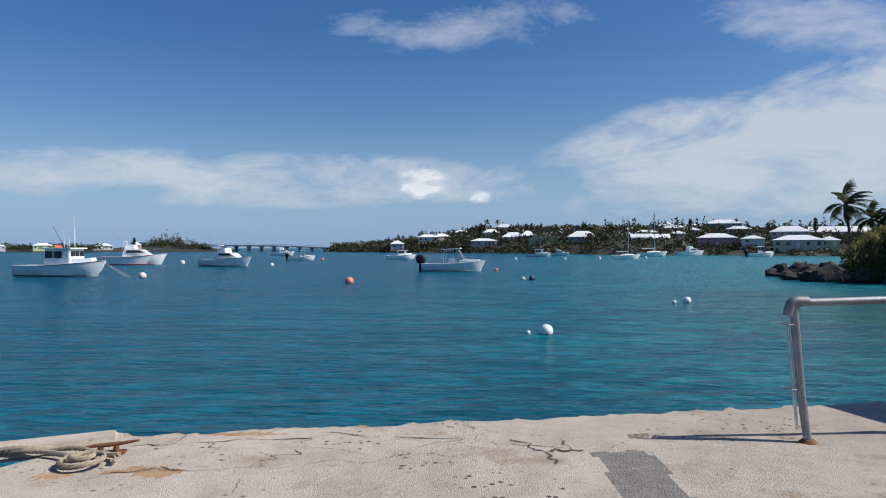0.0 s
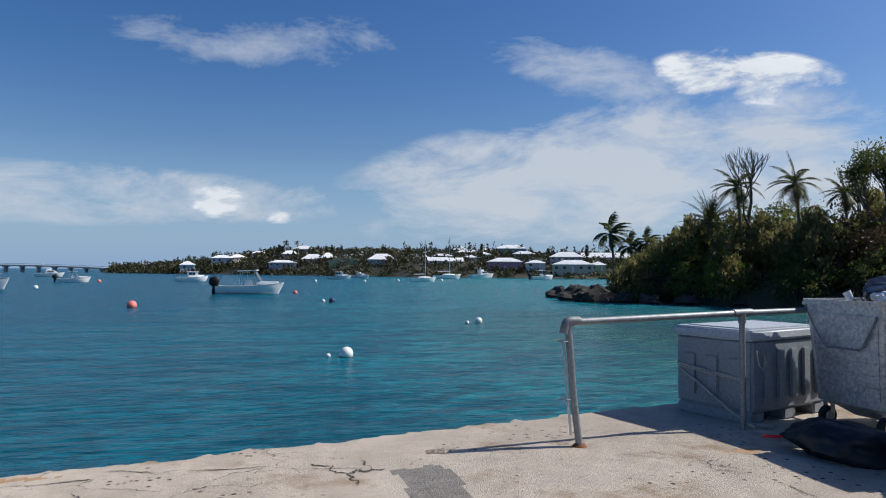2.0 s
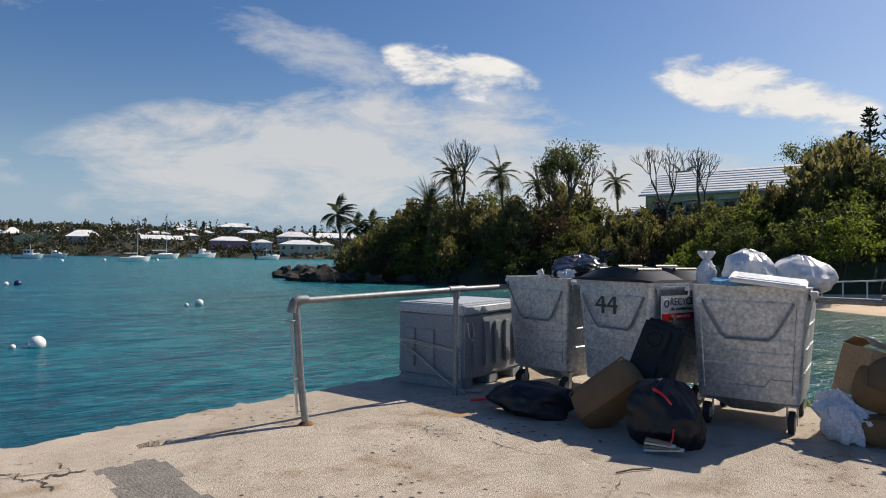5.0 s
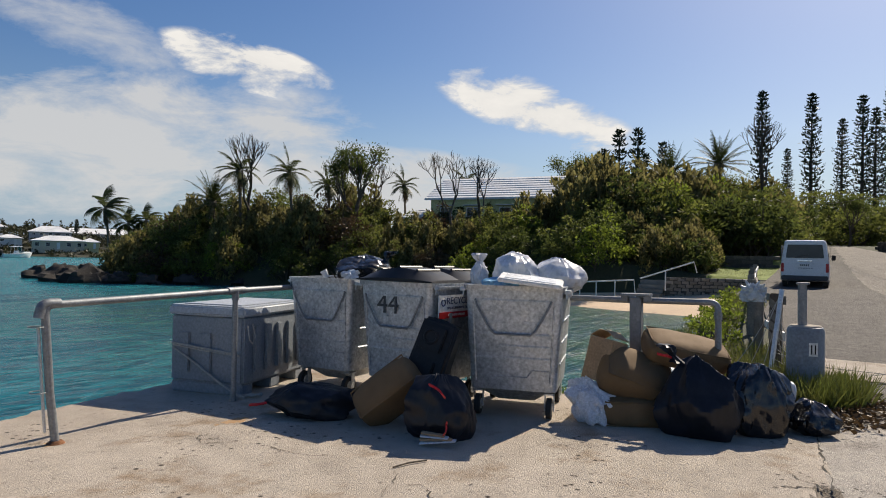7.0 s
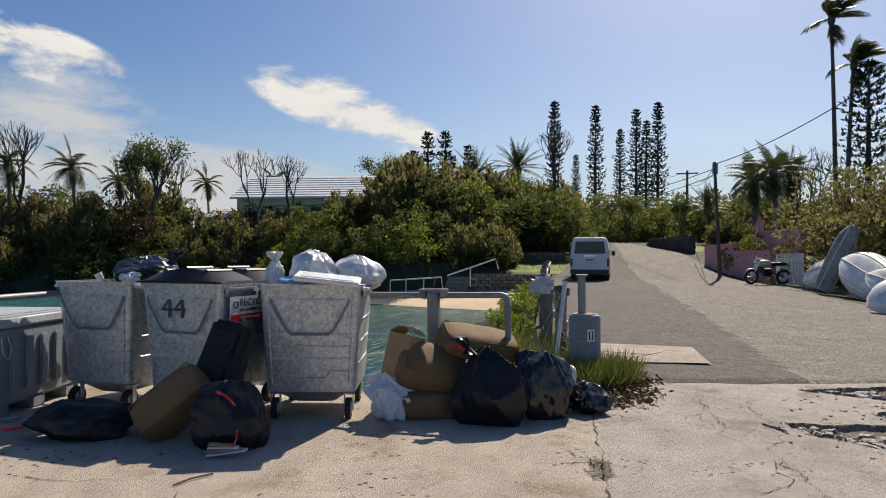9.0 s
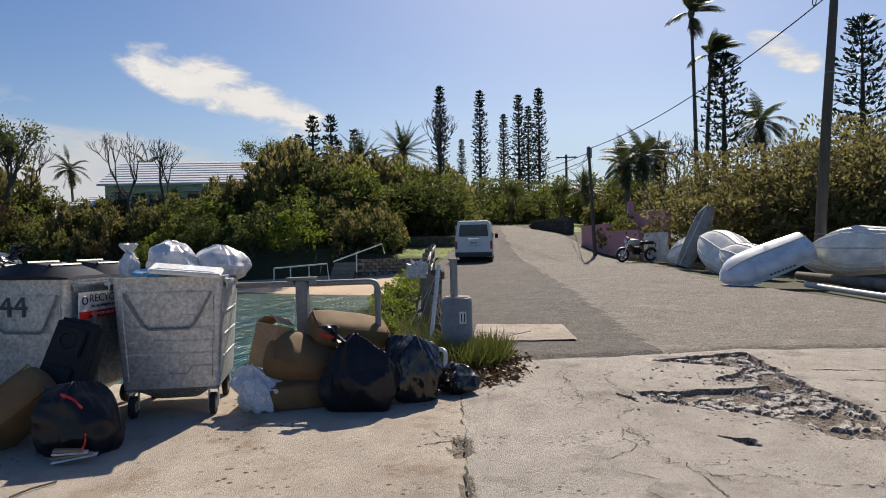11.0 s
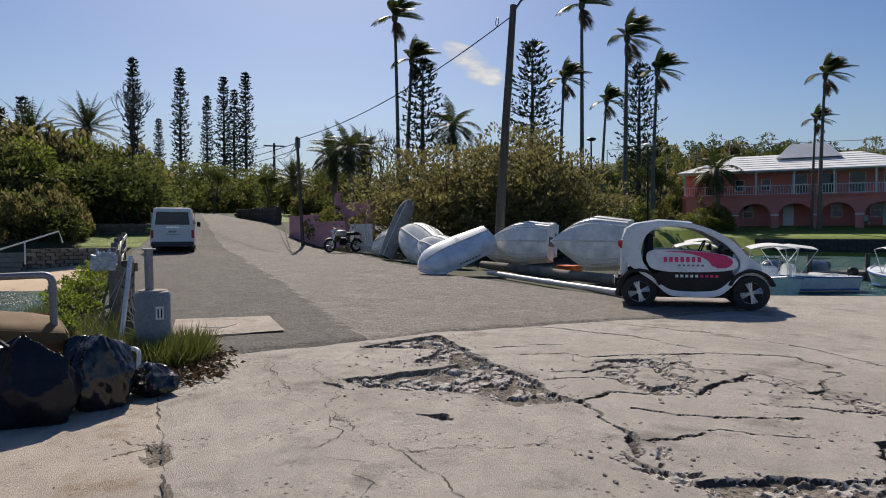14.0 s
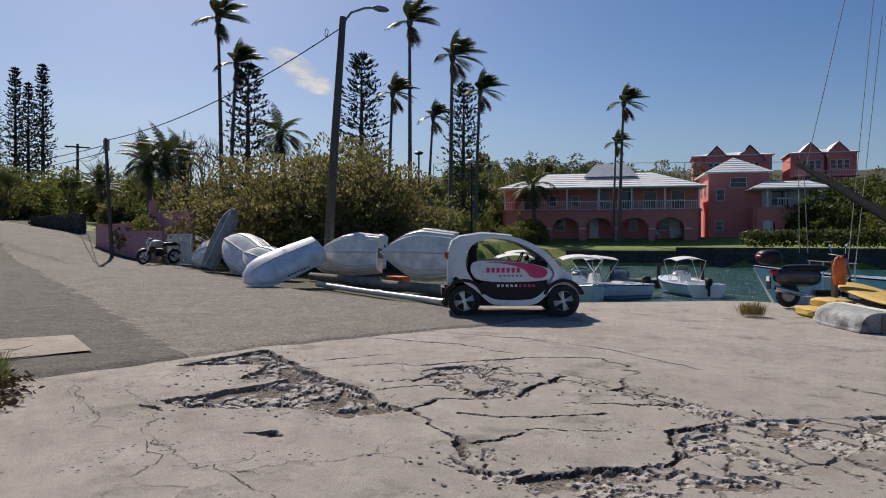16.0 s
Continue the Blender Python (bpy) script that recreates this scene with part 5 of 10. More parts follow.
def cushion(label, m, s, name="cushion", puff=0.17, seed=0):
    """A boxed seat cushion with plump faces and piped seams; s is its full size."""
    t = thing(name, label, "cushion", m, "brown cushions")
    a, b, c = (k / 2 for k in s)
    g = Geo()
    N = 14

    def soft(u, v):
        return (1 - u ** 4) * (1 - v ** 4)
    for ax in range(3):
        for sg in (-1, 1):
            vs = []
            for i in range(N + 1):
                for j in range(N + 1):
                    u, v = -1 + 2 * i / N, -1 + 2 * j / N
                    p = [0, 0, 0]
                    p[ax], p[(ax + 1) % 3], p[(ax + 2) % 3] = sg * (1 + puff * soft(u, v) * (2.0 if s[ax] == min(s) else 0.6)), u, v
                    k = 1 - 0.10 * (abs(p[0] * p[1] * p[2]) ** 3)
                    q = Vector((p[0] * a * k, p[1] * b * k, p[2] * c * k))
                    w = noise.noise(q * 6 + Vector((seed, 0, 0)))
                    vs.append(tuple(q * (1 + 0.035 * w)))
            fs = [(i * (N + 1) + j, (i + 1) * (N + 1) + j, (i + 1) * (N + 1) + j + 1, i * (N + 1) + j + 1) for i in range(N) for j in range(N)]
            g.add(vs, fs if sg > 0 else [f[::-1] for f in fs])
    g.ob("cover", BROWN_CLOTH, t, smooth=True, auto=85, weld=True)
    thin = [k for k in range(3) if s[k] == min(s)][0]
    for sg in (-1, 1):
        loop = []
        for u, v in ((-1, -1), (0, -1.01), (1, -1), (1.01, 0), (1, 1), (0, 1.01), (-1, 1), (-1.01, 0), (-1, -1)):
            p = [0, 0, 0]
            p[thin], p[(thin + 1) % 3], p[(thin + 2) % 3] = sg * 0.97, u * 0.975, v * 0.975
            loop.append((p[0] * a, p[1] * b, p[2] * c))
        Geo().tube(loop, 0.007, 6).ob("piping", BROWN_CLOTH, t, "corded seam of the cushion", smooth=True)
    return t


liner_bag("black refuse bag with a red drawstring lying flat on the concrete", (4.26, 3.98, 0), (0.40, 0.25, 0.175), BAG_NAVY, 3, -62, 18, ribbon=[((-0.36, -0.02, 0.10), (-0.16, 0.0, -0.03))])
liner_bag("black refuse bag standing with rolled carpet in it and red ties", (4.33, 2.76, 0), (0.22, 0.27, 0.285), BAG_NAVY, 9, 25, 20, (0.06, 0.03), None, [((-0.16, 0.06, 0.42), (-0.05, -0.12, -0.08)), ((-0.215, -0.08, 0.17), (-0.02, 0.06, -0.13))])
t = thing("carpet_roll", "pale rolled carpet sticking out of the black bag", "carpet", pose(4.13, 2.66, 0.055, 0, 0, 25))
for k in range(4):
    Geo().box((0, 0, k * 0.017 - 0.02), (0.06, 0.26 - 0.03 * k, 0.012)).ob("fold", CARD if k % 2 else CLOTH_WHITE, t, bevel=0.004, m=pose(0, 0.012 * k, 0, 4 * k - 6))
liner_bag("black refuse bag crumpled on the heaped bin", (5.48, 4.42, 1.08), (0.40, 0.28, 0.15), BAG_BLACK, 5, 0, 18, (0, 0), (0.3, -0.6, 1.3, 0.5, -0.5), slack=0.06)
liner_bag("clear white refuse bag bulging over the bin's rim", (5.52, 2.74, 1.03), (0.28, 0.28, 0.235), BAG_WHITE, 11, 0, 90, (0, 0.02), slack=0.05)
liner_bag("clear white refuse bag of bottles and paper", (5.74, 2.46, 1.03), (0.30, 0.32, 0.205), BAG_WHITE, 14, 0, 90, (0, -0.02), slack=0.05)
liner_bag("small clear bag with red print", (5.32, 3.00, 1.06), (0.10, 0.09, 0.15), BAG_WHITE, 19, 0, 16, (0, 0.02), (0, 0.1, 1.4, 0, 0), slack=0.10)
liner_bag("pale blue plastic bag squeezed at the bin's rim", (5.24, 2.76, 1.07), (0.12, 0.17, 0.06), mat("blue_bag", (0.25, 0.50, 0.68), 0.35, 0, (0.18, 0.4, 0.6), 8, 30, 0.4), 21, 0, 16, slack=0.10)
liner_bag("dull black refuse bag slumped against the pile", (5.58, 1.20, 0), (0.27, 0.32, 0.36), BAG_NAVY, 24, 20, 20, (0.05, 0.02), (0.25, 0.55, 1.60, 0.4, 0.8), [((0.02, 0.20, 0.585), (0.03, 0.10, 0.02))])
liner_bag("shiny black refuse bag full of boxes, glinting in the sun", (5.96, 0.80, 0), (0.34, 0.30, 0.345), BAG_BLACK, 31, -20, 30, (0.02, 0.12), slack=0.05)
liner_bag("small black refuse bag at the end of the pile", (6.22, 0.48, 0), (0.22, 0.24, 0.15), BAG_BLACK, 35, -20, 16, slack=0.05)
cushion("brown canvas seat cushion at the bottom of the pile", pose(5.74, 1.74, 0.10, 0, 0, -60), (0.58, 0.42, 0.19), seed=1)
cushion("brown canvas seat cushion leaning in the pile", leaning((5.78, 1.76, 0.36), (0.44, -0.84, -0.32), (-0.50, -0.20, 0.84)), (0.54, 0.40, 0.23), seed=2, puff=0.24)
cushion("long brown canvas cushion lying on top of the pile", leaning((6.06, 1.42, 0.58), (0.50, -0.84, -0.16), (-0.35, -0.05, 0.93)), (0.64, 0.36, 0.17), seed=3)
cushion("brown canvas bolster propped against the bins", leaning((4.43, 3.30, 0.25), (0.36, -0.66, 0.60), (-0.80, 0.0, 0.55)), (0.52, 0.27, 0.26), "bolster", 0.12, 4)
liner_bag("crumpled white cloth thrown on the concrete", (5.50, 2.00, 0), (0.17, 0.24, 0.21), CLOTH_WHITE, 52, 0, 13, (0.03, 0.09), name="cloth", cat="cloth", slack=0.22)


def speaker():
    t = thing("loudspeaker", "black plastic loudspeaker case leaning on the bin", "speaker", pose(4.56, 3.13, 0.30, 15, 14, 14) @ Matrix.Diagonal((0.9, 0.9, 0.9, 1)))
    Geo().box((0.12, 0, 0.31), (0.22, 0.37, 0.62), taper=(0.9, 0.94)).ob("case", BLACK_PLASTIC, t, bevel=0.03, seg=3)
    Geo().box((-0.005, 0.03, 0.44), (0.03, 0.24, 0.22)).ob("recess_frame", BLACK_PLASTIC, t, bevel=0.01)
    Geo().ring((-0.022, 0.03, 0.45), 0.06, 0.012, "x", 20, 6).ob("horn_ring", BLACK_PLASTIC, t, smooth=True)
    Geo().box((-0.005, 0.03, 0.15), (0.03, 0.22, 0.18)).ob("grille", BLACK_PLASTIC, t, bevel=0.01)
    Geo().tube([(-0.025, 0.03, 0.14), (-0.01, 0.03, 0.14)], 0.018, 10).ob("port", BLACK_PLASTIC, t, smooth=True)
    Geo().box((0.10, 0.03, 0.62), (0.05, 0.16, 0.02)).ob("grip", BLACK_PLASTIC, t, bevel=0.008)


speaker()


def carton(label, m, s, flap=True):
    t = thing("cardboard_box", label, "box", m)
    a, b, h = s
    w = 0.006
    for c, d in (((0, -b / 2, h / 2), (a, w, h)), ((0, b / 2, h / 2), (a, w, h)), ((-a / 2, 0, h / 2), (w, b, h)), ((a / 2, 0, h / 2), (w, b, h))):
        Geo().box(c, d).ob("panel", CARD, t)
    Geo().box((0, 0, 0.004), (a, b, w)).ob("base", CARD, t)
    if flap:
        Geo().box((0, 0, 0), (a, b * 0.45, w)).ob("flap", CARD, t, m=pose(0, -b * 0.3, h + 0.05, 30))
        Geo().box((0, 0, 0), (a, b * 0.45, w)).ob("flap", CARD, t, m=pose(0, b * 0.34, h + 0.04, -35))
    return t


carton("torn brown paper sack standing open in the pile", pose(5.72, 2.04, 0.30, 4, 14, -20), (0.20, 0.24, 0.36))
carton("crushed cardboard box under the pile", pose(5.85, 2.08, 0.0, 0, 0, 10), (0.40, 0.30, 0.20), False)
t = thing("flat_board", "white plastic board lying across the bin's top", "board", pose(5.18, 2.45, 1.15, 6, -8, 20))
Geo().box((0, 0, 0), (0.30, 0.52, 0.035)).ob("panel", WHITE, t, bevel=0.01)
Geo().box((0, 0, 0.02), (0.22, 0.42, 0.006)).ob("inset", GELCOAT, t, bevel=0.002)
t = thing("broken_branches", "dry broken branches poking out of the bin", "branches", pose(5.35, 4.5, 1.05))
for i in range(12):
    a = random.uniform(0, 6.28)
    Geo().tube([(0.3 * math.cos(a) * random.random(), 0.3 * math.sin(a) * random.random(), 0.02), (0.25 * math.cos(a + 1), 0.3 * math.sin(a + 1), random.uniform(0.05, 0.16))], [0.008, 0.003], 5).ob("twig", BARK, t)
Geo().tube([(0.3, -0.35, 0.1), (0.35, -0.6, 0.30)], [0.006, 0.003], 5).ob("twig", FROND_DRY, t)
t = thing("paper_litter", "crumpled paper and a plastic cup in the bin", "litter", pose(5.08, 4.42, 1.10))
Geo().ball((0.05, -0.1, 0.03), (0.06, 0.09, 0.05), 12, 8, 0.8, 3, 4).ob("paper", CLOTH_WHITE, t)
Geo().tube([(0.02, 0.16, 0.0), (0.0, 0.19, 0.07)], [0.025, 0.035], 10).ob("cup", WHITE, t, smooth=True)
t = thing("wooden_stick", "thin stick lying on the concrete", "stick", pose(3.55, 2.62, 0.012, 0, 0, -25))
Geo().tube([(0, 0, 0), (0.12, 0.02, 0.004), (0.26, 0.02, 0.0)], 0.006, 6).ob("stick", BARK, t, smooth=True)
t = thing("broom", "upright broom leaning between the bins", "broom", pose(5.0, 3.10, 0))
Geo().tube([(0, 0, 0.03), (0.05, 0.03, 0.85)], 0.014, 8).ob("handle", WOOD_GREY, t, smooth=True)
Geo().box((0.0, 0, 0.05), (0.06, 0.22, 0.09), taper=(0.6, 0.8)).ob("head", CARD, t, bevel=0.01)

# mooring cleat, rope coil
t = thing("mooring_cleat", "rusty iron mooring cleat bolted to the quay's corner", "cleat", pose(-1.98, 4.62, 0.0, 0, 0, 14) @ Matrix.Diagonal((0.72, 0.72, 0.55, 1)))
Geo().tube([(-0.20, 0, 0.085), (-0.10, 0, 0.10), (0.0, 0, 0.10), (0.12, 0, 0.11), (0.26, 0, 0.13)], [0.014, 0.022, 0.026, 0.022, 0.012], 8).ob("horn", RUST, t, smooth=True)
for x in (-0.06, 0.07):
    Geo().tube([(x, 0, 0), (x, 0, 0.10)], [0.03, 0.022], 8).ob("leg", RUST, t, smooth=True)
Geo().box((0, 0, 0.008), (0.30, 0.12, 0.02)).ob("base_plate", RUST, t, bevel=0.004)
t = thing("mooring_rope", "tan twisted mooring rope coiled beside the cleat", "rope", pose(-2.02, 4.55, 0.02))


def twisted(pts, r, name, parent, material):
    """Three-strand rope along a line."""
    P = [Vector(p) for p in pts]
    for s in range(3):
        line = []
        for i, p in enumerate(P):
            d = (P[min(i + 1, len(P) - 1)] - P[max(0, i - 1)]).normalized()
            u = Vector((0, 0, 1)) if abs(d.z) < 0.9 else Vector((1, 0, 0))
            a = d.cross(u).normalized()
            b = a.cross(d)
            w = i * 0.9 + s * 2.094
            line.append(p + r * 0.55 * (math.cos(w) * a + math.sin(w) * b))
        Geo().tube(line, r * 0.62, 5).ob(name, material, parent, smooth=True)


coil = [(0.02 + (0.17 - 0.002 * i) * math.cos(i * 0.21), -0.18 + (0.17 - 0.002 * i) * math.sin(i * 0.21), 0.005 + 0.0007 * i) for i in range(64)]
twisted(coil, 0.016, "coil_strand", t, ROPE_TAN)
twisted([(-0.75 + 0.016 * i, -0.06 + 0.10 * math.sin(i * 0.06), 0.012 + 0.02 * math.sin(i * 0.12) ** 2) for i in range(60)], 0.016, "line_strand", t, ROPE_TAN)
twisted([(-0.75 + 0.013 * i, -0.12 + 0.14 * math.sin(i * 0.05 + 0.5), 0.012) for i in range(60)], 0.016, "line_strand", t, ROPE_TAN)
# the broken wedge of the quay's corner
t = thing("broken_kerb", "broken pale concrete wedge at the quay's corner", "kerb", pose(-2.42, 4.80, -0.03, 0, 0, 24))
Geo().box((0, 0, 0.03), (0.85, 0.34, 0.08), taper=(0.92, 0.75)).ob("block", CONCRETE, t, bevel=0.03, seg=3)

# bollard with a pipe
t = thing("bollard", "grey painted concrete-filled bollard with a pipe stub", "bollard", pose(7.72, 0.62, -0.02))
Geo().loft([fan(24, 0.172, (0, 0, 0), "z"), fan(24, 0.170, (0, 0, 0.70), "z"), fan(24, 0.155, (0, 0, 0.735), "z"), fan(24, 0.145, (0, 0, 0.74), "z")]).ob("drum", mat("grey_blue_paint", (0.22, 0.25, 0.28), 0.55, 0, (0.17, 0.19, 0.21), 3, 40, 0.2), t, smooth=True)
Geo().loft([fan(24, 0.150, (0, 0, 0.735), "z"), fan(24, 0.14, (0, 0, 0.752), "z")]).ob("cement_top", CONCRETE, t, smooth=True)
Geo().tube([(0.0, 0.03, 0.74), (0.0, 0.035, 1.16)], 0.042, 14).ob("pipe_stub", GALV_RAIL, t, smooth=True)
Geo().box((0.0, 0.03, 1.165), (0.13, 0.12, 0.02)).ob("cap", GALV_RAIL, t, bevel=0.004)
plate = Geo().box((-0.168, -0.055, 0.53), (0.006, 0.075, 0.13)).ob("plate", WHITE, t, "small white marker plate", m=pose(0, 0, 0, 0, 0, 8))
for y in (-0.072, -0.040):
    Geo().box((-0.1725, y, 0.53), (0.004, 0.012, 0.09)).ob("mark", BLACK_PLASTIC, plate)


# ruined fence beside the road
def fence():
    t = thing("picket_fence", "ruined timber fence with split posts and white boards beside the road", "fence", pose(0, 0, 0))
    pts = [(8.9, 1.0), (11.2, 1.45), (13.6, 1.85), (16.2, 2.2), (19, 2.55), (22, 2.9), (25, 3.2)]
    for i, (x, y) in enumerate(pts):
        z = road_z(x) - 0.25
        Geo().box((x, y, z + 0.62), (0.13, 0.13, 1.24)).ob("post", BARK if i == 0 else WOOD_GREY, t, bevel=0.012)
    for i in range(len(pts) - 1):
        (x0, y0), (x1, y1) = pts[i], pts[i + 1]
        for h in (0.45, 0.85):
            a, b = Vector((x0, y0 - 0.09, road_z(x0) + h + 0.08 * math.sin(i * 3.0 + h))), Vector((x1, y1 - 0.09, road_z(x1) + h - 0.06 * math.sin(i * 2.0)))
            d = b - a
            Geo().box((0, 0, 0), (d.length, 0.03, 0.10)).ob("board", WOOD_GREY if (i + int(h * 2)) % 2 else WHITE, t, bevel=0.004,
                                                          m=Matrix.Translation((a + b) / 2) @ d.to_track_quat("X", "Z").to_matrix().to_4x4())
    for k in range(4):
        Geo().add([(8.82, 0.93, 0.70 - k * 0.13), (8.82, 1.0, 0.64 - k * 0.13), (8.82, 1.07, 0.70 - k * 0.13), (8.82, 1.07, 0.80 - k * 0.13), (8.82, 1.0, 0.74 - k * 0.13), (8.82, 0.93, 0.80 - k * 0.13)],
                  [(0, 1, 4, 5), (1, 2, 3, 4)]).ob("chevron", WOOD_GREY, t, m=pose(-0.001 * k, 0, 0.15))


fence()
t = thing("mast_pole", "bright aluminium pole leaning on the fence with cords", "pole", pose(7.9, 0.98, -0.1))
Geo().tube([(0, 0, 0), (0.30, -0.10, 1.16)], 0.026, 10).ob("pole", ALU, t, smooth=True)
for i in range(16):
    a = Vector((0.30 - 0.016 * i, -0.10 + 0.005 * i, 1.16 - 0.06 * i))
    b = Vector((0.0 + 0.05 * i, 0.30 - 0.10 * i + 0.3 * math.sin(i * 2.1), 0.02 + 0.10 * (i % 4)))
    Geo().tube([a, (a + b) / 2 + Vector((0, 0, -0.05)), b], 0.004, 5).ob("cord", ROPE, t)
sack("plastic_sheet", "crumpled pale plastic sheeting hung on the fence", (8.85, 1.24, 0.88), (0.08, 0.12, 0.12), mat("clear_sheet", (0.55, 0.58, 0.60), 0.3, 0, (0.4, 0.43, 0.46), 8, 30, 0.4), 61, 1.1, 0, cat="sheeting", freq=3)
t = thing("white_frame", "bent white tubular frame lying by the rubbish", "frame", pose(6.75, 0.66, -0.02))
Geo().tube([(0, 0, 0.02)] + bend((0, 0, 0.02), (0.02, -0.02, 0.30), (0.25, 0.15, 0.30)) + [(0.3, 0.2, 0.29)], 0.02, 8).ob("tube", WHITE, t, smooth=True)
t = thing("broken_slab", "broken pale slab and white plank over the bank", "slab", pose(9.0, 2.05, -0.22, 3, 2, 12))
Geo().box((0, 0, 0), (1.7, 0.75, 0.14)).ob("slab", CONCRETE, t, bevel=0.02)
Geo().box((-0.1, 0.1, 0.11), (1.5, 0.13, 0.05)).ob("plank", WHITE, t, bevel=0.008, m=pose(0, 0, 0.04, 0, -7, 14))
# floats on the bank
for x, y in ((7.7, 1.35), (8.3, 1.25), (9.4, 1.1)):
    t = thing("net_float", "small yellow net float on the bank", "float", pose(x, y, -0.05), "net floats")
    Geo().ball((0, 0, 0.05), (0.035, 0.035, 0.05), 10, 7).ob("float", mat("yellow_float", (0.75, 0.50, 0.03), 0.5), t, smooth=True)


# ---- vehicles, dinghies, boats ----
def wheel(parent, x, y, r, w, spokes=5, rim_mat=None, m=None):
    """Tyre with a spoked rim; the axle runs along y."""
    rim_mat = rim_mat or ALU
    g = Geo()
    prof = [(r * 0.62, -w / 2), (r * 0.80, -w / 2), (r * 0.96, -w * 0.42), (r, -w * 0.25), (r, w * 0.25), (r * 0.96, w * 0.42), (r * 0.80, w / 2), (r * 0.62, w / 2)]
    rings = []
    for i in range(25):
        a = 2 * math.pi * i / 24
        rings.append([(x + q * math.cos(a), y + d, r + q * math.sin(a)) for q, d in prof])
    t = g.loft(rings, (False, False)).ob("wheel", TYRE, parent, "black tyre on a spoked rim", smooth=True)
    rim = Geo()
    rim.ring((x, y, r), r * 0.60, r * 0.05, "y", 24, 6)
    for k in range(spokes):
        a = 2 * math.pi * k / spokes + 0.3
        for s in (-1, 1):
            for b in (-0.24, 0.0, 0.24):
                rim.tube([(x, y + s * w * 0.32, r), (x + r * 0.6 * math.cos(a + b), y + s * w * 0.42, r + r * 0.6 * math.sin(a + b))], r * 0.06, 5)
    rim.tube([(x, y - w * 0.45, r), (x, y + w * 0.45, r)], r * 0.15, 10)
    rim.ob("rim", rim_mat, t, smooth=True)
    Geo().tube([(x, y - w * 0.12, r), (x, y + w * 0.12, r)], r * 0.6, 20).ob("brake_disc", BLACK_PLASTIC, t, smooth=True)
    return t


def plate_strip(prof_a, prof_b, y0, y1):
    """A closed band between two outlines in x and z, as thick as y0 to y1."""
    n = len(prof_a)
    g = Geo()
    rings = []
    for i in list(range(n)) + [0]:
        (ax, az), (bx, bz) = prof_a[i], prof_b[i]
        rings.append([(ax, y0, az), (ax, y1, az), (bx, y1, bz), (bx, y0, bz)])
    return g.loft(rings, (False, False))


def slab(outline, y0, y1):
    """A plate of that outline in x and z."""
    n = len(outline)
    return Geo().add([(x, y0, z) for x, z in outline] + [(x, y1, z) for x, z in outline],
                     [tuple(range(n)), tuple(range(2 * n - 1, n - 1, -1))] + [(i, i + n, (i + 1) % n + n, (i + 1) % n) for i in range(n)])


def smooth_loop(pts, n=3):
    """Rounds an outline by corner cutting."""
    for _ in range(n):
        out = []
        for i in range(len(pts)):
            (ax, az), (bx, bz) = pts[i], pts[(i + 1) % len(pts)]
            out += [(ax * 0.75 + bx * 0.25, az * 0.75 + bz * 0.25), (ax * 0.25 + bx * 0.75, az * 0.25 + bz * 0.75)]
        pts = out
    return pts


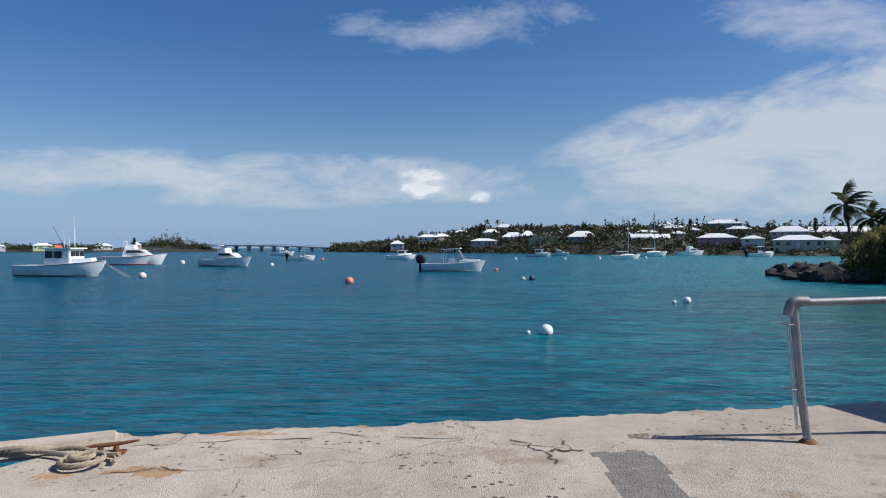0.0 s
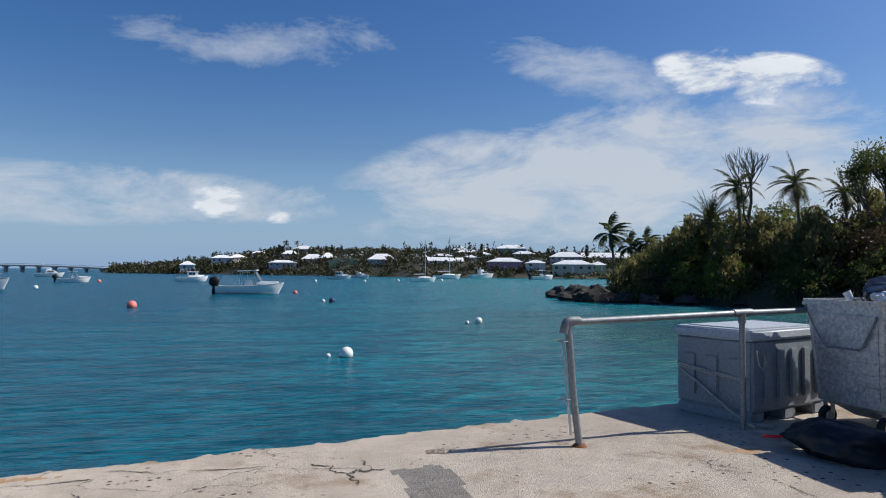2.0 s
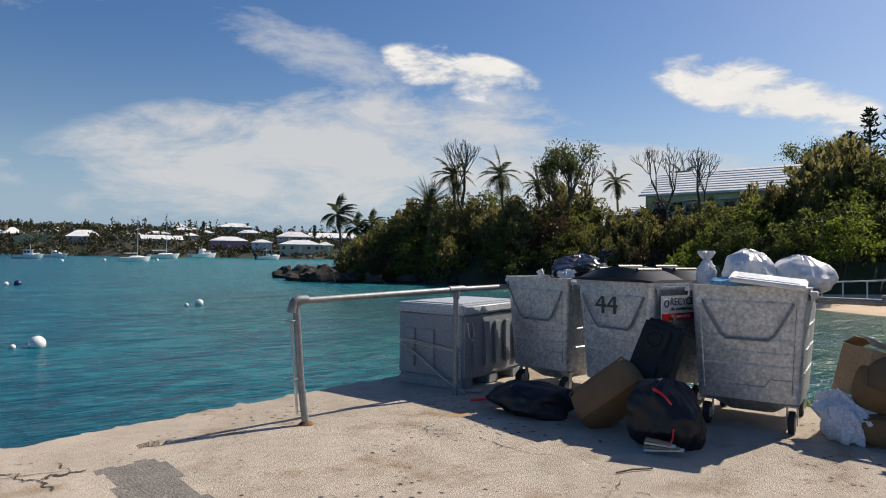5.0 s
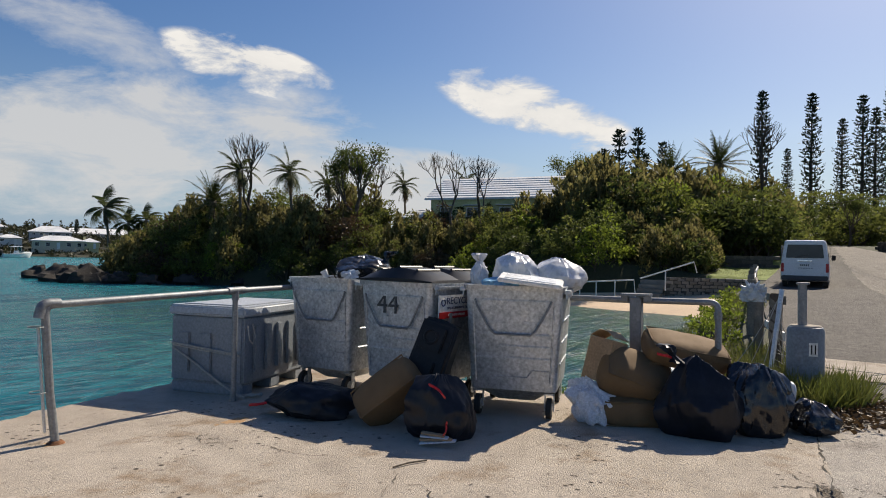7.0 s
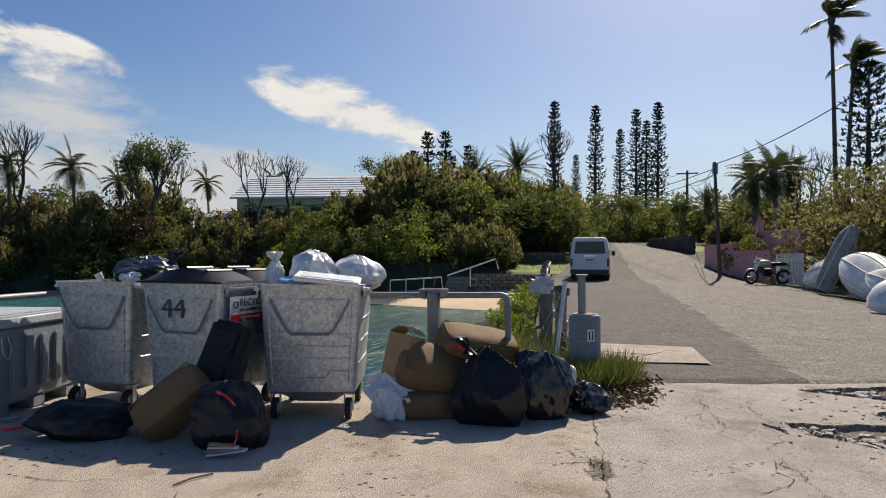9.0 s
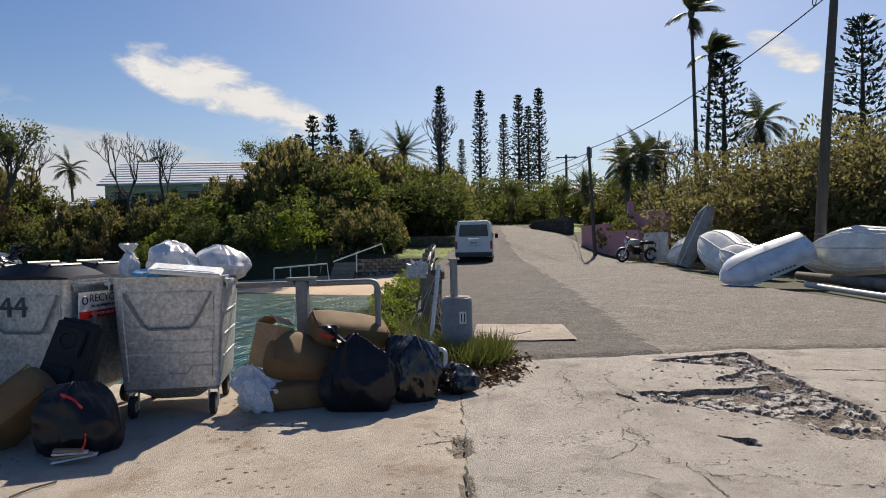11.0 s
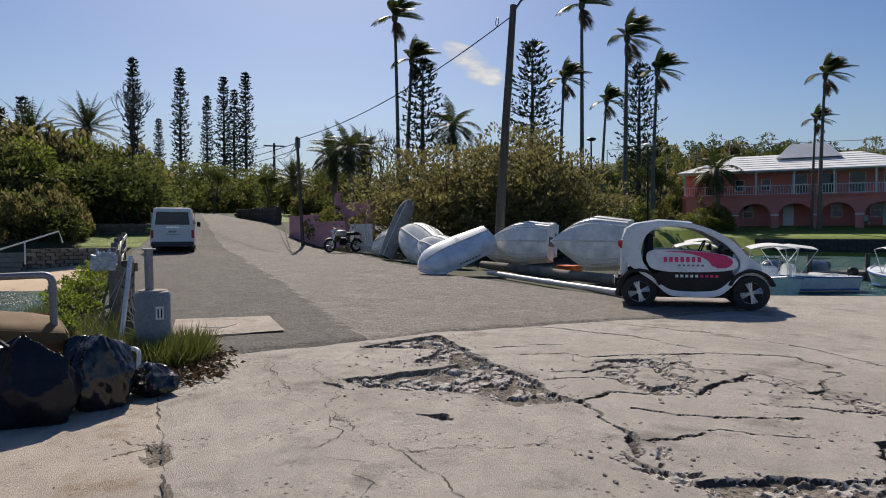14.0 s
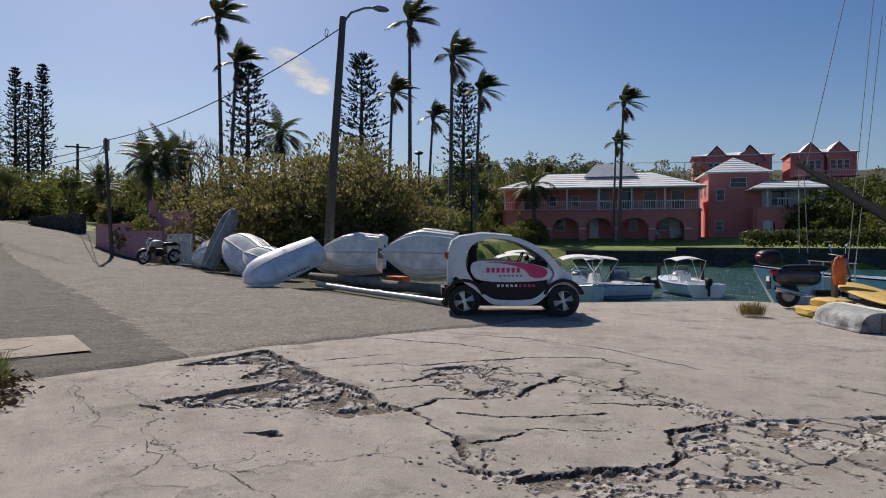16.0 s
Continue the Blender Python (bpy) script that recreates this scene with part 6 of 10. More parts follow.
def microcar():
    t = thing("electric_microcar", "tiny pale silver open-sided electric car with magenta stripe", "car", pose(10.16, -7.78, 0.0, 0, 0, -121.6) @ Matrix.Diagonal((1.04, 1.04, 1.02, 1)))
    outer = [(-0.84, 0.60), (-1.10, 0.80), (-1.10, 1.18), (-0.96, 1.37), (-0.50, 1.455), (0.0, 1.41), (0.42, 1.24), (0.74, 0.98), (0.84, 0.74), (0.66, 0.48), (0.46, 0.26), (0.30, 0.20), (-0.32, 0.20), (-0.46, 0.29), (-0.62, 0.46)]
    inner = [(-0.64, 0.62), (-0.76, 0.85), (-0.72, 1.12), (-0.60, 1.28), (-0.36, 1.35), (0.0, 1.315), (0.30, 1.17), (0.57, 0.95), (0.70, 0.74), (0.60, 0.56), (0.42, 0.37), (0.25, 0.31), (-0.30, 0.31), (-0.47, 0.40), (-0.57, 0.50)]
    inner = [(a + 0.16 * (c - a), b + 0.16 * (d - b)) for (a, b), (c, d) in zip(inner, outer)]
    so, si = smooth_loop(outer), smooth_loop(inner)
    for y0, y1 in ((-0.60, -0.50), (0.50, 0.60)):
        plate_strip(so, si, y0, y1).ob("side_frame", CAR_SILVER, t, bevel=0.012)
        out = -1 if y0 < 0 else 1
        ye = y0 if out < 0 else y1
        door = smooth_loop([(-0.60, 0.60), (-0.74, 0.80), (-0.70, 0.98), (-0.3, 0.98), (0.25, 0.94), (0.60, 0.86), (0.68, 0.74), (0.58, 0.62)], 2)
        d = slab(door, ye - 0.03 * (out < 0), ye + 0.03 * (out > 0)).ob("door", CAR_SILVER, t, "pale door panel with a magenta stripe", bevel=0.008)
        yy = ye + out * 0.034
        slab(smooth_loop([(-0.55, 0.955), (0.0, 0.955), (0.45, 0.90), (0.60, 0.80), (0.52, 0.68), (0.30, 0.68), (0.18, 0.84), (-0.10, 0.925)], 1), yy - 0.002, yy + 0.002).ob("stripe", MAGENTA, d, "magenta stripe")
        for k in range(7):
            Geo().box((-0.43 + k * 0.085, yy, 0.815), (0.055, 0.004, 0.085)).ob("letter_bar", MAGENTA, d)
        for k in range(6):
            Geo().box((-0.22 + k * 0.07, yy, 0.72), (0.04, 0.004, 0.03)).ob("letter_bar", mat("grey_film", (0.2, 0.2, 0.22), 0.5), d)
        low = smooth_loop([(-0.70, 0.64), (0.72, 0.64), (0.52, 0.32), (0.28, 0.25), (-0.33, 0.25), (-0.57, 0.34)], 2)
        lw = slab(low, ye - out * 0.045, ye - out * 0.015).ob("lower_door", BLACK_PLASTIC, t, "glossy black lower door")
        for k in range(9):
            Geo().box((-0.25 + k * 0.075, ye - out * 0.012, 0.545), (0.045, 0.004, 0.045)).ob("letter_bar", MAGENTA if k > 4 else WHITE, lw)
    # roof, back, nose, glass
    rings = []
    for q in (-0.58, -0.35, 0.0, 0.35, 0.58):
        k = 1 - (q / 0.58) ** 2
        rings.append([(-1.09, q, 1.16), (-1.03 - 0.03 * k, q, 1.32), (-0.90, q, 1.40 + 0.02 * k), (-0.5, q, 1.45 + 0.035 * k), (-0.02, q, 1.41 + 0.035 * k), (-0.02, q, 1.37), (-0.5, q, 1.40), (-0.88, q, 1.35), (-1.0, q, 1.28), (-1.05, q, 1.16)])
    Geo().loft(rings).ob("roof", CAR_SILVER, t, smooth=True, auto=50)
    Geo().loft([[(0.0, q, 1.40), (0.40, q, 1.22), (0.72, q, 0.96), (0.71, q, 0.94), (0.38, q, 1.20), (0.0, q, 1.38)] for q in (-0.5, 0, 0.5)]).ob("windscreen", GLASS_DARK, t, smooth=True)
    Geo().box((-1.06, 0, 0.86), (0.10, 1.0, 0.62), taper=(1, 0.95)).ob("rear_panel", CAR_SILVER, t, bevel=0.03)
    Geo().loft([[(0.70, q, 0.96), (0.95 + 0.1 * (1 - abs(q)), q, 0.74), (1.02 + 0.12 * (1 - abs(q)), q, 0.48), (0.95, q, 0.28), (0.6, q, 0.28), (0.6, q, 0.9)] for q in (-0.48, -0.25, 0.0, 0.25, 0.48)]).ob("nose", CAR_SILVER, t, smooth=True, auto=50)
    Geo().box((0, 0, 0.26), (2.0, 0.9, 0.16)).ob("chassis", BLACK_PLASTIC, t, bevel=0.03)
    Geo().box((-1.08, 0, 0.42), (0.26, 1.06, 0.26)).ob("rear_bumper", BLACK_PLASTIC, t, bevel=0.05)
    Geo().box((-1.215, 0, 0.44), (0.01, 0.30, 0.12)).ob("number_plate", WHITE, t)
    for x in (-0.83, 0.86):
        for y in (-0.52, 0.52):
            g = Geo()
            rr = []
            for i in range(9):
                a = math.pi * (0.10 + 0.80 * i / 8)
                c, s = math.cos(a), math.sin(a)
                rr.append([(x + 0.365 * c, y - 0.11, 0.29 + 0.375 * s), (x + 0.365 * c, y + 0.11, 0.29 + 0.375 * s), (x + 0.31 * c, y + 0.10, 0.29 + 0.32 * s), (x + 0.31 * c, y - 0.10, 0.29 + 0.32 * s)])
            g.loft(rr).ob("wheel_arch", BLACK_PLASTIC, t, "black plastic wheel arch", smooth=True, auto=50)
            wheel(t, x, y, 0.28, 0.15, 4)
    for y in (-0.45, 0.45):
        Geo().box((-1.10, y, 1.06), (0.10, 0.10, 0.13)).ob("tail_light", RED, t, "red tail light", bevel=0.02)
    Geo().box((0.50, 0, 0.86), (0.30, 0.96, 0.22), taper=(0.7, 0.95)).ob("dashboard", BLACK_PLASTIC, t, bevel=0.04)
    Geo().box((-0.92, 0, 1.02), (0.06, 0.94, 0.56)).ob("rear_lining", BLACK_PLASTIC, t, "black lining behind the seat", bevel=0.02)
    Geo().box((-0.45, -0.0, 0.62), (0.42, 0.40, 0.12)).ob("seat", BLACK_PLASTIC, t, bevel=0.04)
    Geo().box((-0.66, 0.0, 0.95), (0.18, 0.50, 0.66), taper=(0.7, 0.75)).ob("seat_back", BLACK_PLASTIC, t, bevel=0.05)
    Geo().ring((0, 0, 0), 0.15, 0.014, "x", 20, 6).ob("steering_wheel", BLACK_PLASTIC, t, smooth=True, m=pose(0.18, 0, 0.98, 0, 25))
    for y in (-0.66, 0.66):
        Geo().ball((0.40, y, 0.99), (0.05, 0.09, 0.07), 10, 7).tube([(0.45, y * 0.85, 0.92), (0.40, y, 0.97)], 0.012, 6).ob("mirror", BLACK_PLASTIC, t, smooth=True)
    Geo().box((-0.30, 0, 1.50), (0.14, 0.08, 0.05), taper=(0.5, 0.6)).ob("antenna", BLACK_PLASTIC, t, bevel=0.01)


microcar()


def van():
    t = thing("delivery_van", "white delivery van seen from behind, parked at the roadside", "van", pose(31.9, 2.08, 0.40, 0, 0, 1.5))
    sect = lambda x, w, z0, z1, r: [(x, -w, z0), (x, -w, z0 + 0.55), (x, -w * 0.97, z0 + 0.85), (x, -w * 0.86, z1 - r), (x, -w * 0.80, z1), (x, w * 0.80, z1), (x, w * 0.86, z1 - r), (x, w * 0.97, z0 + 0.85), (x, w, z0 + 0.55), (x, w, z0)]
    Geo().loft([sect(-2.10, 0.80, 0.36, 1.86, 0.08), sect(-2.0, 0.845, 0.30, 1.90, 0.09), sect(1.2, 0.845, 0.30, 1.92, 0.09), sect(1.7, 0.84, 0.30, 1.5, 0.09), sect(2.15, 0.80, 0.34, 1.1, 0.08)]).ob("body", VAN_WHITE, t, bevel=0.03)
    Geo().box((-2.085, 0, 1.46), (0.07, 1.38, 0.58), taper=(1, 0.9)).ob("rear_window", GLASS_DARK, t, "dark rear window", bevel=0.03)
    for y in (-0.77, 0.77):
        Geo().box((-2.10, y, 0.82), (0.07, 0.10, 0.34)).ob("tail_light", RED, t, "red tail light", bevel=0.012)
        Geo().box((-0.3, y * 1.098, 1.48), (3.0, 0.012, 0.46)).ob("side_window", GLASS_DARK, t)
        Geo().box((1.35, y * 1.25, 1.25), (0.10, 0.16, 0.22)).ob("mirror", BLACK_PLASTIC, t, bevel=0.02)
    Geo().box((-2.14, 0, 0.42), (0.16, 1.62, 0.18)).ob("bumper", mat("dark_bumper", (0.06, 0.06, 0.065), 0.6), t, bevel=0.03)
    p = Geo().box((-2.135, 0.0, 0.92), (0.02, 0.42, 0.16)).ob("number_plate", WHITE, t, "white number plate")
    for k in range(5):
        Geo().box((-2.148, -0.13 + 0.065 * k, 0.92), (0.004, 0.035, 0.075)).ob("plate_bar", BLACK_PLASTIC, p)
    Geo().box((-2.125, 0, 1.10), (0.03, 0.5, 0.05)).ob("handle", CHROME, t, bevel=0.01)
    Geo().tube([(-2.13, 0.25, 1.24), (-2.14, -0.12, 1.33)], 0.01, 6).ob("wiper", BLACK_PLASTIC, t)
    for k in range(6):
        Geo().box((-2.128, -0.25 + 0.09 * k, 0.80), (0.004, 0.05, 0.03)).ob("letter_bar", mat("grey_letter", (0.25, 0.27, 0.3), 0.5), t)
    for x in (-1.35, 1.3):
        for y in (-0.72, 0.72):
            wheel(t, x, y, 0.31, 0.19, 5, m=None)


van()


def motorcycle(m, label, tank_mat):
    t = thing("motorcycle", label, "motorcycle", m)
    for x in (-0.65, 0.65):
        g = Geo().ring((x, 0, 0.30), 0.245, 0.055, "y", 24, 8).ob("wheel", TYRE, t, "black tyre", smooth=True)
        r = Geo().ring((x, 0, 0.30), 0.20, 0.012, "y", 24, 6)
        for k in range(5):
            a = k * 1.2566
            r.tube([(x, 0, 0.30), (x + 0.2 * math.cos(a), 0, 0.30 + 0.2 * math.sin(a))], 0.012, 5)
        r.ob("rim", ALU, g, smooth=True)
    Geo().tube([(0.65, 0.07, 0.30), (0.42, 0.06, 0.92)], 0.022, 8).tube([(0.65, -0.07, 0.30), (0.42, -0.06, 0.92)], 0.022, 8).ob("fork", CHROME, t, smooth=True)
    Geo().tube([(0.42, 0, 0.85), (0.1, 0, 0.45), (-0.3, 0, 0.42), (-0.65, 0.03, 0.30)], 0.024, 8).tube([(0.4, 0, 0.82), (-0.1, 0, 0.72), (-0.75, 0, 0.78)], 0.022, 8).ob("frame_tube", BLACK_PLASTIC, t, smooth=True)
    Geo().ball((0.14, 0, 0.82), (0.27, 0.14, 0.13), 16, 10, power=0.8).ob("tank", tank_mat, t, "pale fuel tank", smooth=True)
    Geo().ball((-0.38, 0, 0.80), (0.40, 0.12, 0.07), 16, 8, power=0.7).ob("seat", BLACK_PLASTIC, t, smooth=True)
    Geo().box((0.02, 0, 0.47), (0.34, 0.22, 0.30)).ob("engine", BLACK_PLASTIC, t, bevel=0.05)
    Geo().tube([(0.15, -0.13, 0.42), (-0.1, -0.15, 0.28), (-0.75, -0.17, 0.36)], [0.025, 0.03, 0.045], 8).ob("exhaust", CHROME, t, smooth=True)
    Geo().tube([(0.34, 0.34, 1.02), (0.40, 0.1, 1.0), (0.40, -0.1, 1.0), (0.34, -0.34, 1.02)], 0.014, 6).ob("handlebar", BLACK_PLASTIC, t, smooth=True)
    Geo().ball((0.52, 0, 0.88), (0.08, 0.09, 0.09), 12, 8).ob("headlight", CHROME, t, smooth=True)
    Geo().box((-0.86, 0, 0.74), (0.10, 0.12, 0.06)).ob("tail_light", RED, t, bevel=0.01)
    Geo().loft([[(0.65 + 0.33 * math.cos(a), q, 0.30 + 0.33 * math.sin(a)) for a in (0.7, 1.1, 1.5, 1.9)] for q in (-0.06, 0, 0.06)], (False, False), False).ob("mudguard", BLACK_PLASTIC, t, smooth=True)
    Geo().tube([(-0.05, 0.12, 0.3), (-0.12, 0.26, 0.0)], 0.012, 6).ob("side_stand", BLACK_PLASTIC, t)
    for y in (-0.25, 0.25):
        Geo().tube([(0.36, y, 1.01), (0.34, y * 1.3, 1.15)], 0.006, 5).ball((0.34, y * 1.35, 1.17), (0.02, 0.06, 0.04), 8, 6).ob("mirror", BLACK_PLASTIC, t, smooth=True)


motorcycle(pose(28.7, -4.75, 0.42, -8, 0, 112), "black and silver motorcycle on its stand at the roadside", mat("silver_tank", (0.55, 0.56, 0.58), 0.3, 0.3))


def scooter():
    t = thing("motor_scooter", "dark grey motor scooter with top case on its stand", "scooter", pose(7.75, -13.9, 0.0, 0, 0, -128))
    for x in (-0.62, 0.66):
        w = Geo().ring((x, 0, 0.24), 0.185, 0.06, "y", 22, 8).ob("wheel", TYRE, t, "black tyre", smooth=True)
        Geo().ring((x, 0, 0.24), 0.13, 0.015, "y", 20, 6).tube([(x, -0.05, 0.24), (x, 0.05, 0.24)], 0.12, 10).ob("rim", ALU, w, smooth=True)
    dark = mat("dark_grey_paint", (0.05, 0.05, 0.055), 0.25, 0.2, coat=0.5)
    Geo().ball((-0.45, 0, 0.62), (0.48, 0.17, 0.20), 18, 12, power=0.75).ob("rear_body", dark, t, smooth=True)
    Geo().ball((-0.30, 0, 0.80), (0.45, 0.16, 0.08), 18, 10, power=0.7).ob("seat", BLACK_PLASTIC, t, smooth=True)
    Geo().loft([[(0.30, -0.2, 0.35), (0.40, 0, 0.33), (0.30, 0.2, 0.35)], [(0.48, -0.24, 0.65), (0.62, 0, 0.65), (0.48, 0.24, 0.65)], [(0.40, -0.16, 0.98), (0.55, 0, 1.0), (0.40, 0.16, 0.98)]], (True, True)).ob("leg_shield", dark, t, bevel=0.02)
    Geo().box((0.12, 0, 0.30), (0.5, 0.3, 0.12)).ob("footboard", BLACK_PLASTIC, t, bevel=0.03)
    Geo().tube([(0.48, 0, 0.9), (0.66, 0, 0.24)], 0.03, 8).ob("fork", BLACK_PLASTIC, t, smooth=True)
    Geo().tube([(0.32, 0.34, 1.08), (0.42, 0.0, 1.05), (0.32, -0.34, 1.08)], 0.016, 6).ob("handlebar", BLACK_PLASTIC, t, smooth=True)
    Geo().ball((-1.0, 0, 1.02), (0.24, 0.22, 0.16), 18, 12, power=0.75).ob("top_case", BLACK_PLASTIC, t, "black top case", smooth=True)
    Geo().ball((-1.17, 0, 1.04), (0.09, 0.16, 0.05), 12, 8).ob("case_reflector", RED, t, "red reflector", smooth=True)
    Geo().ball((-0.90, 0, 0.72), (0.10, 0.12, 0.06), 12, 8).ob("tail_light", RED, t, smooth=True)
    Geo().tube([(-0.2, -0.14, 0.25), (-0.55, -0.2, 0.30), (-0.95, -0.2, 0.40)], [0.03, 0.05, 0.06], 10).ob("exhaust", CHROME, t, smooth=True)
    Geo().box((-1.0, 0, 0.50), (0.02, 0.18, 0.26)).ob("mudguard", BLACK_PLASTIC, t, m=pose(0, 0, 0, 0, 0))
    Geo().box((-1.015, 0, 0.58), (0.01, 0.16, 0.10)).ob("number_plate", WHITE, t)
    for y in (-0.27, 0.27):
        Geo().tube([(0.36, y, 1.07), (0.34, y * 1.2, 1.22)], 0.007, 5).ball((0.34, y * 1.25, 1.25), (0.02, 0.07, 0.04), 8, 6).ob("mirror", CHROME, t, smooth=True)
    Geo().tube([(0.0, 0.1, 0.25), (-0.05, 0.2, 0.0)], 0.012, 6).tube([(0.0, -0.1, 0.25), (-0.05, -0.2, 0.0)], 0.012, 6).ob("stand", BLACK_PLASTIC, t)


scooter()


def hull_rings(L, B, D, keel_up=1, n=18, fine=2.4, stern=0.86, sheer=0.0):
    """Cross-sections from the transom to the bow, gunwale at z = 0."""
    rings = []
    for i in range(n):
        s = i / (n - 1)
        b = B / 2 * (stern + (1 - stern) * min(1, s / 0.4)) * (1 - max(0, (s - 0.42) / 0.585) ** fine)
        d = D * (1 - 0.45 * max(0, (s - 0.6) / 0.4) ** 2)
        x = -L / 2 + L * s
        sh = sheer * max(0, (s - 0.45) / 0.55) ** 2
        ring = []
        for k in range(13):
            a = math.pi * k / 12
            c, q = math.cos(a), math.sin(a)
            ring.append((x + 0.10 * L * max(0, s - 0.8) * (1 - q), b * math.copysign(abs(c) ** 0.62, c), keel_up * d * q ** 0.75 + sh))
        rings.append(ring)
    return rings


def dinghy(m, label, L=2.9, B=1.35, D=0.55, material=None, blunt=False, strakes=True, group="dinghies", fine=2.4):
    """A small boat bottom up; +z is its keel."""
    t = thing("dinghy", label, "dinghy", m, group)
    material = material or GELCOAT_DIRTY
    rings = hull_rings(L, B, D, 1, 18, fine if not blunt else 7, 0.86)
    Geo().loft(rings, (True, True), False).ob("hull", material, t, smooth=True, auto=50)
    for side in (0, -1):
        Geo().tube([(r[side][0], r[side][1], r[side][2] + 0.01) for r in rings], 0.03, 6).ob("gunwale", material, t, smooth=True)
    Geo().tube([(r[6][0], r[6][1], r[6][2] + 0.012) for r in rings[:-1]], 0.022, 6).ob("keel", LAP, t, smooth=True)
    if strakes:
        for k in (2, 3, 4, 8, 9, 10):
            Geo().tube([(r[k][0], r[k][1] * 1.004, r[k][2] + 0.003) for r in rings[:-1]], 0.011, 5).ob("strake", LAP, t, smooth=True)
    Geo().box((-L / 2 - 0.015, 0, D * 0.42), (0.03, 0.26, 0.28)).ob("motor_pad", WOOD_GREY if not blunt else BLACK_PLASTIC, t, bevel=0.008)
    return t


dinghy(leaning((24.25, -6.05, 1.40), (0.15, -0.93, 2.0), (-0.75, 0.75, 0.3)), "weathered brown flat-bottomed skiff stood on end against the bush", 2.3, 0.66, 0.20, mat("mouldy_hull", (0.42, 0.40, 0.35), 0.8, 0, (0.20, 0.185, 0.16), 3, 20, 0.4), True, False)
dinghy(pose(22.6, -6.5, 0.85, -55, -18, 12), "white dinghy leaning bottom outwards under the bush", 2.6, 1.4, 0.55)
dinghy(pose(20.6, -6.6, 0.55, -55, -14, 20), "small white dinghy on its side", 2.2, 1.2, 0.5)
d4 = dinghy(pose(17.75, -6.05, 0.66, -34, 20, 98), "white dinghy tipped up bottom outwards with peeling paint", 2.2, 1.0, 0.38, mat("peeling_gelcoat", (0.74, 0.77, 0.80), 0.4, 0, (0.68, 0.71, 0.75), 2, 3, 0.05, col3=(0.40, 0.39, 0.36), patch=0.57), True, False)
for k in range(7):
    Geo().box((-0.4 + k * 0.10, 0.585, 0.20), (0.055, 0.012, 0.035)).ob("letter_bar", BLACK_PLASTIC, d4)
dinghy(leaning((17.55, -7.95, 0.98), (0.80, 0.60, 0.0), (-0.60, 0.78, 0.14)), "white clinker dinghy lying on its side on logs", 2.0, 1.16, 0.46, fine=1.6)
dinghy(leaning((14.85, -8.60, 1.0), (0.80, 0.60, 0.02), (-0.60, 0.78, 0.14)), "white clinker dinghy with a battered side lying on logs", 2.0, 1.30, 0.50, fine=1.6)
dinghy(pose(19.0, -8.6, 0.80, -60, 10, 40), "white dinghy half hidden behind the others", 2.4, 1.2, 0.5)
dinghy(pose(26.3, -6.2, 0.75, -60, 10, 10), "pale dinghy leaning by the fence", 2.2, 1.2, 0.5)
t = thing("old_mast", "long white aluminium mast lying along the roadside", "mast", pose(12.0, -7.15, 0.10))
Geo().tube([(-0.4, -0.10, 0.03), (2.5, 0.12, 0.05), (5.0, 0.42, 0.10)], 0.062, 12).ob("tube", mat("white_spar", (0.70, 0.70, 0.68), 0.35, 0.3), t, smooth=True)
Geo().box((-0.5, -0.1, 0.03), (0.16, 0.13, 0.13)).ob("foot_fitting", BLACK_PLASTIC, t, bevel=0.02)
Geo().tube([(1.95, 0.07, 0.05), (2.15, 0.09, 0.05)], 0.070, 12).ob("sleeve", ALU, t, smooth=True)
for i, (a, b) in enumerate((((13.2, -8.5), (16.1, -7.9)), ((16.0, -8.0), (19.2, -7.4)))):
    t = thing("timber_log", "weathered round log under the dinghies", "log", pose(0, 0, 0), "logs under the dinghies")
    z = 0.14 + road_z(a[0])
    Geo().tube([(*a, z), ((a[0] + b[0]) / 2, (a[1] + b[1]) / 2 + 0.04, z + 0.03), (*b, z + 0.06)], [0.14, 0.13, 0.11], 10).ob("log", WOOD_GREY, t, smooth=True)
t = thing("orange_crate", "orange plastic crate beneath the dinghies", "crate", pose(16.3, -8.75, 0.12, 0, 0, 20))
Geo().box((0, 0, 0.14), (0.55, 0.4, 0.26), taper=(1.04, 1.05)).ob("crate", ORANGE, t, bevel=0.02)


# moored boats
def outboard(parent, x, y, z, s=1.0, material=None):
    g = Geo().ball((x - 0.05 * s, y, z + 0.42 * s), (0.24 * s, 0.17 * s, 0.22 * s), 14, 10, power=0.75).ob("outboard", material or BLACK_PLASTIC, parent, "dark outboard engine", smooth=True)
    Geo().tube([(x - 0.05 * s, y, z + 0.25 * s), (x - 0.10 * s, y, z - 0.35 * s)], [0.09 * s, 0.06 * s], 8).box((x + 0.06 * s, y, z + 0.15 * s), (0.16 * s, 0.14 * s, 0.22 * s)).ob("leg", material or BLACK_PLASTIC, g, smooth=True)


